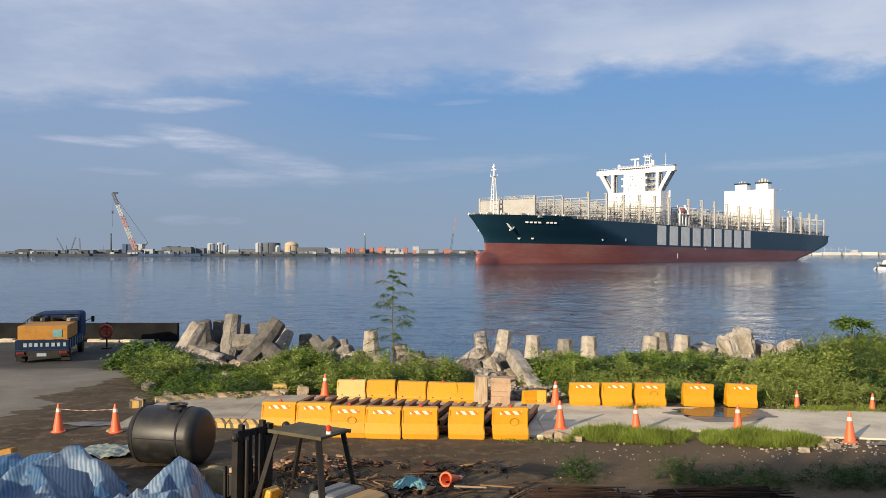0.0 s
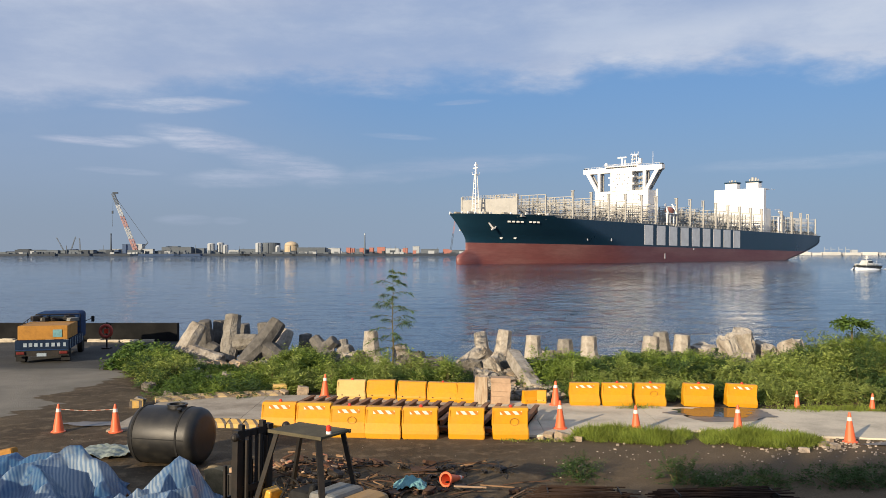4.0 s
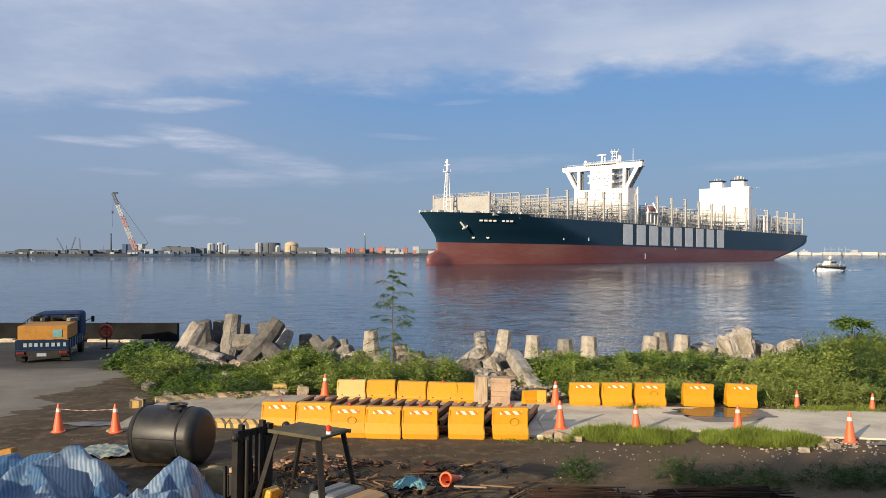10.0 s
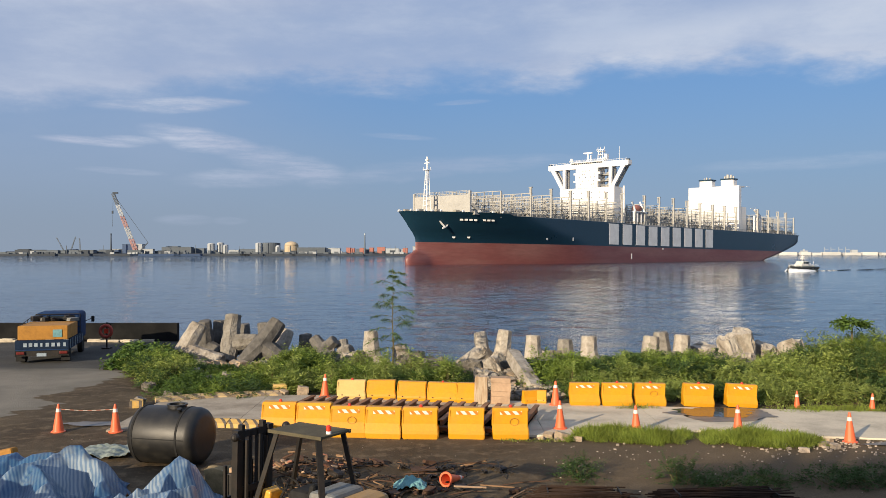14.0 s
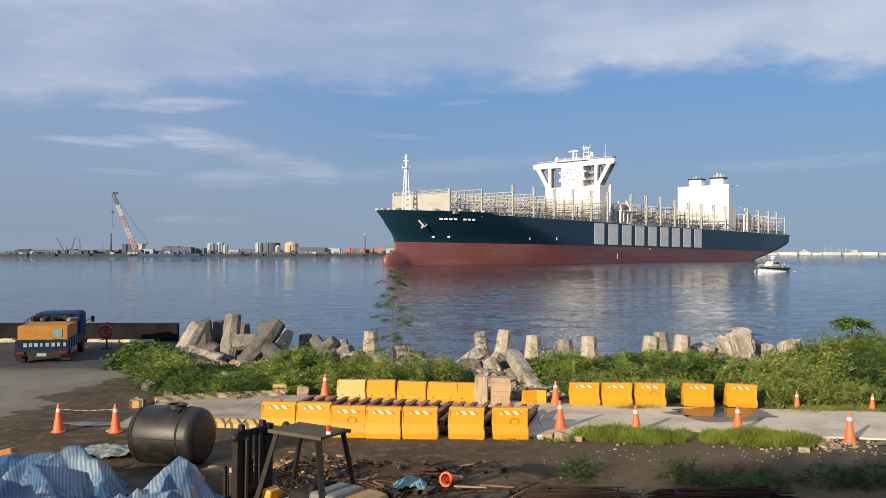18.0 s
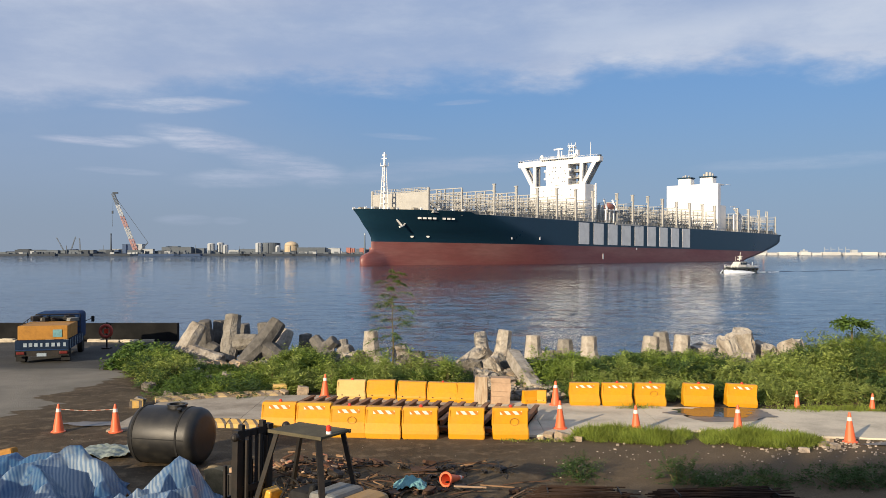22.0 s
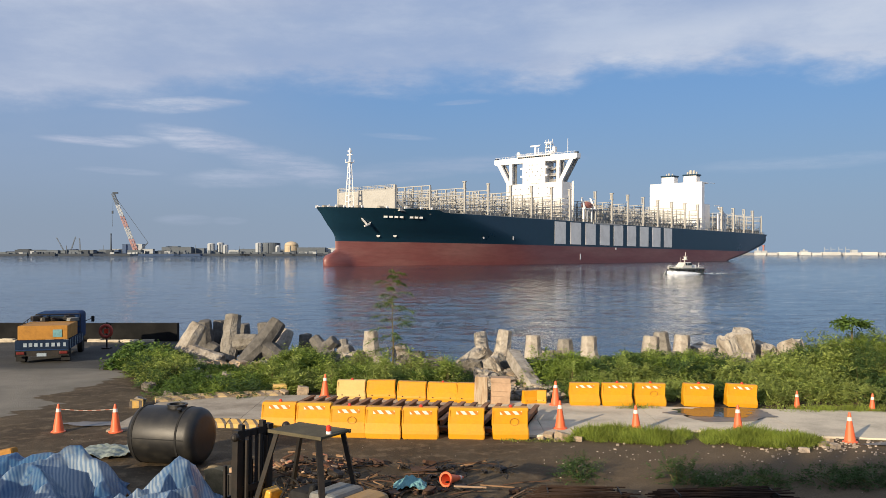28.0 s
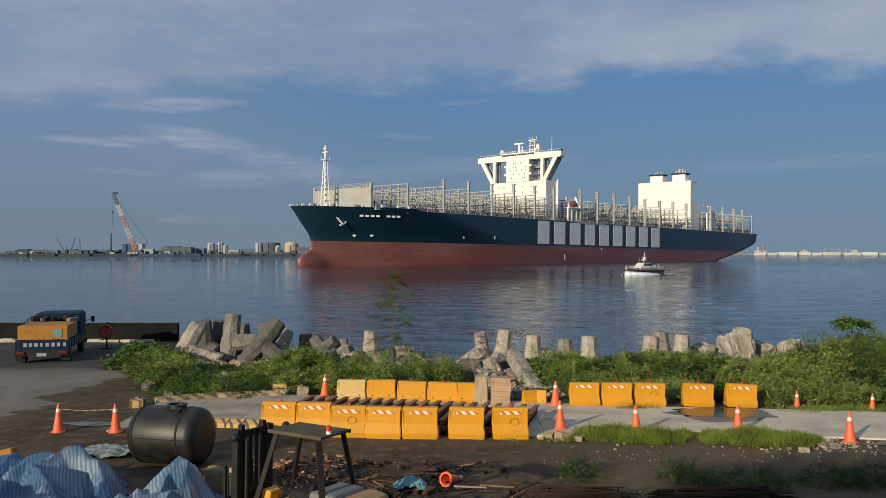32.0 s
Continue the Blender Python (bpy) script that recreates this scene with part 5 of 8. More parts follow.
    for k, (x0, long) in enumerate(((16, 5), (27, 6), (37, 8), (50, 7), (62, 9), (76, 8), (92, 10))):     # low dark swells left behind
        bm = bmesh.new()
        bmesh.ops.create_uvsphere(bm, u_segments=16, v_segments=8, radius=1.0, matrix=Matrix.Translation((x0, 1.5 * math.sin(k * 2.1), -0.02)) @ turned(0, 0, 8) @ Matrix.Diagonal((long, 1.0, 0.22, 1)))
        part("wake_swell", bm, SEA, boat, "dark low swell of the wake", True)
    for piece in boat.children_recursive:
        piece.data.transform(Matrix.Diagonal((1.02, 1.0, 0.92, 1)))
    return boat


BOAT_CREAM = material("cream_boat_paint", (0.62, 0.60, 0.54), 0.5, vary=0.25, scale=1.0, fine=8, bump=0.05)
BOAT_BLACK = material("black_boat_paint", (0.02, 0.022, 0.025), 0.5, vary=0.2, scale=1.0, fine=10, bump=0.05)
BOAT_GREY = material("grey_boat_paint", (0.20, 0.22, 0.20), 0.5, vary=0.2, scale=1.0, fine=10, bump=0.05)
pilot_boat = build_pilot_boat()


# ---- armour units, rocks and rubble along the shore ----
def tetrapod_mesh(seed, stub=False):
    """Four blunt legs; on a stub the last one is broken off short."""
    bm = bmesh.new()
    rng = random.Random(seed)
    ways = [Vector((0, 0, 1))] + [Vector((0.943 * math.cos(a), 0.943 * math.sin(a), -0.333)) for a in (0, 2 * math.pi / 3, 4 * math.pi / 3)]
    for k, way in enumerate(ways):
        turn = way.to_track_quat("Z", "Y").to_matrix().to_4x4()
        cut = 0.45 if stub and k == 3 else 1.0
        lathe(bm, [(0.44, 0.0), (0.42, 0.30 * cut), (0.40, 0.5 * cut), (0.375, 0.72 * cut), (0.35, 0.95 * cut), (0.33, 1.18 * cut), (0.315, 1.31 * cut), (0.27, 1.35 * cut), (0.12, 1.355 * cut)], 8, turn @ turned(0, 0, 22.5))
    shift = Vector((rng.random() * 90, 0, 0))
    for v in bm.verts:
        v.co += noise.noise_vector(v.co * 2.3 + shift) * 0.032 + noise.noise_vector(v.co * 8 + shift) * 0.016
    bmesh.ops.recalc_face_normals(bm, faces=bm.faces)
    data = bpy.data.meshes.new("tetrapod")
    bm.to_mesh(data)
    bm.free()
    data.materials.append(OLD_CONCRETE if seed % 4 == 1 else TETRA_PALE if seed % 4 == 3 else TETRA_GREY)
    return data


# dark stained concrete; its tone also stands in for shade on the rear blocks
TETRA_GREY = material("dark_shaded_weathered_concrete", (0.125, 0.118, 0.108), 0.9, vary=0.6, scale=1.8, fine=8, bump=0.8, depth=0.05, second=(0.055, 0.053, 0.050), random_tone=0.15)
TETRA_PALE = material("grey_weathered_concrete", (0.22, 0.205, 0.18), 0.9, vary=0.6, scale=2.2, fine=8, bump=1.0, depth=0.07, second=(0.11, 0.10, 0.085), random_tone=0.12)
TETRA = [tetrapod_mesh(k, k > 3) for k in range(8)]


def tetrapod(x, y, z, way, other, size=1.0, which=1):
    """An armour unit whose first leg points along way, with a second leg as near as may be to other."""
    a = Vector(way).normalized()
    b = Vector(other)
    b = (b - a * b.dot(a)).normalized()
    turn = Matrix((b, a.cross(b), a)).transposed().to_4x4()
    ob = new("tetrapod", TETRA[which])
    ob.matrix_world = Matrix.Translation((x, y, z)) @ turn @ Matrix.Scale(size, 4)
    tagged(ob, "pale weathered concrete tetrapod on the shore" if which % 2 else "dark grey weathered concrete tetrapod on the shore", "tetrapod", "armour units on the shore")


def armour_block(x, y, z, legs, mat, seed, label):
    """A worn eight-sided armour block with blunt legs: (direction, length, girth) each, from one middle."""
    bm = bmesh.new()
    for way, length, girth in legs:
        turn = Vector(way).to_track_quat("Z", "Y").to_matrix().to_4x4()
        rings = [(girth, -0.12)] + [(girth * (1 - 0.17 * f), length * f) for f in (0.12, 0.24, 0.36, 0.48, 0.6, 0.72, 0.84, 0.94)] + [(girth * 0.76, length * 0.985), (girth * 0.6, length), (girth * 0.2, length * 1.004)]
        lathe(bm, rings, 8, turn @ turned(0, 0, 22.5))
    shift = Vector((seed * 13.0, 0, 0))
    for v in bm.verts:
        v.co += noise.noise_vector(v.co * 2.0 + shift) * 0.035 + noise.noise_vector(v.co * 7 + shift) * 0.02
    bmesh.ops.recalc_face_normals(bm, faces=bm.faces)
    ob = mesh_object("armour_block", bm, mat)
    ob.matrix_world = Matrix.Translation((x, y, z))
    tagged(ob, label, "armour block", "armour units on the shore")


def stone_mesh(seed, mat):
    bm = bmesh.new()
    rough_block(bm, 0, 0, 0, 1, 1, 1, None, 0.16 if seed < 7 else 0.07, 6, seed)
    data = bpy.data.meshes.new("boulder")
    bm.to_mesh(data)
    bm.free()
    data.materials.append(mat)
    return data


TAN_STONE = material("smooth_tan_stone", (0.34, 0.265, 0.185), 0.85, vary=0.25, scale=4, fine=20, bump=0.3)
STONES = [stone_mesh(k, ROCK if k < 4 else OLD_CONCRETE if k < 7 else TAN_STONE) for k in range(9)]


def stone(x, y, z, sx, sy, sz, rng, which=None, label="rough grey boulder on the shore slope", name="boulder"):
    ob = new(name, STONES[rng.randrange(4) if which is None else which])
    ob.matrix_world = Matrix.Translation((x, y, z)) @ turned(rng.uniform(-20, 20), rng.uniform(-20, 20), rng.uniform(0, 360)) @ Matrix.Diagonal((sx, sy, sz, 1))
    tagged(ob, label, "rock", "rocks of the shore")


def build_shore():
    units = [(-3.01, 36.90, -0.16, (-0.06, 0.08, 1.0), (0.7, -0.7, -0.3), 0.95, 1), (3.86, 37.09, -0.44, (0.00, 0.08, 1.0), (0.7, -0.7, -0.3), 1.00, 1), (5.24, 36.90, -0.62, (-0.03, 0.08, 1.0), (0.7, -0.7, -0.3), 1.02, 3),
             (6.25, 36.90, -0.48, (-0.02, 0.08, 1.0), (0.7, -0.7, -0.3), 1.02, 1), (8.80, 36.89, -0.52, (0.06, 0.08, 1.0), (0.7, -0.7, -0.3), 1.05, 1), (9.40, 37.09, -0.30, (-0.05, 0.08, 1.0), (0.7, -0.7, -0.3), 1.00, 3),
             (10.04, 36.49, -0.36, (0.04, 0.08, 1.0), (0.7, -0.7, -0.3), 1.00, 1)]
    for unit in units:
        tetrapod(*unit)
    armour_block(-11.13, 37.20, 0.21, [((0.44, 0.30, 0.85), 1.34, 0.42), ((0.95, -0.21, -0.23), 1.87, 0.42), ((-0.37, 0.83, -0.41), 1.44, 0.40)], OLD_CONCRETE, 1, "pale weathered concrete armour block leaning on the shore")
    armour_block(-10.81, 39.60, 0.19, [((-0.02, -0.17, 0.99), 1.19, 0.36), ((-0.36, -0.26, -0.90), 0.78, 0.36), ((0.79, -0.56, -0.25), 1.07, 0.34)], TETRA_GREY, 5, "concrete armour block in the shade, coloured dark grey for it")
    armour_block(-10.38, 40.20, 0.29, [((0.05, 0.00, 1.00), 1.02, 0.36), ((-0.41, -0.29, -0.87), 0.70, 0.36), ((0.83, -0.22, -0.52), 0.91, 0.34)], TETRA_GREY, 6, "concrete armour block in the shade, coloured dark grey for it")
    armour_block(-9.36, 38.20, 0.50, [((0.06, 0.16, 0.99), 1.25, 0.42), ((0.97, -0.23, 0.06), 1.30, 0.40), ((-0.05, -0.43, -0.90), 0.94, 0.42)], TETRA_PALE, 2, "grey weathered concrete armour block standing on the shore")
    armour_block(-9.09, 39.60, 0.35, [((-0.03, 0.00, 1.00), 0.85, 0.33), ((0.29, -0.32, -0.90), 0.93, 0.36), ((-0.74, 0.37, -0.57), 1.08, 0.34)], TETRA_GREY, 7, "concrete armour block in the shade, coloured dark grey for it")
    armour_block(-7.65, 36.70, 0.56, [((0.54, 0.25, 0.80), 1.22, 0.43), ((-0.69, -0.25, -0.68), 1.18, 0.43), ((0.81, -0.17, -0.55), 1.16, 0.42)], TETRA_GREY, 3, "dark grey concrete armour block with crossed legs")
    armour_block(-7.94, 38.80, 0.43, [((-0.06, 0.00, 1.00), 0.89, 0.36), ((-0.37, -0.22, -0.91), 0.92, 0.36), ((0.69, 0.27, -0.67), 0.75, 0.34)], TETRA_GREY, 8, "concrete armour block in the shade, coloured dark grey for it")
    armour_block(-7.16, 37.90, 0.18, [((0.37, 0.30, 0.88), 0.98, 0.34), ((0.79, -0.34, -0.52), 0.88, 0.34), ((-0.51, 0.57, -0.64), 0.87, 0.34)], OLD_CONCRETE, 9, "pale weathered concrete armour block leaning on the shore")
    armour_block(-6.15, 38.80, 0.13, [((0.00, 0.00, 1.00), 0.68, 0.34), ((-0.40, -0.32, -0.86), 0.62, 0.36), ((0.80, -0.31, -0.52), 0.64, 0.34)], TETRA_GREY, 10, "concrete armour block in the shade, coloured dark grey for it")
    armour_block(-5.20, 37.60, 0.17, [((-0.57, 0.27, 0.77), 0.74, 0.32), ((0.72, -0.25, 0.65), 0.79, 0.32), ((0.14, -0.29, -0.95), 0.70, 0.34)], TETRA_GREY, 11, "grey forked concrete armour block among weeds")
    armour_block(-4.31, 37.60, 0.12, [((-0.13, 0.36, 0.93), 0.56, 0.30), ((0.81, -0.45, 0.38), 0.45, 0.28), ((-0.26, -0.30, -0.92), 0.67, 0.34)], TETRA_PALE, 12, "grey forked concrete armour block among weeds")
    armour_block(1.64, 36.40, 0.31, [((-0.08, 0.25, 0.97), 0.82, 0.31), ((-0.83, -0.17, -0.52), 1.17, 0.33), ((0.54, 0.58, -0.61), 1.03, 0.33)], OLD_CONCRETE, 4, "pale forked concrete armour block on the rubble")
    armour_block(2.47, 36.40, 0.12, [((0.13, 0.00, 0.99), 1.10, 0.36), ((-0.63, -0.26, -0.73), 0.77, 0.36), ((0.62, 0.51, -0.60), 0.99, 0.34)], OLD_CONCRETE, 13, "pale weathered concrete armour block standing on the rubble")
    rng = random.Random(21)
    for k in range(120):
        x = rng.uniform(-10.5, 20)
        y = rng.uniform(34.5, 42.5)
        s = rng.uniform(0.45, 1.1)
        if x < -5.0 and y < 38.8:
            y, s = 38.8 + 0.8 * (y - 34.5), s * 0.8
        stone(x, y, ground_z(x, y) + s * 0.18, s * rng.uniform(0.9, 1.5), s, s * rng.uniform(0.6, 0.9), rng)
    # large rough rocks that stand above the weeds
    for x, y, z, sx, sy, sz, which in ((12.0, 36.0, 0.12, 0.72, 0.8, 1.7, 5), (12.62, 36.3, 0.20, 0.82, 0.9, 1.9, 4), (12.25, 35.7, -0.2, 1.1, 0.9, 1.0, 6), (13.55, 37.0, 0.1, 0.85, 0.8, 1.0, 5), (14.25, 37.2, 0.0, 0.9, 0.8, 0.75, 6), (14.7, 36.5, 0.25, 0.8, 0.8, 0.95, 4),
                                       (11.3, 37.5, 0.05, 0.9, 0.8, 0.8, 6), (-1.2, 37.0, -0.25, 0.95, 0.8, 0.8, 1), (0.1, 36.0, -0.45, 0.8, 0.7, 0.8, 2), (-1.85, 38.0, 0.05, 0.6, 0.6, 0.7, 5), (-3.75, 36.5, -0.15, 0.8, 0.7, 0.8, 4), (-0.5, 36.4, -0.5, 0.8, 0.7, 0.6, 0), (4.35, 37.2, -0.25, 0.7, 0.7, 0.9, 5), (3.95, 34.0, -0.1, 0.9, 0.7, 0.9, 1), (0.95, 36.2, -0.4, 0.7, 0.6, 0.6, 2)):
        stone(x, y, z, sx, sy, sz, rng, which, "large rough rock standing above the weeds")
    for k in range(46):
        x, y = rng.uniform(-10.8, -5.8), rng.uniform(33.6, 35.4)
        s = rng.uniform(0.14, 0.34)
        stone(x, y, ground_z(x, y) + s * 0.3, s * 1.3, s, s * 0.75, rng, rng.choice([4, 7, 8, 5]), "pale rubble stone between weeds and armour blocks")
    # broken concrete in the gap of the weeds
    pieces = [(1.72, 30.6, 0.42, 0.52, 0.5, 0.66, 5), (1.25, 31.6, 0.25, 0.5, 0.5, 0.5, 1), (0.75, 32.2, 0.15, 0.55, 0.5, 0.5, 2), (2.2, 31.8, 0.25, 0.6, 0.6, 0.7, 3), (-0.6, 33.4, 0.05, 0.8, 0.6, 0.6, 2),
              (3.75, 31.6, 0.15, 0.8, 0.7, 1.0, 1), (4.3, 32.4, 0.3, 0.8, 0.8, 0.9, 3), (0.0, 32.6, 0.1, 0.7, 0.6, 0.5, 1), (1.3, 29.6, 0.2, 0.5, 0.5, 0.5, 5), (-1.3, 33.6, 0.1, 0.9, 0.7, 0.6, 0)]
    for x, y, z, sx, sy, sz, which in pieces:
        stone(x, y, z, sx, sy, sz, rng, which, "broken pale concrete lump in the weeds")
    for k in range(170):
        x, y = rng.uniform(1.4, 3.7), rng.uniform(26.4, 31.0)
        s = rng.uniform(0.08, 0.26)
        stone(x, y, 0.06 + 0.25 * max(0, (y - 27.0) / 4), s * 1.4, s, s * 0.8, rng, rng.choice([4, 5, 6, 7, 8, 2]), "small broken concrete rubble stone")
    bm = bmesh.new()
    rough_block(bm, 0, 0, 0, 0.62, 0.55, 0.95, None, 0.05, 4, 58)
    block = mesh_object("concrete_block", bm, TETRA_GREY)
    block.matrix_world = pose(3.28, 31.2, 0.12, 4, -3, 12)
    tagged(block, "dark upright concrete block behind the pillar", "concrete block")
    # the toppled square pillar
    bm = bmesh.new()
    rough_block(bm, 0, 0, 0, 0.42, 0.42, 3.4, None, 0.05, 7, 77)
    pillar = mesh_object("broken_pillar", bm, OLD_CONCRETE)
    a, b = Vector((2.42, 31.0, 0.90)), Vector((3.02, 27.4, 0.0))
    pillar.matrix_world = Matrix.Translation((a + b) / 2) @ (a - b).to_track_quat("Z", "Y").to_matrix().to_4x4() @ turned(0, 0, 8)
    tagged(pillar, "toppled broken square concrete pillar on rubble", "pillar")
    # loose lumps at the end of the kerb and in the weeds to the left of the lane
    for x, y, s, which in ((-8.9, 25.5, 0.22, 4), (-8.3, 26.35, 0.26, 5), (-8.1, 26.5, 0.2, 6), (-9.5, 28.0, 0.3, 0), (-8.75, 30.5, 0.3, 4), (-9.2, 30.9, 0.32, 5), (-8.9, 31.2, 0.28, 6), (-4.38, 27.1, 0.34, 7), (-4.95, 26.95, 0.2, 8), (-5.2, 26.9, 0.17, 7), (-7.9, 29.3, 0.35, 5), (-7.3, 29.6, 0.4, 6), (-8.4, 30.0, 0.4, 4)):
        stone(x, y, s * 0.3 + 0.05, s * 1.2, s, s * 0.8, rng, which, "pale broken concrete lump beside the lane")


build_shore()


# ---- weeds, bushes, grass, the sapling ----
def leaf_quads(base, way, side, length, width):
    """Four-cornered leaves: arrays of base points, directions, sideways vectors."""
    mid = base + way * (length * 0.5)[:, None]
    tip = base + way * length[:, None]
    tip[:, 2] -= length * 0.18
    off = side * (width * 0.5)[:, None]
    return np.stack([base, mid - off, tip, mid + off], axis=1).reshape(-1, 3)


def unit_rows(v):
    return v / np.maximum(1e-6, np.linalg.norm(v, axis=1))[:, None]


def spray_leaves(rng, starts, ways, reach, pairs, leaf, narrow):
    """Feathered twigs: leaflets in pairs along each."""
    n = len(starts)
    side = unit_rows(np.cross(ways, rng.normal(size=(n, 3)) * 0.35 + np.array([0, 0, 1.0])))
    chunks = []
    for k in range(pairs):
        f = (k + 0.6) / pairs
        at = starts + ways * (reach * f)[:, None]
        at[:, 2] -= reach * 0.35 * f * f
        for sign in (-1, 1):
            way = unit_rows(ways * 0.55 + side * sign + rng.normal(size=(n, 3)) * 0.22)
            flat = unit_rows(np.cross(way, rng.normal(size=(n, 3)) * 0.5 + np.array([0, 0, 1.0])))
            length = leaf * rng.uniform(0.7, 1.25, n) * (1.1 - 0.5 * f)
            chunks.append(leaf_quads(at, way, flat, length, length * narrow))
    return np.concatenate(chunks)


def leaf_object(name, verts, mat, parent):
    n = len(verts) // 4
    data = bpy.data.meshes.new(name)
    data.vertices.add(len(verts))
    data.vertices.foreach_set("co", verts.astype(np.float32).ravel())
    data.loops.add(n * 4)
    data.loops.foreach_set("vertex_index", np.arange(n * 4, dtype=np.int32))
    data.polygons.add(n)
    data.polygons.foreach_set("loop_start", np.arange(0, n * 4, 4, dtype=np.int32))
    data.update(calc_edges=True)
    data.materials.append(mat)
    ob = new(name, data)
    ob.parent = parent
    return ob


def bush(x, y, z, rx, ry, height, sprays, mat, seed, leaf=0.085, narrow=0.36, pairs=6, name="bush", label="dense green feathery weed bush", spread=0.6):
    rng = np.random.default_rng(seed)
    top = thing(name, pose(x, y, z), label, "bush", "weeds along the lane")
    # lumpy dome: several mounds of different height
    mounds = 6
    mx, my = rng.uniform(-0.6, 0.6, mounds), rng.uniform(-0.6, 0.6, mounds)
    mh = rng.uniform(0.55, 1.0, mounds)
    mh[0] = 1.0
    pick = rng.integers(0, mounds, sprays)
    a, e = rng.uniform(0, 2 * np.pi, sprays), np.arcsin(rng.uniform(0.0, 1.0, sprays))
    r = rng.uniform(0.72, 1.05, sprays) * (0.4 + 0.25 * mh[pick])
    px = (mx[pick] + r * np.cos(a) * np.cos(e)) * rx
    py = (my[pick] + r * np.sin(a) * np.cos(e)) * ry
    pz = np.clip(np.sin(e) * r * 1.55, 0.03, 1.05) * mh[pick] * height * rng.uniform(0.8, 1.08, sprays)
    starts = np.stack([px, py, pz], axis=1)
    ways = unit_rows(np.stack([np.cos(a) * np.cos(e), np.sin(a) * np.cos(e), np.sin(e) + 0.35], axis=1) + rng.normal(size=(sprays, 3)) * spread)
    reach = rng.uniform(0.16, 0.62, sprays) * (0.6 + 0.45 * height)
    leaf_object("foliage", spray_leaves(rng, starts, ways, reach, pairs, leaf, narrow), mat, top)
    bm = bmesh.new()
    for k in range(14):
        j = rng.integers(0, sprays)
        tube(bm, (starts[j][0] * 0.25, starts[j][1] * 0.25, -0.05), tuple(starts[j]), 0.014, 0.006, 4)
    tagged(part("stem_tangle", bm, STEM, top), kind="stuff")
    return top


# how far below the eye the weeds' crest lies, along the belt: (bearing, drop per metre of distance)
CREST = [(-0.413, 0.1107), (-0.381, 0.1126), (-0.348, 0.1074), (-0.315, 0.1107), (-0.304, 0.1270), (-0.283, 0.1302), (-0.205, 0.1322), (-0.193, 0.1270), (-0.183, 0.1126), (-0.162, 0.1035), (-0.136, 0.1087), (-0.125, 0.1270), (-0.087, 0.1257), (-0.029, 0.1270), (0.010, 0.1387), (0.115, 0.1390), (0.124, 0.1160), (0.148, 0.1160), (0.158, 0.1390), (0.177, 0.1390), (0.186, 0.1220), (0.226, 0.1160), (0.271, 0.1140), (0.310, 0.1218), (0.359, 0.1322), (0.395, 0.1172), (0.428, 0.1009), (0.467, 0.0931), (0.511, 0.0944), (0.597, 0.0911)]


def crest_height(x, y):
    return 4.5 - lerp_table(CREST, x / y) * y


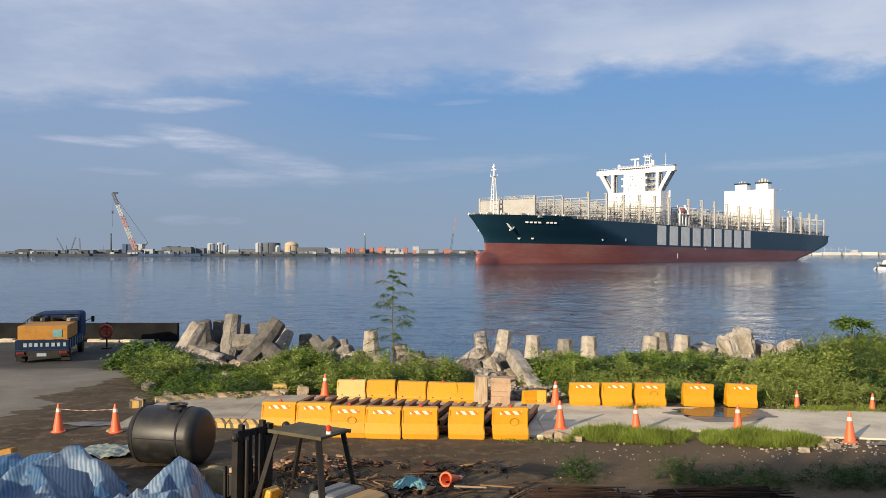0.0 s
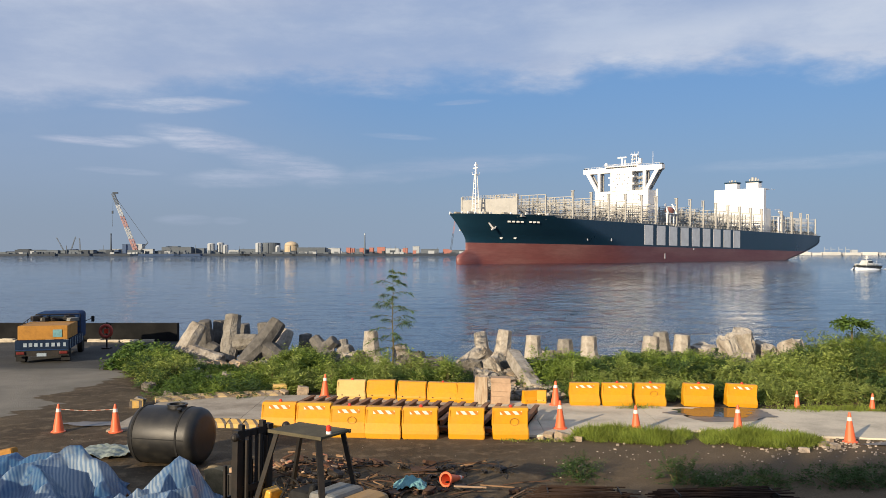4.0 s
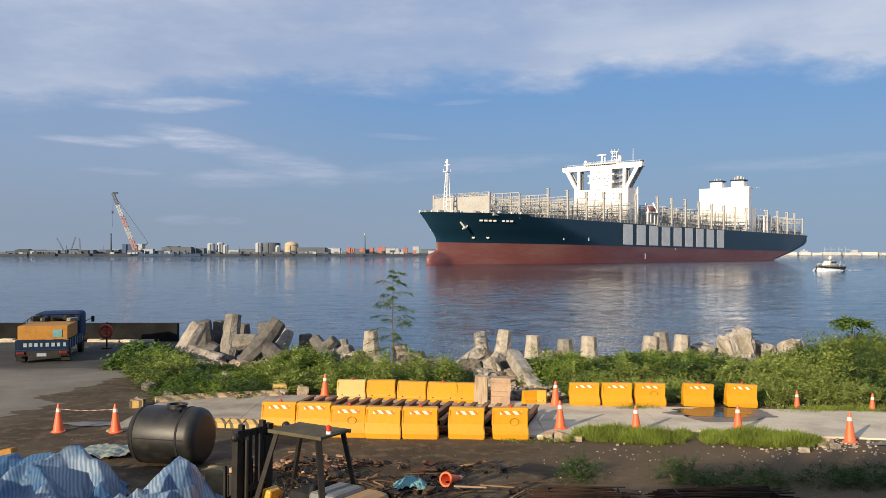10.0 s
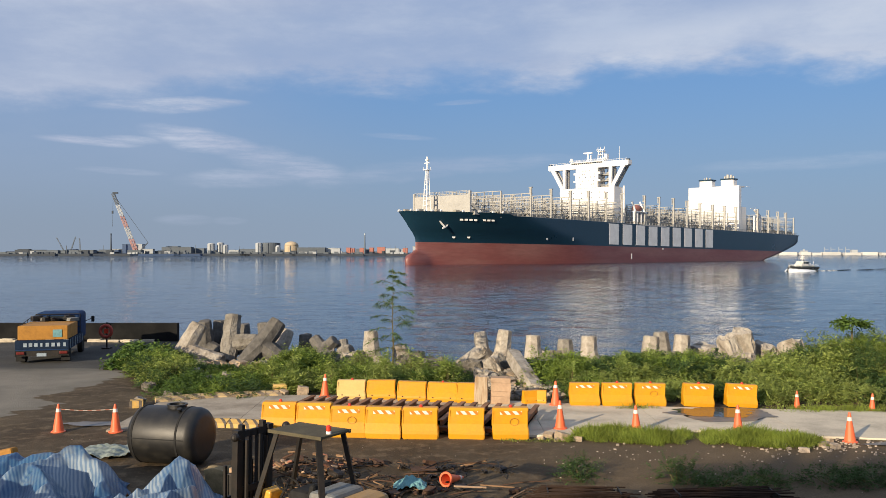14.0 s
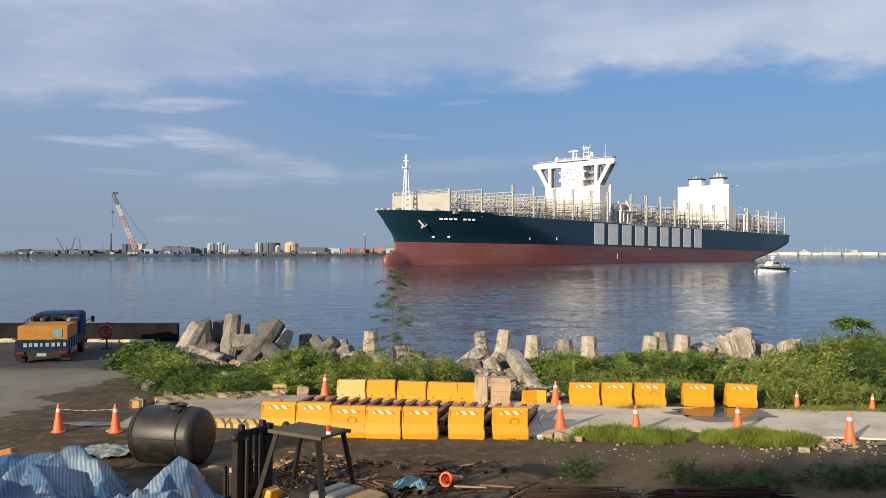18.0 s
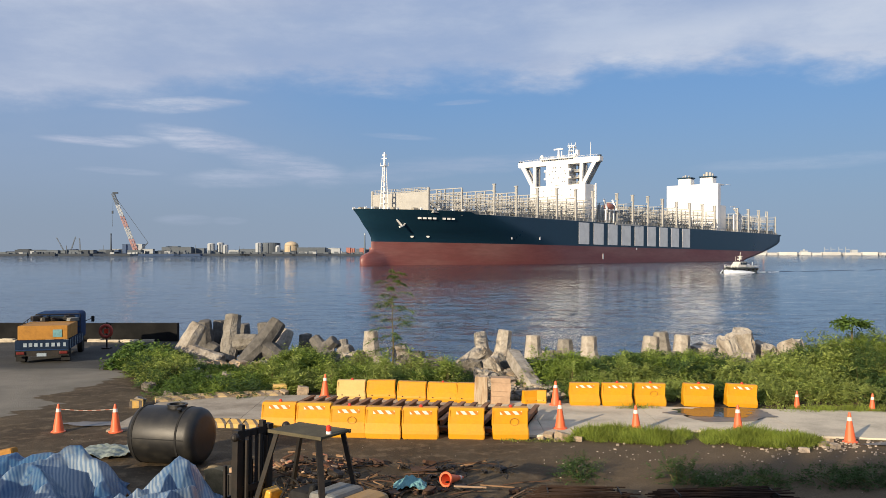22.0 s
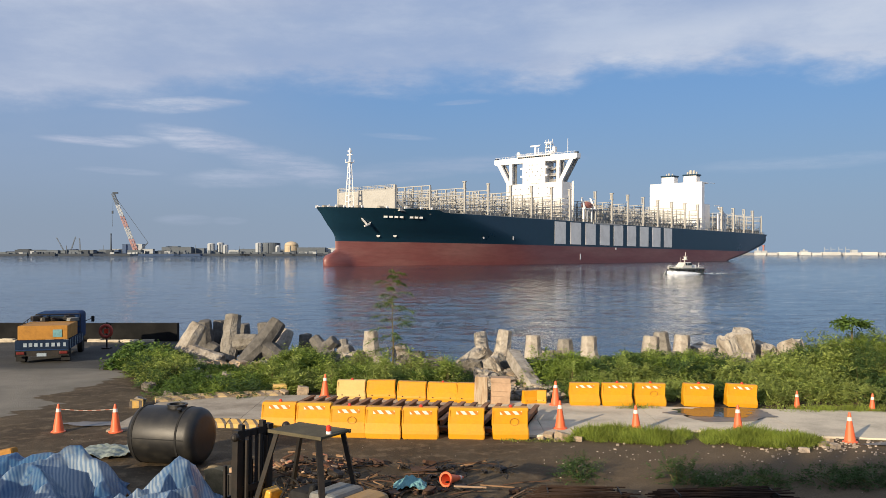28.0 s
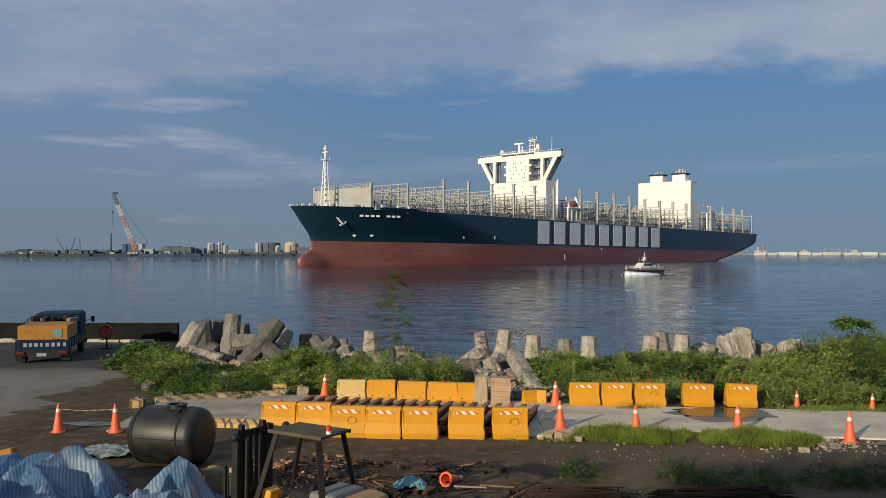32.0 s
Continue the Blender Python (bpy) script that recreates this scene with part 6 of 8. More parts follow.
def build_weeds():
    rng = random.Random(33)
    mats = [LEAF, LEAF_LIGHT, LEAF_LIGHT, LEAF_DARK]
    # darker leaf mix on the left, standing in for the weeds' shaded bases
    mats_left = [LEAF, LEAF_CREEPER, LEAF_LIGHT, LEAF_DARK]
    seed = 100
    # belt to the left of the gap, belt to the right: near line, far line, height from near to far
    spots = []
    for x in np.arange(-12.2, 1.2, 1.05):
        near = 26.0 + 1.5 * smooth_step(-9, -3.5, x) + 0.8 * smooth_step(-3.5, 0.5, x)
        if x < -9:
            near = 27.0 + (-9 - x) * 1.6
        for k in range(5):
            y = near + 0.5 + k * 1.35 + rng.uniform(-0.3, 0.3)
            if y > 34.5 + (3.0 if x < -9.5 else 0.0):
                continue
            tall = 0.34 + 0.16 * k * (1.0 if x < -4 else 0.75)
            spots.append((x + rng.uniform(-0.4, 0.4) - 0.10 * k, y, tall * rng.uniform(0.8, 1.25)))
    for x in np.arange(3.7, 16.5, 1.05):
        near = 26.4 - 1.3 * smooth_step(3.5, 9.5, x) + (0.75 if 6.3 < x < 9.4 else 0.0)
        for k in range(6):
            y = near + 0.7 + k * 1.45 + rng.uniform(-0.3, 0.3)
            tall = (0.42 + 0.15 * k) * (1.0 + 0.45 * smooth_step(9.5, 13, x))
            if x < 5.0:
                tall *= 0.85
            if 6.0 < x < 9.8:
                tall *= 1.05
            spots.append((x + rng.uniform(-0.4, 0.4) + 0.14 * k, y, tall * rng.uniform(0.8, 1.25)))
    for x, y, tall in spots:
        seed += 1
        if x / y < (-0.352 if y > 31 else -0.328):
            continue
        mat = (mats if x > 2 else mats_left)[rng.randrange(4)] if x > -8.5 else (LEAF, LEAF_DARK, LEAF_DARK, LEAF_LIGHT)[rng.randrange(4)]
        size = rng.uniform(0.75, 1.05)
        tall = min(tall * 1.25, crest_height(x, y) - (0.36 if -0.315 < x / y < -0.2 else 0.30 if x < 0 else 0.11))
        if -0.34 < x / y < -0.2:
            tall = max(tall, 0.16)
        if tall < 0.12:
            continue
        ground = ground_z(x, y)
        bush(x, y, ground, size, size * 0.9, tall, int(150 + 210 * tall), mat, seed, leaf=rng.uniform(0.11, 0.19), narrow=rng.uniform(0.15, 0.26), pairs=8, spread=0.7)
    # tall single clumps
    for x, y, h, r, mat in ((-5.6, 31.6, 1.35, 1.0, LEAF_LIGHT), (-4.9, 31.0, 1.1, 0.8, LEAF), (-11.0, 33.0, 1.0, 0.8, LEAF_DARK), (-10.2, 31.5, 0.9, 0.8, LEAF),
                            (4.2, 29.0, 1.25, 0.75, LEAF), (4.5, 30.5, 1.35, 0.8, LEAF), (-2.6, 30.4, 0.8, 0.8, LEAF_LIGHT), (-0.9, 31.6, 0.8, 0.9, LEAF_LIGHT), (13.2, 30.0, 1.7, 1.2, LEAF), (14.6, 30.5, 2.0, 1.3, LEAF),
                            (12.0, 30.5, 1.35, 1.1, LEAF_LIGHT), (15.6, 29.0, 2.0, 1.3, LEAF), (8.2, 31.2, 1.2, 1.1, LEAF), (7.0, 31.2, 1.0, 1.0, LEAF_LIGHT)):
        seed += 1
        h = min(h, crest_height(x, y) - (0.24 if x < 0 else 0.12))
        bush(x, y, 0, r, r * 0.9, h, int(260 + 200 * h), mat, seed, leaf=0.15, narrow=0.21, pairs=8, spread=0.7)
    # upright straggling stalks standing out of the mat
    for k in range(90):
        left = k % 2
        x = (rng.uniform(-9.5, 0.6) if k % 4 == 1 else rng.uniform(-4.2, 0.4)) if left else rng.uniform(3.9, 15.5)
        y = rng.uniform(27.6, 32.5)
        h = min(rng.uniform(0.6, 1.25), crest_height(x, y) + (0.4 if -4.2 < x < 0.4 else 0.16))
        if h < 0.3:
            continue
        seed += 1
        bush(x, y, 0, 0.22, 0.22, h, 46, LEAF_LIGHT if k % 3 else LEAF, seed, leaf=0.16, narrow=0.2, pairs=6, name="tall_weed", label="upright light green weed with narrow leaves", spread=0.45)
    # broad creeping leaves by the quay
    for x, y, h in ((-12.3, 34.9, 0.62), (-12.1, 33.6, 0.5), (-11.9, 35.8, 0.5), (-11.6, 34.4, 0.5)):
        seed += 1
        bush(x, y, 0.05, 0.75, 0.75, h, 380, LEAF_CREEPER, seed, leaf=0.20, narrow=0.8, pairs=2, name="creeper", label="broad-leaved dark green creeping plant")
    # dark weeds growing in the yard
    for x, y, h, r in ((2.75, 17.3, 0.42, 0.45), (4.6, 17.0, 0.34, 0.6), (5.3, 16.7, 0.24, 0.6), (7.6, 16.6, 0.24, 0.7), (8.3, 17.0, 0.2, 0.6), (6.3, 16.9, 0.16, 0.7), (9.3, 17.2, 0.24, 0.6)):
        seed += 1
        bush(x, y, 0, r, r, h, 150, LEAF_DARK, seed, leaf=0.08, narrow=0.22, pairs=7, name="weed", label="dark green weed tuft growing in the yard")


def build_umbrella_plant():
    """A papaya-like plant: bare stem, flat crown of lobed leaves."""
    plant = thing("papaya_plant", pose(14.25, 30.3, 0), "tall plant with a flat crown of lobed leaves", "plant")
    bm = bmesh.new()
    tube(bm, (0, 0, 0), (0.05, 0, 2.0), 0.045, 0.03, 6)
    part("stem", bm, STEM, plant)
    rng = np.random.default_rng(7)
    n = 34
    a = np.linspace(0, 2 * np.pi, n, endpoint=False) + rng.uniform(-0.1, 0.1, n)
    ways = unit_rows(np.stack([np.cos(a), np.sin(a), rng.uniform(-0.1, 0.5, n)], axis=1))
    starts = np.array([[0.05, 0, 1.97]]) + ways * 0.18
    leaf_object("foliage", spray_leaves(rng, starts, ways, rng.uniform(0.35, 0.62, n), 5, 0.28, 0.42), LEAF_CREEPER, plant)


def build_sapling():
    tree = thing("sapling", pose(-1.87, 32.2, 0), "tall thin sparse young tree above the weeds", "tree")
    bm = bmesh.new()
    pts = [(0, 0, 0), (0.03, 0, 1.0), (-0.02, 0.02, 2.0), (0.02, 0, 3.0), (0.0, 0, 3.95)]
    for k, (a, b) in enumerate(zip(pts, pts[1:])):
        tube(bm, a, b, 0.035 - 0.008 * k, 0.028 - 0.008 * k, 6)
    part("trunk", bm, STEM, tree)
    rng = np.random.default_rng(5)
    starts, ways, reach = [], [], []
    bm = bmesh.new()
    for k in range(36):
        z = 0.5 + 3.35 * (k / 36)
        a = k * 2.4 + rng.uniform(-0.7, 0.7)
        length = (1.25 - 0.85 * (k / 36)) * rng.uniform(0.35, 1.2)
        rise = rng.uniform(0.1, 0.6)
        root = np.array([0, 0, z])
        mid = root + np.array([math.cos(a), math.sin(a), rise]) * length * 0.55
        end = root + np.array([math.cos(a + 0.2), math.sin(a + 0.2), rise * 0.55 - 0.1]) * length
        tube(bm, tuple(root), tuple(mid), 0.008, 0.006, 4)
        tube(bm, tuple(mid), tuple(end), 0.006, 0.003, 4)
        for f in (0.3, 0.5, 0.65, 0.8, 0.92, 1.0):
            at = root + (mid - root) * f / 0.55 if f < 0.55 else mid + (end - mid) * (f - 0.55) / 0.45
            for sign in (-1, 1):
                starts.append(at)
                w = np.array([math.cos(a + sign * rng.uniform(0.3, 1.1)), math.sin(a + sign * rng.uniform(0.3, 1.1)), rng.uniform(-0.7, 0.3)])
                ways.append(w / np.linalg.norm(w))
                reach.append(0.12 + 0.2 * rng.uniform(0.3, 1) * length)
    tagged(part("branchwork", bm, STEM, tree), kind="stuff")
    leaf_object("crown", spray_leaves(rng, np.array(starts), np.array(ways), np.array(reach), 7, 0.085, 0.24), LEAF_CREEPER, tree)


def build_yard_trees():
    """Young trees before the house, whose crowns shade the near corner of the yard."""
    rng = np.random.default_rng(41)
    for k, (x, y, top, r) in enumerate(((-14.9, -8.2, 9.0, 1.0), (-11.6, -6.1, 9.2, 1.0), (-8.7, -5.2, 9.0, 1.1))):
        tree = thing("tree", pose(x, y, 0), "slim leafy tree standing before the house", "tree", "trees before the house")
        bm = bmesh.new()
        tube(bm, (0, 0, 0), (0.1, 0, top - 2.6), 0.11, 0.07, 8)
        tube(bm, (0.1, 0, top - 2.6), (0, 0.1, top - 0.6), 0.07, 0.02, 6)
        part("trunk", bm, STEM, tree)
        for j in range(5):
            a, z = j * 1.3 + k, top - 2.7 + 0.35 * j
            bm = bmesh.new()
            tube(bm, (0.08, 0, z), (0.8 * r * math.cos(a), 0.8 * r * math.sin(a), z + 0.7), 0.035, 0.012, 5)
            part("limb", bm, STEM, tree)
        n = 520
        d = unit_rows(rng.normal(size=(n, 3)))
        starts = d * (r * rng.uniform(0.25, 1.0, n) ** 0.6)[:, None] * np.array([1.0, 1.0, 0.95]) + np.array([0, 0, top - 1.4])
        starts += np.sin(starts * 3.1 + k)[:, [1, 2, 0]] * 0.25
        leaf_object("crown", spray_leaves(rng, starts, unit_rows(d + rng.normal(size=(n, 3)) * 0.6), rng.uniform(0.25, 0.5, n), 5, 0.17, 0.42), LEAF_DARK, tree)


def build_grass():
    """Two banks of grass at the lane's near edge and a fringe by the barriers."""
    rng = np.random.default_rng(3)
    patches = [((2.9, 6.0), (20.15, 21.5), 19000, 0.44), ((6.1, 8.9), (19.75, 21.3), 19000, 0.44), ((1.2, 2.9), (20.35, 20.75), 500, 0.14), ((3.6, 6.6), (24.75, 25.05), 500, 0.16), ((4.9, 6.2), (24.45, 24.75), 420, 0.34), ((9.0, 15.0), (23.95, 24.5), 3600, 0.34), ((9.0, 13.5), (24.3, 25.2), 1500, 0.2), ((-9.2, -4.2), (26.3, 27.4), 1600, 0.2)]
    for (x0, x1), (y0, y1), count, tall in patches:
        x, y = rng.uniform(x0, x1, count), rng.uniform(y0, y1, count)
        u, v = (x - x0) / (x1 - x0) * 2 - 1, (y - y0) / (y1 - y0) * 2 - 1
        ragged = 0.45 * np.sin(x * 3.1 + 1.7 * np.sin(y * 2.0)) * np.cos(y * 4.3) + 0.3 * np.sin(x * 9.7 + y * 3.0)
        keep = np.abs(u) ** 2.4 + np.abs(v) ** 2.0 < 0.9 + ragged + rng.uniform(-0.35, 0.35, count)
        if y1 - y0 > 0.9 and y0 < 22:
            y = y + 0.18 * np.sin(x * 2.1)
        x, y, u, v = x[keep], y[keep], u[keep], v[keep]
        n = len(x)
        base = np.stack([x, y, np.zeros(n)], axis=1)
        way = unit_rows(np.stack([rng.normal(size=n) * 0.5, rng.normal(size=n) * 0.5, np.ones(n)], axis=1))
        side = unit_rows(np.cross(way, rng.normal(size=(n, 3))))
        length = tall * rng.uniform(0.3, 1.3, n) * (0.75 + 0.35 * np.sin(x * 4.0) * np.sin(y * 5.0 + x)) * (1.05 - 0.55 * np.maximum(np.abs(u), np.abs(v)) ** 2)
        verts = leaf_quads(base, way, side, length, np.full(n, 0.011))
        ob = leaf_object("grass", verts, GRASS, None)
        tagged(ob, "yellow-green grass bank beside the concrete lane", "grass", kind="stuff")


build_weeds()
build_umbrella_plant()
build_sapling()
build_yard_trees()
build_grass()


# ---- the yard: barriers, cones, rack, tank, tarpaulins, forklift, truck, scrap ----
def barrier_model(mat, chevron, lamp, ring=False):
    ob = thing("water_barrier", pose(0, 0, 0), "yellow plastic water-filled barrier with striped reflector" if chevron else "yellow plastic water-filled barrier", "barrier", "water barriers")
    bm = bmesh.new()
    sweep_profile(bm, [(-0.21, 0.0), (-0.215, 0.12), (-0.20, 0.20), (-0.135, 0.36), (-0.125, 0.70), (-0.10, 0.74), (0.10, 0.74), (0.125, 0.70), (0.135, 0.36), (0.20, 0.20), (0.215, 0.12), (0.21, 0.0)], 0.86)
    bmesh.ops.recalc_face_normals(bm, faces=bm.faces)
    bmesh.ops.bevel(bm, geom=[e for e in bm.edges if abs(e.verts[0].co.x - e.verts[1].co.x) < 1e-4], offset=0.018, segments=2, affect="EDGES")
    for v in bm.verts:
        v.co.x += 0.020 * math.sin(v.co.z * 9 + 0.6)
        v.co.y += 0.006 * math.sin(v.co.x * 7 + v.co.z * 5)
    part("body", bm, mat, ob, smooth=False)
    for dx in (-0.405, 0.405):
        bm = bmesh.new()
        box(bm, dx, -0.135, 0.42, 0.03, 0.02, 0.52, None, 0.006)
        part("edge_rib", bm, mat, ob)
    if chevron:
        bm = bmesh.new()
        box(bm, 0.02, -0.132, 0.625, 0.52, 0.012, 0.085)
        part("reflector", bm, CHEVRON, ob, "white and orange striped reflector strip")
    else:
        for dx in (-0.26, 0.26):
            bm = bmesh.new()
            tube(bm, (dx, -0.22, 0.17), (dx, -0.19, 0.17), 0.022, 0.022, 8)
            part("plug", bm, RUBBER, ob)
    if lamp:
        bm = bmesh.new()
        lathe(bm, [(0.045, 0.735), (0.04, 0.775), (0.02, 0.80)], 10, Matrix.Translation((0.02, 0, 0)))
        part("lamp", bm, RED_LAMP, ob, "small red warning lamp")
    if ring:
        bm = bmesh.new()
        for k in range(16):
            a, b = 2 * math.pi * k / 16, 2 * math.pi * (k + 0.8) / 16
            beam(bm, (0.1 + 0.105 * math.cos(a), -0.143, 0.41 + 0.085 * math.sin(a)), (0.1 + 0.105 * math.cos(b), -0.143, 0.41 + 0.085 * math.sin(b)), 0.026, 0.01)
        part("scrawled_ring", bm, SCRAWL, ob, "brown scrawled ring")
    return ob


SCRAWL = material("brown_marker", (0.28, 0.13, 0.02), 0.7, vary=0.3, bump=0)


def build_barriers():
    models = {}

    def put(key, x, y, turn, lean=0.0, tip=0.0, size=1.0, base=0.0):
        if key not in models:
            models[key] = barrier_model(*key)
            models[key].matrix_world = pose(x, y, base, tip, lean, turn)
            models[key].scale = (1, 1, size)
            return
        copy_thing(models[key], pose(x, y, base, tip, lean, turn)).scale = (1, 1, size)

    plain, lamped, ringed = (BARRIER, True, False), (BARRIER, True, True), (BARRIER, True, True, True)
    front = [(-4.10, 21.75, ringless(1), -2), (-3.20, 21.62, ringless(0), -3), (-2.30, 21.15, ringless(2), -3), (-1.44, 21.02, ringless(0), -5), (-0.55, 20.98, ringless(1), -3), (0.56, 20.95, ringless(0), -4), (1.62, 20.95, ringless(2), -2)]
    for x, y, kind, turn in front:
        put((plain, lamped, ringed)[kind], x, y, turn, random.uniform(-1.2, 1.2), random.uniform(-1, 1), base=0.0)
    back_plain, back_lamp, back_pale = (BARRIER, False, False), (BARRIER, False, True), (BARRIER_PALE, False, True)
    for x, y, kind, turn in ((-2.77, 26.3, back_pale, -2), (-1.86, 26.25, back_plain, -3), (-0.93, 25.98, back_plain, -5), (-0.03, 25.78, back_lamp, -4), (0.82, 25.65, back_plain, -3)):
        put(kind, x, y, turn, random.uniform(-1, 1), size=0.76, base=0.05)
    for x, y, kind, turn, lean in ((4.10, 25.22, plain, -2, 0), (5.02, 25.15, lamped, -2, 0.5), (5.97, 25.1, ringed, -1, 0.8), (7.32, 25.0, lamped, -2, 2.5), (8.53, 24.92, lamped, -1, 3.2)):
        put(kind, x, y, turn, lean, size=0.86, base=0.055)
    for x, y, turn, w in ((2.55, 25.45, 20, 0.50), (2.85, 25.5, -12, 0.42)):
        low = copy_thing(models[back_plain], pose(x, y, 0.055, 0, 0, turn))
        low.scale = (w * 1.06, 0.6, 0.50)
        tagged(low, "small low yellow plastic barrier stub by a cone", "barrier", "water barriers")


def ringless(k):
    return k


TAPE_DULL = striped("dull_red_white_tape", (0.42, 0.36, 0.30), (0.30, 0.09, 0.05), 0.22, 0.0, 0.6)


def build_cones():
    cone = thing("traffic_cone", pose(0, 0, 0), "orange plastic traffic cone with a white band", "traffic cone", "traffic cones")
    bm = bmesh.new()
    lathe(bm, [(0.138, 0.025), (0.130, 0.05), (0.086, 0.33), (0.059, 0.50), (0.033, 0.665), (0.023, 0.70), (0.016, 0.69), (0.051, 0.50), (0.078, 0.33), (0.122, 0.05), (0.128, 0.025)], 24, None, True)
    part("body", bm, CONE, cone)
    bm = bmesh.new()
    lathe(bm, [(0.0605, 0.505), (0.0485, 0.59), (0.044, 0.59), (0.055, 0.505)], 24, None, True)
    part("reflective_band", bm, CONE_BAND, cone, "white reflective band")
    bm = bmesh.new()
    lathe(bm, [(0.172, 0.0), (0.177, 0.015), (0.168, 0.03), (0.135, 0.034), (0.128, 0.0)], 24, None, True)
    part("base", bm, CONE, cone)
    spots = [(-9.58, 21.6, 0), (-8.15, 21.6, 0), (-3.62, 26.5, 0.05), (3.25, 25.1, 0.05), (2.95, 21.8, 0.05), (4.77, 21.4, 0), (7.30, 21.45, 0), (9.6, 20.45, 0), (10.19, 24.95, -0.12), (12.12, 24.5, -0.12)]
    cone.matrix_world = pose(*spots[0])
    for k, (x, y, z) in enumerate(spots[1:]):
        made = copy_thing(cone, pose(x, y, z, random.uniform(-2, 2), random.uniform(-2, 2), 40 * k))
        if x > 10:
            made.scale = (0.8, 0.8, 0.86)
    # one lies in the scrap, its open foot towards the house
    fallen = copy_thing(cone, pose(0.05, 16.5, 0.16, -98, 0, -34))
    fallen.scale = (0.84, 0.84, 0.9)
    tagged(fallen, "orange traffic cone lying on its side on scrap", "traffic cone", "traffic cones")
    # tape between the two cones on the left
    tape = thing("warning_tape", pose(0, 0, 0), "sagging white and red warning tape between cones", "tape")
    bm = bmesh.new()
    for k in range(10):
        a, b = k / 10, (k + 1) / 10
        pa = (-9.56 + 1.39 * a, 21.6, 0.57 - 0.03 * math.sin(math.pi * a))
        pb = (-9.56 + 1.39 * b, 21.6, 0.57 - 0.03 * math.sin(math.pi * b))
        beam(bm, pa, pb, 0.005, 0.015)
    part("band", bm, TAPE_DULL, tape)


def build_rack():
    """The low rusty steel platform behind the front barriers."""
    rack = thing("steel_platform", pose(0, 0, 0), "long low rusty steel platform with slanting cross bars", "platform")
    ends = (-4.35, 1.93)
    slope = -0.10

    def near(x):
        return 22.05 - 0.16 * (x + 4.35)

    def far(x):
        return 25.0 - 0.245 * (x + 3.57)

    for edge, shift in ((near, 0.0), (far, 0.62)):
        bm = bmesh.new()
        a, b = ends[0] + shift, ends[1] + shift
        beam(bm, (a, edge(a), 0.15), (b, edge(b), 0.15), 0.28, 0.10)
        part("long_beam", bm, RUST, rack)
    n = 20
    for k in range(n):
        x = ends[0] + (ends[1] - ends[0]) * k / (n - 1)
        bm = bmesh.new()
        box(bm, 0, 0, 0.335, 0.13, 3.1, 0.035)
        box(bm, 0, 0, 0.25, 0.03, 3.1, 0.13)
        a, b = Vector((x, near(x), 0)), Vector((x + 0.62, far(x + 0.62), 0))
        fit = Matrix.Translation((a + b) / 2) @ turned(0, 0, math.degrees(math.atan2(b.y - a.y, b.x - a.x)) - 90) @ Matrix.Diagonal((1, (b - a).length / 3.1, 1, 1))
        bmesh.ops.transform(bm, matrix=fit, verts=bm.verts)
        part("cross_bar", bm, SLAT_RUST, rack)
    bm = bmesh.new()
    v = [bm.verts.new(p) for p in ((ends[0], near(ends[0]), 0.10), (ends[1], near(ends[1]), 0.10), (ends[1] + 0.6, far(ends[1] + 0.6), 0.10), (ends[0] + 0.6, far(ends[0] + 0.6), 0.10))]
    bm.faces.new(v)
    bmesh.ops.solidify(bm, geom=bm.faces[:], thickness=0.05)
    part("floor_plate", bm, DARK_STEEL, rack)


POST_TAN = material("wrapped_tan_post", (0.40, 0.31, 0.21), 0.6, vary=0.45, scale=3, fine=20, second=(0.26, 0.17, 0.09), stretch=(4, 4, 0.6))
SHEET_GREEN = material("pale_green_plastic", (0.24, 0.275, 0.235), 0.5, vary=0.25, scale=4, fine=20)


def build_blocks():
    for x, w, h, mat, label, name in ((1.10, 0.38, 0.82, POST_TAN, "pale chipped concrete post standing by the lane", "concrete_post"), (1.68, 0.58, 0.76, CARD, "brown stacked boards standing by the lane", "board_stack")):
        ob = thing(name, pose(x, 25.3 if name == "concrete_post" else 25.45, 0.05, 0, 1.5, -4), label, "post" if name == "concrete_post" else "boards")
        if name == "concrete_post":
            bm = bmesh.new()
            rough_block(bm, 0, 0, h / 2, w, 0.34, h, None, 0.045, 4, 12)
            part("post", bm, mat, ob)
        else:
            z = 0.0
            for k in range(4):
                bm = bmesh.new()
                t = (0.22, 0.15, 0.25, 0.14)[k]
                box(bm, 0.01 * (k % 3 - 1), 0, z + t / 2, w, 0.42, t - 0.004, None, 0.003)
                part("board", bm, mat, ob)
                z += t


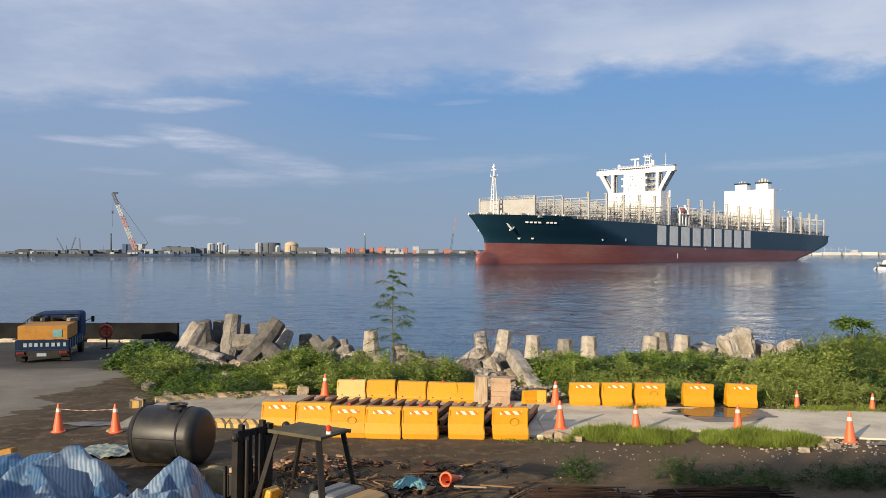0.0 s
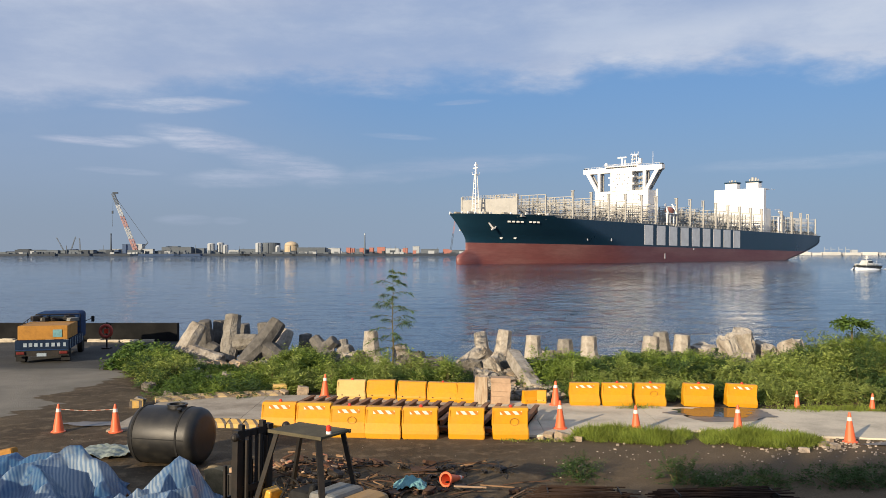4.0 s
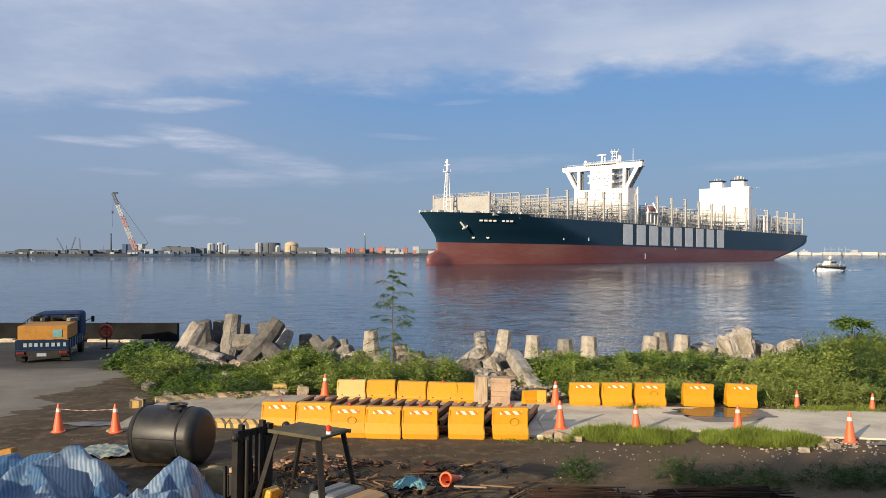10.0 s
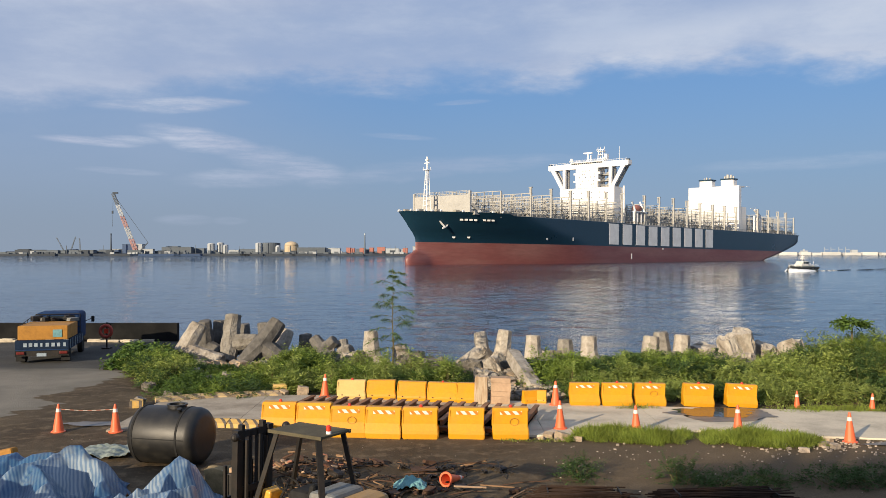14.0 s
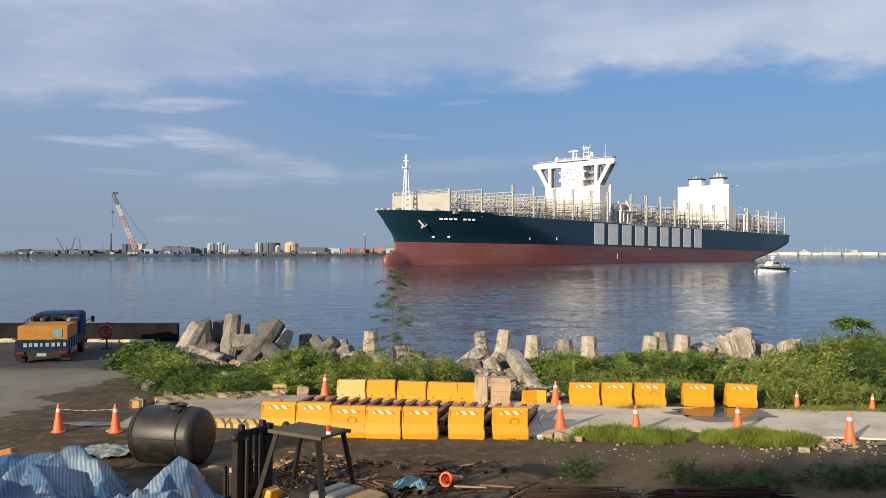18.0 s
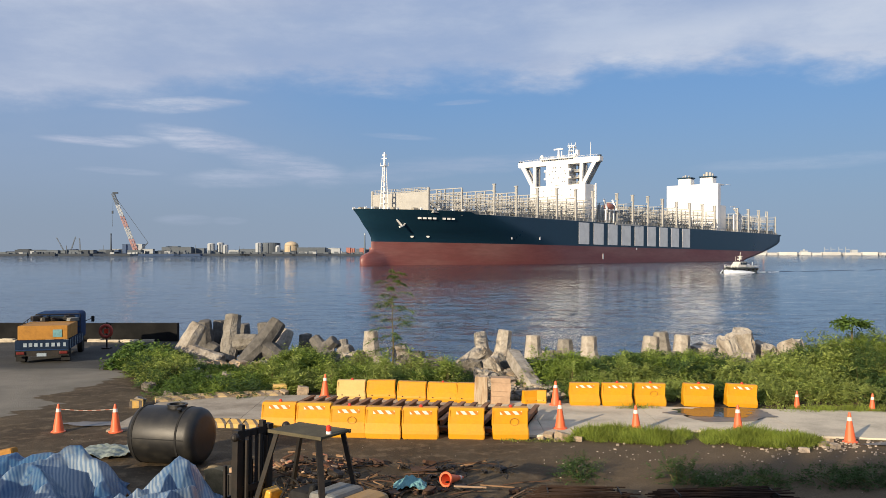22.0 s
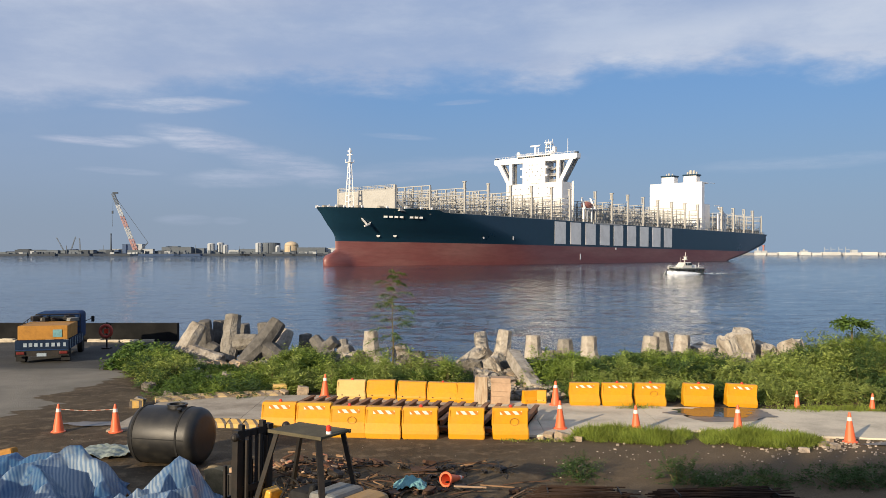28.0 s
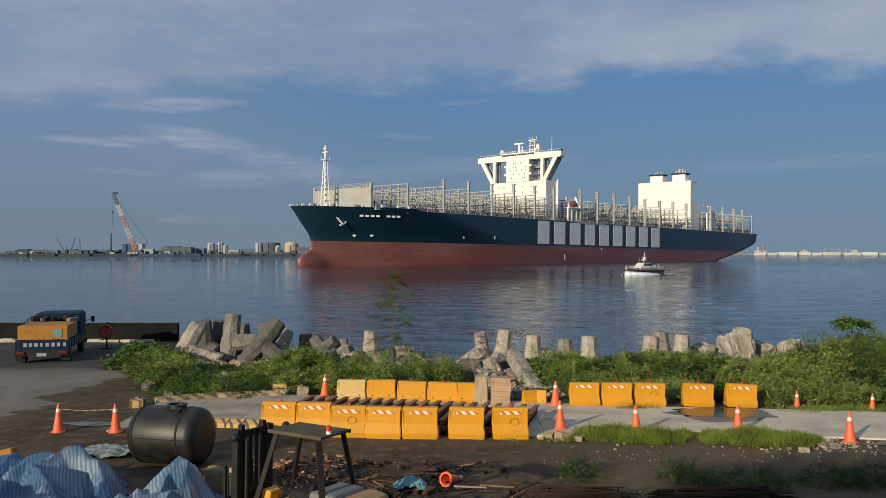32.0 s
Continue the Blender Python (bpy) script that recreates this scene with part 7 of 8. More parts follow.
def build_kerbs():
    for a, b, label in (((-6.35, 22.55), (-4.65, 22.25), "low sloping yellow-striped kerb at the lane edge"), ((-8.55, 25.75), (-7.0, 26.6), "worn yellow and black striped kerb before the weeds"), ((-7.0, 26.62), (-5.0, 27.0), "worn yellow and black striped kerb before the weeds")):
        a, b = Vector((*a, 0)), Vector((*b, 0))
        ob = thing("kerb", Matrix.Translation((a + b) / 2) @ turned(0, 0, math.degrees(math.atan2(b.y - a.y, b.x - a.x))), label, "kerb", "striped kerbs")
        length, n = (b - a).length, 4
        old = label.endswith("weeds")
        for k in range(n):
            bm = bmesh.new()
            w = length / n
            sweep_profile(bm, [(-0.30, 0.0), (-0.24, 0.10), (-0.02, 0.17), (0.10, 0.17), (0.12, 0.0)], w - 0.02)
            for v in bm.verts:
                v.co += noise.noise_vector(v.co * 3 + Vector((k * 7.0, a.x, 0))) * 0.018
            piece = part("kerb_stone", bm, KERB_OLD if old else KERB, ob)
            piece.matrix_basis = Matrix.Translation((-length / 2 + w * (k + 0.5), 0, 0.0))
    ob = thing("kerb", pose(-8.85, 25.05, 0, 0, 0, 15), "short yellow-striped kerb end block", "kerb", "striped kerbs")
    bm = bmesh.new()
    rough_block(bm, 0, 0, 0.10, 0.38, 0.3, 0.22, None, 0.05, 2, 3)
    part("kerb_stone", bm, KERB, ob)
    ob = thing("kerb", pose(-5.15, 27.35, 0, 0, 0, 15), "short yellow-striped kerb end block", "kerb", "striped kerbs")
    bm = bmesh.new()
    rough_block(bm, 0, 0, 0.17, 0.42, 0.25, 0.3, None, 0.05, 2, 8)
    part("kerb_stone", bm, BARRIER_PALE, ob)


def build_tank():
    tank = thing("plastic_tank", pose(-5.76, 18.45, 0.605, 0, 0, -14), "black plastic cylindrical water tank lying on its side", "tank")
    side = turned(0, 90, 0)
    bm = bmesh.new()
    lathe(bm, [(0.02, -0.77), (0.42, -0.765), (0.54, -0.745), (0.60, -0.69), (0.63, -0.60), (0.63, 0.60), (0.60, 0.69), (0.54, 0.745), (0.42, 0.765), (0.02, 0.77)], 40, side)
    part("shell", bm, TANK, tank, smooth=True)
    for x in (-0.60, 0.42):
        bm = bmesh.new()
        lathe(bm, [(0.633, x - 0.025), (0.640, x - 0.02), (0.640, x + 0.02), (0.633, x + 0.025)], 40, side)
        part("strap", bm, RUBBER, tank)
    bm = bmesh.new()
    for y in (-0.634,):
        box(bm, -0.05, y, 0.02, 1.3, 0.012, 0.02)
    part("seam", bm, RUBBER, tank)
    bm = bmesh.new()
    lathe(bm, [(0.20, 0.58), (0.20, 0.66), (0.22, 0.665), (0.22, 0.69), (0.17, 0.69), (0.17, 0.63)], 24, Matrix.Translation((0.12, 0, 0)))
    part("filler_neck", bm, TANK, tank)
    bm = bmesh.new()
    lathe(bm, [(0.035, 0.55), (0.035, 0.66), (0.055, 0.665), (0.055, 0.70)], 12, turned(24, 0, 0) @ Matrix.Translation((0.33, 0, 0)))
    part("valve", bm, TANK, tank)
    for piece in tank.children_recursive:
        piece.data.transform(Matrix.Diagonal((1.0, 0.955, 0.955, 1)))
    # pale plastic sheet lying beside it
    sheet = thing("plastic_sheet", pose(-7.42, 19.2, 0.0, 0, 0, -8), "crumpled pale green plastic sheet on the ground", "sheet")
    bm = bmesh.new()
    bmesh.ops.create_grid(bm, x_segments=26, y_segments=14, size=1.0)
    for v in bm.verts:
        v.co.x, v.co.y = v.co.x * 0.60, v.co.y * 0.55
        v.co.z = 0.10 + 0.07 * noise.noise(v.co * 4) + 0.03 * noise.noise(v.co * 11)
    bmesh.ops.solidify(bm, geom=bm.faces[:], thickness=0.004)
    part("sheet", bm, SHEET_GREEN, sheet)


def tent_height(x, y, ridges):
    """Cloth drawn tight over a few ridge lines: falls away on straight slopes, with sharp creases between them."""
    best = 0.0
    for (ax, ay, ah), (bx, by, bh), fall in ridges:
        dx, dy = bx - ax, by - ay
        u = min(1.0, max(0.0, ((x - ax) * dx + (y - ay) * dy) / (dx * dx + dy * dy)))
        d = math.hypot(x - ax - u * dx, y - ay - u * dy)
        best = max(best, ah + (bh - ah) * u - 0.035 * math.sin(math.pi * u) - fall * d)
    return best


def build_tarps():
    heaps = [("heap under pale blue and white striped tarpaulin", (-10.6, -5.2), (12.2, 17.0),
              [((-8.2, 16.2, 0.74), (-6.85, 16.15, 0.86), 0.95), ((-6.85, 16.15, 0.90), (-6.35, 15.95, 0.82), 1.5), ((-6.35, 15.95, 0.82), (-5.60, 14.5, 0.22), 1.5), ((-7.6, 15.2, 0.74), (-6.95, 16.1, 0.88), 1.1),
               # the last, highest ridge lies out of view, added to shade the near folds
               ((-7.1, 15.2, 0.84), (-6.1, 13.6, 0.45), 1.4), ((-9.6, 15.4, 0.55), (-8.2, 16.2, 0.72), 0.5), ((-8.3, 14.6, 0.72), (-7.4, 13.4, 0.7), 0.55), ((-9.6, 14.2, 0.66), (-8.4, 14.6, 0.72), 0.5), ((-9.6, 13.4, 1.3), (-8.0, 12.5, 1.2), 0.55)], 3.0),
             ("heap under crumpled blue striped tarpaulin", (-6.0, -3.5), (12.4, 16.2),
              [((-5.55, 13.9, 0.50), (-5.05, 14.55, 0.62), 0.9), ((-5.05, 14.55, 0.62), (-4.55, 15.25, 0.98), 1.5), ((-4.55, 15.25, 0.98), (-4.12, 14.2, 0.70), 3.2), ((-4.55, 15.25, 0.98), (-4.80, 13.6, 0.60), 1.6), ((-4.35, 14.0, 0.74), (-4.3, 13.0, 0.5), 2.2)], 9.0)]
    for label, (x0, x1), (y0, y1), ridges, key in heaps:
        ob = thing("tarpaulin_heap", pose((x0 + x1) / 2, (y0 + y1) / 2, 0), label, "tarpaulin", "tarpaulins in the yard")
        cx, cy = (x0 + x1) / 2, (y0 + y1) / 2
        # stiff sheet: flat facets between a coarse net of points, finer pleats on top
        cell = 0.23
        cols, lines = int((x1 - x0) / cell) + 2, int((y1 - y0) / cell) + 2
        net = {}
        for j in range(lines + 1):
            for i in range(cols + 1):
                x, y = x0 + cell * i, y0 + cell * j
                p = Vector((x, y, key))
                h = tent_height(x, y, ridges)
                net[i, j] = h + (0.09 * noise.noise(p * 1.7) + 0.11 * noise.noise(p * 4.3)) * min(1.0, max(0.0, h) * 2.2)
        nx, ny = 170, 120
        verts, faces = [], []
        for j in range(ny + 1):
            for i in range(nx + 1):
                x, y = x0 + (x1 - x0) * i / nx, y0 + (y1 - y0) * j / ny
                p = Vector((x, y, key))
                gx = (x - x0) / cell + 0.35 * noise.noise(p * 1.3)
                gy = (y - y0) / cell + 0.35 * noise.noise(p * 1.3 + Vector((7, 3, 0)))
                ci, cj = min(cols - 1, max(0, int(gx))), min(lines - 1, max(0, int(gy)))
                u, v = gx - ci, gy - cj
                if (ci * 7 + cj * 3) % 2:
                    h = net[ci, cj] * (1 - u - v) + net[ci + 1, cj] * u + net[ci, cj + 1] * v if u + v < 1 else net[ci + 1, cj + 1] * (u + v - 1) + net[ci, cj + 1] * (1 - u) + net[ci + 1, cj] * (1 - v)
                else:
                    h = net[ci, cj] * (1 - u) + net[ci + 1, cj] * (u - v) + net[ci + 1, cj + 1] * v if u > v else net[ci, cj] * (1 - v) + net[ci, cj + 1] * (v - u) + net[ci + 1, cj + 1] * u
                pleat = 1 - abs(noise.noise(Vector((x * 4.6 + y * 1.4, y * 0.55, key)))) * 2.2
                z = h + (0.022 * pleat + 0.02 * abs(noise.noise(p * 6))) * min(1.0, max(0.0, h) * 3)
                verts.append((x - cx, y - cy, max(0.012 + 0.01 * noise.noise(p * 9), z)))
        n = nx + 1
        for j in range(ny):
            for i in range(nx):
                quad = (j * n + i, j * n + i + 1, (j + 1) * n + i + 1, (j + 1) * n + i)
                if max(verts[q][2] for q in quad) > 0.05:
                    faces.append(quad)
        cloud_mesh("tarpaulin", verts, faces, TARP, ob, smooth=True)
    beam_thing = thing("yellow_beam", pose(-9.15, 17.5, 0.33, 0, -14, -16), "short yellow painted steel beam", "beam")
    bm = bmesh.new()
    box(bm, 0, 0, 0, 1.3, 0.22, 0.22, None, 0.05)
    part("body", bm, ORANGE_LOAD, beam_thing)


HOOD_GREY = material("dusty_pale_hood", (0.145, 0.155, 0.155), 0.6, vary=0.45, scale=4, fine=20, second=(0.16, 0.15, 0.13))


def build_forklift():
    """x runs forward to the mast."""
    lift = thing("forklift", pose(-1.95, 12.66, 0, 0, 0, 147), "small worn yellow forklift with a flat overhead guard", "forklift")
    bm = bmesh.new()
    box(bm, 0.0, 0, 2.06, 0.94, 0.60, 0.035, None, 0.01)
    box(bm, 0.0, 0.295, 2.058, 0.95, 0.03, 0.045)
    box(bm, 0.0, -0.295, 2.058, 0.95, 0.03, 0.045)
    part("overhead_guard", bm, GREY_PLATE, lift, "olive grey roof plate")
    for x, y, fx, fy in ((0.36, 0.25, 0.66, 0.36), (0.36, -0.25, 0.66, -0.36), (-0.38, 0.25, -0.56, 0.36), (-0.38, -0.25, -0.56, -0.36)):
        bm = bmesh.new()
        beam(bm, (x, y, 2.04), (fx, fy, 1.05), 0.075 if x < 0 else 0.045, 0.06)
        beam(bm, (fx, fy, 1.05), (fx, fy, 0.7), 0.07, 0.06)
        part("pillar", bm, DARK_STEEL, lift)
    lamp_at = (-0.41, 0.08)
    bm = bmesh.new()
    lathe(bm, [(0.036, 2.075), (0.036, 2.115)], 12, Matrix.Translation((*lamp_at, 0)))
    lamp = part("lamp_base", bm, WHITE_PAINT, lift)
    bm = bmesh.new()
    lathe(bm, [(0.036, 2.115), (0.034, 2.175), (0.015, 2.195)], 12, Matrix.Translation((*lamp_at, 0)))
    part("lamp_dome", bm, RED_LAMP, lamp, "red beacon dome")
    bm = bmesh.new()
    box(bm, 0.60, 0.12, 0.90, 0.16, 0.28, 0.66, turned(0, -8, 0), 0.03)
    box(bm, 0.62, 0, 0.66, 0.30, 0.90, 0.56, None, 0.04)
    part("front_cowl", bm, YELLOW_MACHINE, lift)
    bm = bmesh.new()
    box(bm, -0.15, 0, 0.62, 1.3, 0.94, 0.62, None, 0.06)
    part("chassis", bm, YELLOW_MACHINE, lift)
    bm = bmesh.new()
    box(bm, -0.88, 0, 0.80, 0.46, 0.86, 1.04, None, 0.14)
    part("counterweight", bm, COUNTERWEIGHT, lift, "beige rounded counterweight")
    bm = bmesh.new()
    box(bm, -0.48, 0, 1.14, 0.44, 0.66, 0.42, None, 0.06)
    part("hood", bm, HOOD_GREY, lift, "pale engine hood")
    bm = bmesh.new()
    box(bm, -0.02, 0.04, 1.20, 0.38, 0.42, 0.20, None, 0.07)
    box(bm, -0.22, 0.04, 1.30, 0.10, 0.40, 0.22, turned(0, -12, 0), 0.05)
    part("seat", bm, RUBBER, lift)
    bm = bmesh.new()
    tube(bm, (0.55, 0.05, 0.95), (0.36, 0.05, 1.28), 0.022, 0.022, 8)
    hub = Matrix.Translation((0.35, 0.05, 1.29)) @ turned(0, -30, 0)
    rim = [hub @ Vector((0.17 * math.cos(2 * math.pi * k / 14), 0.17 * math.sin(2 * math.pi * k / 14), 0)) for k in range(14)]
    for k in range(14):
        tube(bm, rim[k], rim[(k + 1) % 14], 0.014, 0.014, 6)
    for k in (0, 5, 9):
        tube(bm, hub @ Vector((0, 0, 0)), rim[k], 0.012, 0.012, 6)
    part("steering_wheel", bm, RUBBER, lift)
    for x, r in ((0.62, 0.30), (-0.72, 0.24)):
        for y in (-0.44, 0.44):
            bm = bmesh.new()
            lathe(bm, [(r * 0.5, -0.1), (r, -0.09), (r, 0.09), (r * 0.5, 0.1)], 20, Matrix.Translation((x, y, r)) @ turned(90, 0, 0))
            wheel = part("tyre", bm, RUBBER, lift)
            bm = bmesh.new()
            lathe(bm, [(r * 0.5, -0.105), (r * 0.5, 0.105)], 14, Matrix.Translation((x, y, r)) @ turned(90, 0, 0))
            part("rim", bm, YELLOW_MACHINE, wheel)
    for y in (-0.30, 0.30):         # mast uprights, rails within rails
        bm = bmesh.new()
        beam(bm, (1.10, y, 0.1), (1.06, y, 2.0), 0.10, 0.11)
        part("mast_upright", bm, DARK_STEEL, lift)
        bm = bmesh.new()
        beam(bm, (1.12, y * 0.68, 0.12), (1.08, y * 0.68, 2.06), 0.06, 0.08)
        part("inner_rail", bm, DARK_STEEL, lift)
        bm = bmesh.new()
        tube(bm, (1.02, y * 0.62, 0.2), (1.0, y * 0.62, 1.85), 0.03, 0.03, 8)
        part("lift_cylinder", bm, DARK_STEEL, lift)
        bm = bmesh.new()
        beam(bm, (1.08, y * 0.2, 0.3), (1.05, y * 0.2, 1.95), 0.025, 0.05)
        part("lift_chain", bm, DARK_STEEL, lift)
    for z in (0.35, 1.15, 1.93):
        bm = bmesh.new()
        box(bm, 1.06, 0, z, 0.05, 0.68, 0.09)
        part("mast_tie", bm, DARK_STEEL, lift)
    bm = bmesh.new()
    for z in (0.5, 1.0):
        box(bm, 1.22, 0, z, 0.05, 0.85, 0.12)
    for y in (-0.38, -0.12, 0.12, 0.38):
        box(bm, 1.22, y, 0.95, 0.04, 0.04, 1.1)
    part("load_backrest", bm, DARK_STEEL, lift)
    for y in (-0.26, 0.26):
        bm = bmesh.new()
        box(bm, 1.28, y, 0.36, 0.05, 0.11, 0.62)
        box(bm, 1.70, y, 0.07, 0.85, 0.11, 0.045)
        part("fork", bm, DARK_STEEL, lift)
    for y in (-0.5, 0.5):       # head lamps on stalks
        bm = bmesh.new()
        tube(bm, (0.95, y * 0.6, 1.85), (0.9, y, 1.95), 0.012, 0.012, 6)
        bmesh.ops.create_uvsphere(bm, u_segments=12, v_segments=8, radius=0.06, matrix=Matrix.Translation((0.9, y, 1.95)))
        part("work_lamp", bm, DARK_STEEL, lift)
    # a squat machine: broad above low wheels
    for piece in lift.children_recursive:
        if piece.name.split(".")[0] not in ("tyre", "rim"):
            for v in piece.data.vertices:
                z = v.co.z
                v.co = (v.co.x * 1.073, v.co.y * 1.073, z * 0.745 if z < 1.0 else 1.073 * z - 0.328)


COUNTERWEIGHT = material("beige_counterweight_paint", (0.36, 0.215, 0.07), 0.6, vary=0.3, scale=4, fine=25, second=(0.25, 0.18, 0.11))


# darker navy than the cab, for tailgate and side panels
GATE_BLUE = material("dark_navy_paint", (0.006, 0.017, 0.042), 0.8, vary=0.35, scale=3, fine=20, bump=0.05)
TAIL_RED = material("dull_red_lamp_glass", (0.13, 0.014, 0.010), 0.35, vary=0.2, bump=0)
MARK_BLUE = material("faded_pale_blue_paint", (0.26, 0.32, 0.38), 0.6, vary=0.35, scale=8, fine=40, bump=0)


def build_truck():
    """x runs forward along the truck, rear end at the origin."""
    turn = 104.0
    truck = thing("pickup_truck", pose(-16.05, 34.7, 0, 0, 0, turn), "blue flatbed truck with an ochre covered load", "truck")
    bm = bmesh.new()
    box(bm, 1.75, 0, 0.58, 3.5, 1.96, 0.10, None, 0.02)
    part("bed_floor", bm, BLUE_PAINT, truck)
    bm = bmesh.new()
    box(bm, 0.02, 0, 0.76, 0.05, 2.0, 0.38, None, 0.015)
    gate = part("tailgate", bm, GATE_BLUE, truck)
    bm = bmesh.new()
    for y, w in ((0.62, 0.16), (0.42, 0.16), (0.22, 0.16), (0.02, 0.10), (-0.2, 0.16), (-0.42, 0.16), (-0.62, 0.14), (-0.84, 0.12)):
        box(bm, -0.012, y, 0.76, 0.012, w * 0.8, 0.15)
    part("marking_bars", bm, MARK_BLUE, gate, "plain white bars")
    for side in (-1, 1):
        bm = bmesh.new()
        box(bm, 1.75, side * 0.98, 0.76, 3.45, 0.05, 0.38, None, 0.015)
        panel = part("side_panel", bm, GATE_BLUE, truck)
        for k in range(6):
            bm = bmesh.new()
            box(bm, 0.25 + 0.6 * k, side * 1.012, 0.76, 0.05, 0.02, 0.34)
            part("panel_rib", bm, MARK_BLUE, panel)
        bm = bmesh.new()
        box(bm, 0.0, side * 0.80, 0.44, 0.05, 0.30, 0.10, None, 0.01)
        part("tail_lamp", bm, TAIL_RED, truck)
        bm = bmesh.new()
        box(bm, 0.25, side * 0.84, 0.26, 0.02, 0.34, 0.34)
        part("mud_flap", bm, RUBBER, truck)
        for x in (0.75, 4.15):
            bm = bmesh.new()
            lathe(bm, [(0.18, -0.1), (0.33, -0.1), (0.34, -0.06), (0.34, 0.06), (0.33, 0.1), (0.18, 0.1)], 22, Matrix.Translation((x, side * 0.82, 0.34)) @ turned(90, 0, 0))
            tyre = part("tyre", bm, RUBBER, truck)
            bm = bmesh.new()
            lathe(bm, [(0.18, -0.09), (0.18, 0.09)], 16, Matrix.Translation((x, side * 0.82, 0.34)) @ turned(90, 0, 0))
            part("rim", bm, FAR_GREY, tyre)
        bm = bmesh.new()
        tube(bm, (4.6, side * 0.95, 1.35), (4.75, side * 1.2, 1.45), 0.015)
        box(bm, 4.75, side * 1.24, 1.42, 0.05, 0.14, 0.26, None, 0.02)
        part("mirror", bm, RUBBER, truck)
    bm = bmesh.new()
    box(bm, 0.07, 0, 0.42, 0.06, 1.96, 0.22)
    box(bm, 2.2, 0, 0.42, 4.2, 0.7, 0.16)
    part("chassis", bm, DARK_STEEL, truck)
    bm = bmesh.new()
    box(bm, 0.03, 0.02, 0.36, 0.02, 0.36, 0.13)
    part("plate", bm, MARK_BLUE, truck, "plain pale plate")
    bm = bmesh.new()
    box(bm, 1.35, 0, 1.22, 2.4, 1.86, 0.56, None, 0.018)
    for v in bm.verts:
        v.co.z += 0.03 * noise.noise(v.co * 2)
    part("load_cover", bm, ORANGE_LOAD, truck, "ochre covered load")
    bm = bmesh.new()
    box(bm, 0.13, -0.55, 1.2, 0.012, 0.34, 0.3)
    part("patch", bm, TEAL_CLOTH, truck, "teal patch on the load")
    bm = bmesh.new()
    box(bm, 4.25, 0, 1.22, 1.5, 1.84, 1.2, None, 0.14)
    cab = part("cab", bm, BLUE_PAINT, truck)
    bm = bmesh.new()
    box(bm, 3.50, 0.0, 1.5, 0.03, 1.0, 0.34, None, 0.01)
    part("rear_window", bm, GLASS_DARK, cab)
    bm = bmesh.new()
    for z in (1.2, 1.55, 1.75):
        tube(bm, (3.42, -0.9, z), (3.42, 0.9, z), 0.02)
    for y in (-0.9, -0.45, 0.45, 0.9):
        tube(bm, (3.42, y, 0.9), (3.42, y, 1.75), 0.02)
    part("headboard", bm, DARK_STEEL, truck)
    bm = bmesh.new()
    for k in range(5):
        tube(bm, (2.7 + 0.12 * k, -0.9, 1.56), (2.9 + 0.1 * k, 0.5, 1.60), 0.03)
    tube(bm, (0.4, 0.92, 1.5), (2.6, 0.92, 1.68), 0.015)
    for x in (0.5, 1.2, 1.9, 2.5):
        tube(bm, (x, 0.92, 1.4), (x, 0.92, 1.52 + 0.07 * x), 0.012)
    part("load_rails", bm, DARK_STEEL, truck)
    rng = random.Random(62)
    for k in range(9):          # tools and rolled gear heaped behind the cab
        bm = bmesh.new()
        rough_block(bm, rng.uniform(2.3, 3.1), rng.uniform(-0.8, 0.8), 1.56 + 0.05 * rng.random(), rng.uniform(0.2, 0.5), rng.uniform(0.2, 0.6), rng.uniform(0.1, 0.24), turned(0, 0, rng.uniform(0, 90)), 0.12, 2, k)
        part("gear", bm, (DARK_STEEL, RUBBER, HOOD_GREY)[k % 3], truck)
    for side in (-1, 1):        # lamp brackets under the bed
        bm = bmesh.new()
        box(bm, 0.04, side * 0.80, 0.44, 0.04, 0.40, 0.20, None, 0.01)
        box(bm, 0.04, side * 0.98, 0.44, 0.04, 0.05, 0.30)
        part("lamp_bracket", bm, RUBBER, truck)


BUOY_RED = material("faded_red_buoy", (0.36, 0.05, 0.03), 0.6, vary=0.2, scale=6, fine=30, bump=0.05)


def build_lifebuoy():
    ob = thing("lifebuoy_stand", pose(-15.55, 40.1, 0), "red lifebuoy hanging on a dark post", "lifebuoy")
    bm = bmesh.new()
    tube(bm, (0, 0, 0), (0, 0, 1.22), 0.04, 0.04, 8)
    box(bm, 0, 0, 0.03, 0.35, 0.35, 0.06)
    beam(bm, (0, 0, 1.2), (0.3, 0, 1.15), 0.04)
    part("post", bm, DARK_STEEL, ob)
    bm = bmesh.new()
    n, m = 28, 10
    ring = [[bm.verts.new(((0.26 + 0.075 * math.cos(b)) * math.cos(a), -0.1 + 0.06 * math.sin(b), 0.82 + (0.26 + 0.075 * math.cos(b)) * math.sin(a))) for b in [2 * math.pi * j / m for j in range(m)]] for a in [2 * math.pi * i / n for i in range(n)]]
    for i in range(n):
        for j in range(m):
            bm.faces.new((ring[i][j], ring[(i + 1) % n][j], ring[(i + 1) % n][(j + 1) % m], ring[i][(j + 1) % m]))
    part("ring", bm, BUOY_RED, ob, smooth=True)
    bm = bmesh.new()
    box(bm, 0, -0.05, 0.82, 0.20, 0.03, 0.22)
    part("board", bm, RED_LAMP, ob)


CARD_DARK = material("olive_brown_sacking", (0.25, 0.19, 0.10), 0.9, vary=0.3, scale=5, fine=30)
# bar rust with the shade over the bundles darkened into its colour
BAR_RUST = material("shaded_bar_rust", (0.045, 0.028, 0.020), 0.85, 0.2, vary=0.4, scale=4, fine=40, island=0.4)


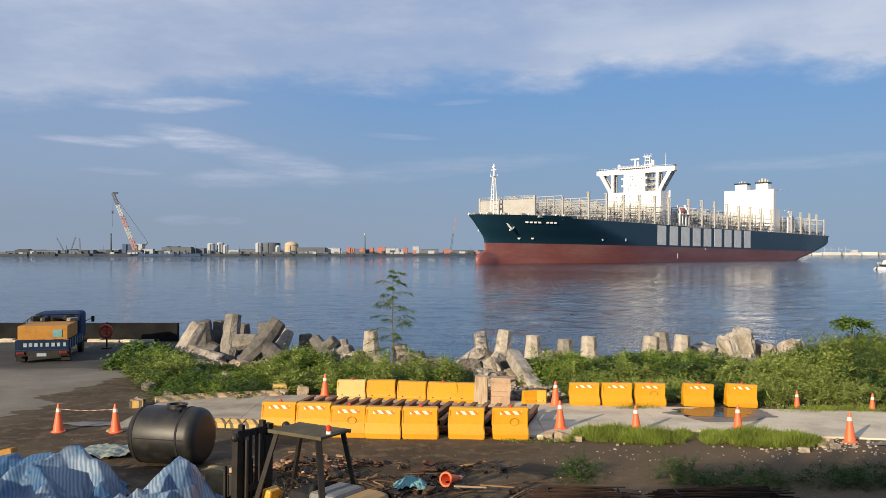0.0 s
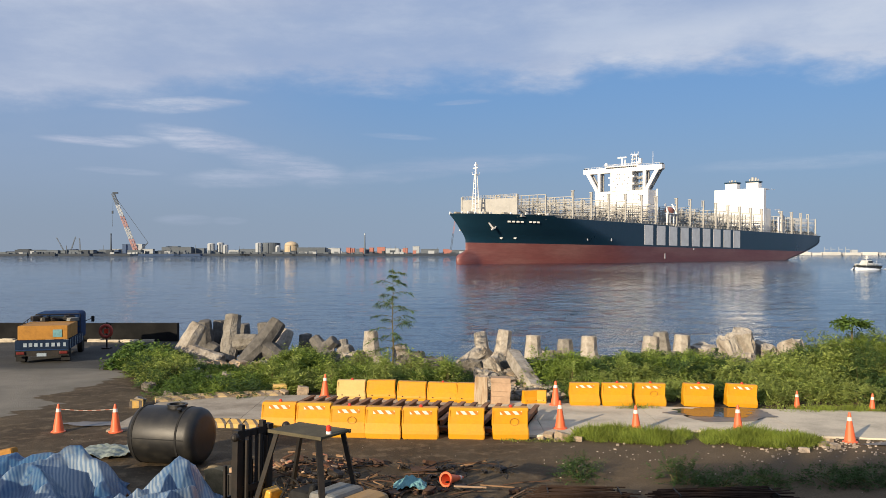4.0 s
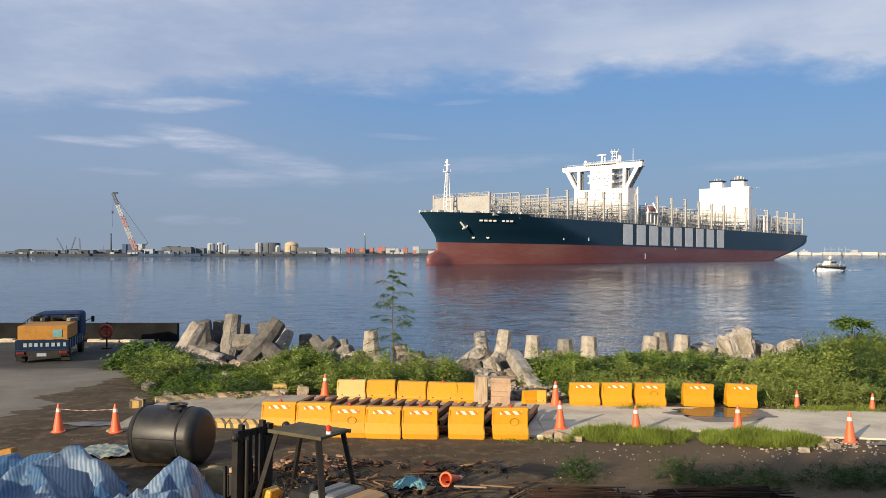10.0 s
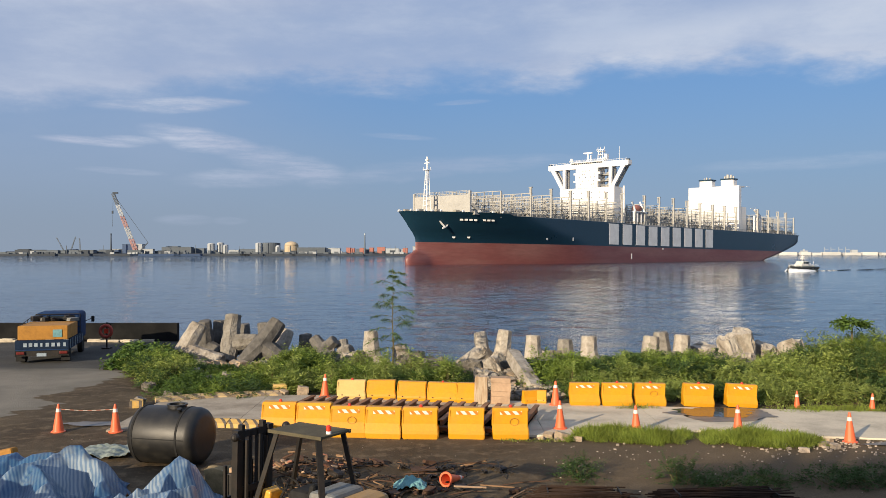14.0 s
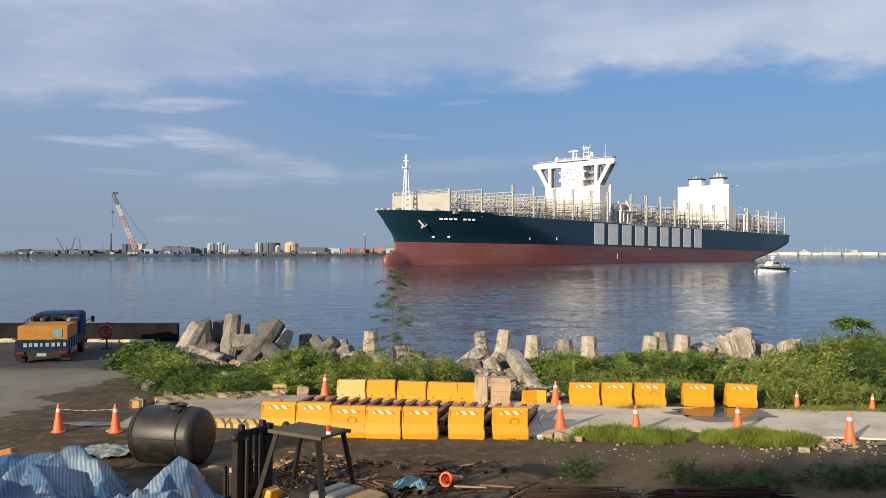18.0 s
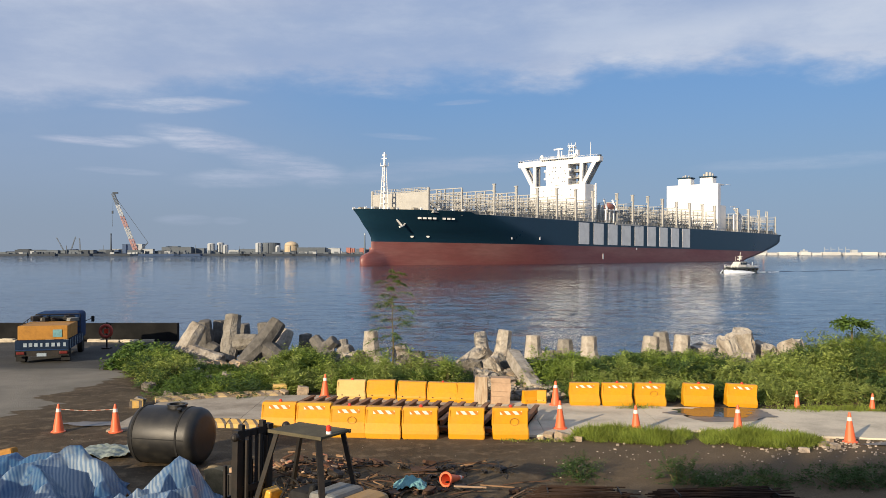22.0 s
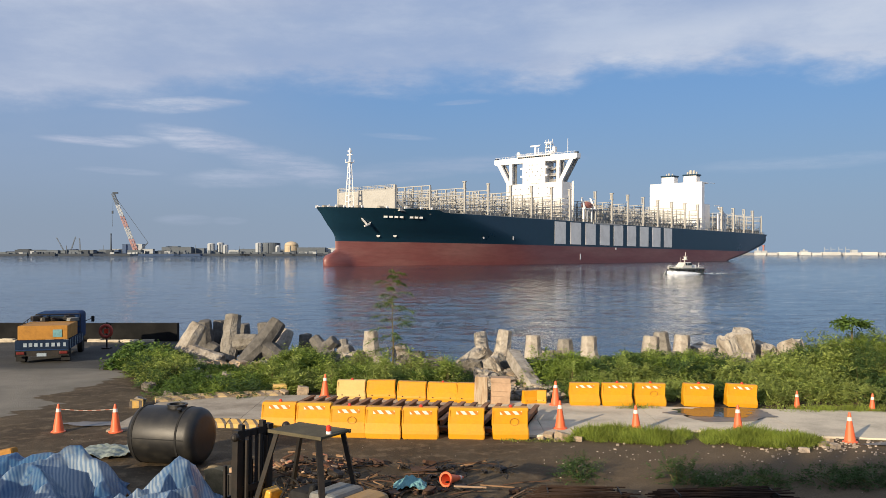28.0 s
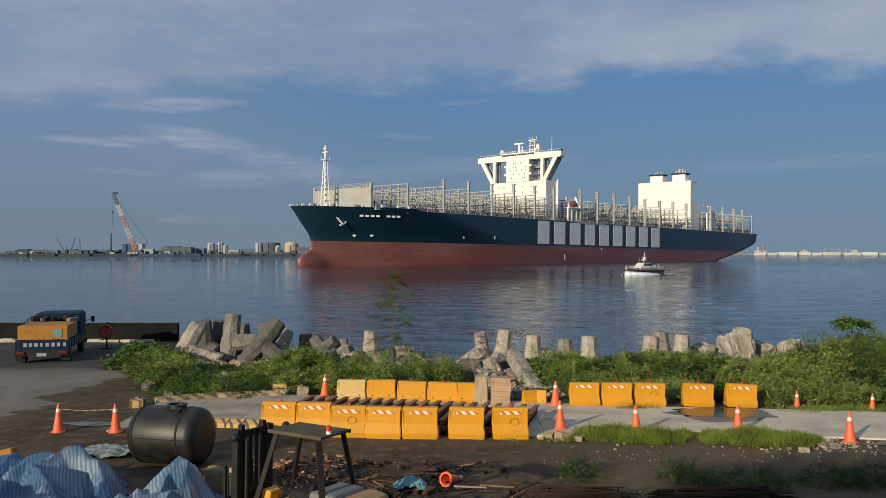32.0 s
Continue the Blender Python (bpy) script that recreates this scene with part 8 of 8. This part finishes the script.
STONE_CHIPS = material("dusty_stone_chips", (0.36, 0.30, 0.24), 0.9, vary=0.4, scale=6, fine=30, island=0.4)


PALE_WOOD = material("pale_splintered_timber", (0.20, 0.125, 0.075), 0.85, vary=0.35, scale=5, fine=30, stretch=(1, 6, 6))


BRICK_DUST = material("dusty_pink_brick", (0.26, 0.12, 0.08), 0.9, vary=0.3, scale=6, fine=30, random_tone=0.15)


def build_scrap():
    """Broken timber and scrap iron in front of the house."""
    rng = random.Random(17)
    pile = thing("scrap_pile", pose(0, 0, 0), "heap of broken timber and scrap iron", "scrap heap")
    for k in range(210):
        x = rng.uniform(-3.9, 0.6) if k < 175 else rng.uniform(-1.0, 1.6)
        y = rng.uniform(15.4, 18.4) - 0.25 * max(0, x)
        h = 0.32 * max(0.0, 1 - abs(x + 2.6) / 1.6) * max(0, 1 - abs(y - 17) / 1.8)
        bm = bmesh.new()
        kind = k % 6
        if kind in (0, 3):
            length = rng.uniform(0.35, 1.3)
            mid = rng.uniform(-0.08, 0.08)
            tube(bm, (-length / 2, 0, 0), (0, mid, 0.03), 0.011, 0.011, 5)
            tube(bm, (0, mid, 0.03), (length / 2, 0, 0), 0.011, 0.009, 5)
            name, mat = "iron_bar", (RUST if k % 4 else DARK_STEEL)
        elif kind in (1, 4):
            box(bm, 0, 0, 0, rng.uniform(0.15, 0.85), rng.uniform(0.018, 0.06), rng.uniform(0.012, 0.035))
            name, mat = "plank", (PALE_WOOD if k % 5 == 1 else WOOD)
        elif kind == 2:
            s0 = rng.uniform(0.06, 0.2)
            rough_block(bm, 0, 0, 0, s0 * 1.6, s0, s0 * 0.6, None, 0.25, 2, k)
            name, mat = "lump", (DARK_STEEL if k % 4 else RUST)
        else:
            bmesh.ops.create_grid(bm, x_segments=6, y_segments=5, size=0.5)
            s0 = rng.uniform(0.08, 0.24)
            for v in bm.verts:
                v.co = Vector((v.co.x * s0 * 1.5, v.co.y * s0, 0.35 * s0 * noise.noise(v.co * 3 + Vector((k, 0, 0)))))
            bmesh.ops.solidify(bm, geom=bm.faces[:], thickness=0.006)
            name, mat = "scrap_sheet", (DARK_STEEL if k % 4 else WOOD)
        piece = part(name, bm, mat, pile)
        piece.matrix_basis = pose(x, y, 0.05 + h * rng.random(), rng.uniform(-10, 10), rng.uniform(-14, 14), rng.uniform(0, 360))
    for k, (x, y, w, d, h) in enumerate(((-3.1, 17.4, 0.22, 0.14, 0.09), (-3.5, 16.8, 0.18, 0.12, 0.1), (-2.3, 17.2, 0.2, 0.12, 0.08), (-2.7, 16.9, 0.2, 0.13, 0.08), (-2.95, 17.0, 0.16, 0.12, 0.08))):
        bm = bmesh.new()
        rough_block(bm, 0, 0, 0, w, d, h, None, 0.08, 2, k + 40)
        piece = part("block", bm, WOOD, pile)
        piece.matrix_basis = pose(x, y, h * 0.5 + 0.12, 0, 0, rng.uniform(0, 90))
    for k in range(60):
        bm = bmesh.new()
        w = rng.uniform(0.07, 0.26)
        rough_block(bm, 0, 0, 0, w, w * rng.uniform(0.2, 0.5), rng.uniform(0.02, 0.05), None, 0.10, 2, 300 + k)
        piece = part("splinter", bm, (PALE_WOOD, BRICK_DUST, WOOD, RUST, CARD)[k % 5], pile)
        piece.matrix_basis = pose(rng.uniform(-3.6, -2.0), rng.uniform(16.7, 18.2), rng.uniform(0.10, 0.30), rng.uniform(-18, 18), rng.uniform(-22, 22), rng.uniform(0, 180))
    sack = thing("sack", pose(-4.15, 16.0, 0), "sagging olive-brown sack beside the forklift", "sack")
    bm = bmesh.new()
    rough_block(bm, 0, 0, 0.26, 0.42, 0.4, 0.52, None, 0.10, 4, 91)
    part("bag", bm, CARD_DARK, sack, smooth=True)
    for x, y, s0 in ((2.55, 20.95, 0.17), (2.85, 20.75, 0.24), (3.2, 20.6, 0.15), (2.35, 20.7, 0.11), (2.7, 20.6, 0.09), (9.0, 20.3, 0.16), (8.75, 20.0, 0.13)):
        stone(x, y, s0 * 0.3, s0 * 1.4, s0, s0 * 0.8, rng, 7, "broken concrete lump at the lane's edge")
    crate = thing("battery_crate", pose(-3.40, 14.3, 0, 0, 0, -14), "upright black crate with straw-coloured lumps on top", "crate")
    bm = bmesh.new()
    box(bm, 0, 0, 0.43, 0.22, 0.30, 0.86, None, 0.015)
    box(bm, -0.085, -0.155, 0.43, 0.03, 0.02, 0.84)
    box(bm, 0.085, -0.155, 0.43, 0.03, 0.02, 0.84)
    part("casing", bm, DARK_STEEL, crate)
    for k in range(5):
        bm = bmesh.new()
        rough_block(bm, -0.07 + 0.035 * k, 0.05 * math.sin(k * 2.0), 0.89 + 0.02 * (k % 2), 0.09, 0.1, 0.08, turned(0, 0, 40 * k), 0.12, 2, 500 + k)
        part("lump", bm, CARD, crate)
    stick = thing("pale_stick", pose(0.50, 15.95, 0.17, 0, 6, 14), "pale wooden stick on the scrap", "stick")
    bm = bmesh.new()
    box(bm, 0, 0, 0, 0.62, 0.04, 0.03, None, 0.006)
    part("shaft", bm, CARD, stick)
    cloth = thing("teal_rag", pose(-0.62, 16.35, 0.0), "crumpled teal cloth on the scrap", "cloth")
    bm = bmesh.new()
    bmesh.ops.create_grid(bm, x_segments=22, y_segments=18, size=1.0)
    for v in bm.verts:
        r = v.co.length
        v.co = Vector((v.co.x * 0.31, v.co.y * 0.26, 0.27 * max(0, 1 - r * 0.62) + 0.09 * abs(noise.noise(v.co * 2.2)) + 0.02 * noise.noise(v.co * 6)))
    part("cloth", bm, TEAL_CLOTH, cloth)
    plate = thing("iron_sheet", pose(-0.4, 17.6, 0.09, 3, 0, 10), "flat rusty sheet of iron", "sheet")
    bm = bmesh.new()
    box(bm, 0, 0, 0, 0.5, 0.32, 0.012)
    part("sheet", bm, RUST, plate)
    for x, y, length, turn, count in ((2.5, 15.45, 1.7, -3, 70), (5.0, 15.35, 2.3, 1, 70)):
        bundle = thing("rebar_bundle", pose(x, y, 0, 0, 0, turn), "bundle of rusty reinforcing bars, coloured dark for shade", "bundle", "bundles of bars")
        for k in range(count):
            bm = bmesh.new()
            yy, zz = rng.gauss(0, 0.16), rng.uniform(0.03, 0.27)
            tube(bm, (-length / 2 + rng.uniform(-0.25, 0.3), yy, zz), (length / 2 + rng.uniform(-0.5, 0.2), yy + rng.uniform(-0.16, 0.16), zz * rng.uniform(0.4, 1.2)), 0.012, 0.012, 5)
            part("bar", bm, BAR_RUST, bundle)
        for dx in (-0.9, 0.9):
            bm = bmesh.new()
            box(bm, dx * length / 2.4, 0, 0.13, 0.02, 0.5, 0.25)
            part("tie", bm, DARK_STEEL, bundle)
    # stones and chips lying about
    bm = bmesh.new()
    for k in range(340):
        x = rng.uniform(2.0, 10.5) if k % 2 else rng.gauss(8.6, 1.1)
        y = (rng.gauss(19.3, 0.7) if k % 3 else rng.uniform(16.0, 20.4)) if k % 2 else rng.gauss(20.05, 0.35)
        s = rng.uniform(0.008, 0.024) * (1 if k % 2 else 1.9) * (3.2 if rng.random() < 0.05 else 1)
        rough_block(bm, x, y, s * 0.3, s * 1.6, s * 1.2, s, turned(0, 0, rng.uniform(0, 180)), 0.2, 1, k)
    for k in range(70):
        x, y = rng.uniform(-9.0, 2.0), rng.uniform(18.6, 21.0)
        s = rng.uniform(0.006, 0.016)
        rough_block(bm, x, y, s * 0.3, s * 1.6, s * 1.2, s, turned(0, 0, rng.uniform(0, 180)), 0.2, 1, k)
    tagged(mesh_object("gravel", bm, STONE_CHIPS), "scattered pale stone chips on the asphalt", "gravel", kind="stuff")


def patch(name, x, y, rx, ry, z, mat, label, seed):
    bm = bmesh.new()
    ring = []
    for k in range(72):
        a = 2 * math.pi * k / 72
        p = Vector((math.cos(a), math.sin(a), seed))
        r = 1 + 0.42 * noise.noise(p * 1.6) + 0.16 * noise.noise(p * 5)
        ring.append(bm.verts.new((x + rx * r * math.cos(a), y + ry * r * math.sin(a), z)))
    bm.faces.new(ring)
    bmesh.ops.triangulate(bm, faces=bm.faces[:])
    tagged(mesh_object(name, bm, mat), label, "puddle", kind="structure")


def build_puddle():
    patch("wet_patch", 7.65, 23.75, 1.45, 0.95, 0.0595, WET, "dark wet patch on the concrete lane", 4.0)
    patch("puddle", 7.5, 24.0, 1.15, 0.72, 0.0635, PUDDLE, "shallow puddle on the concrete mirroring the barriers", 2.0)
    patch("wet_patch", 10.6, 20.15, 0.7, 0.2, 0.03, WET, "dark wet patch on the concrete lane", 9.0)
    patch("wet_patch", -8.9, 22.5, 0.95, 0.27, 0.034, WET_PALE, "damp pale patch on the asphalt", 6.0)


WET = material("wet_concrete", (0.15, 0.13, 0.105), 0.45, vary=0.3, scale=2.0, fine=20, bump=0.1)
WET_PALE = material("damp_pale_ground", (0.15, 0.14, 0.125), 0.45, vary=0.4, scale=1.6, fine=20, bump=0.2, second=(0.10, 0.085, 0.07))


def puddle_material():
    made = material("wet_puddle", (0.07, 0.06, 0.05), 0.08, vary=0.2, scale=2, fine=10, bump=0.0)
    made.node_tree.nodes["Principled BSDF"].inputs["IOR"].default_value = 1.33
    return made


PUDDLE = puddle_material()
build_barriers()
build_cones()
build_rack()
build_blocks()
build_kerbs()
build_tank()
build_tarps()
build_forklift()
build_truck()
build_lifebuoy()
build_scrap()
build_puddle()


# ---- what moves ----
def motions():
    rows = []
    for k in range(17):
        t = 2.0 * k
        u = t / 10
        x = 11.559 - 21.217 * u + 0.180 * u * u
        y = 375.851 - 21.636 * u - 0.063 * u * u
        rows.append((t, pose(x, y, WATER_Z + 9.404, 0, math.degrees(0.013), 44.52 + 0.477 * u)))
    walk(ship, rows)
    rows = []
    for k in range(9):
        t = 4.0 * k
        x = 136.6 - 2.62 * t - 0.0056 * t * t
        y = 266.0 - 1.93 * t
        rows.append((t, pose(x, y, WATER_Z, 0, 0.6 * math.sin(t), 34.0)))
    pilot_boat.scale = (0.8, 0.8, 0.8)
    walk(pilot_boat, rows)


motions()
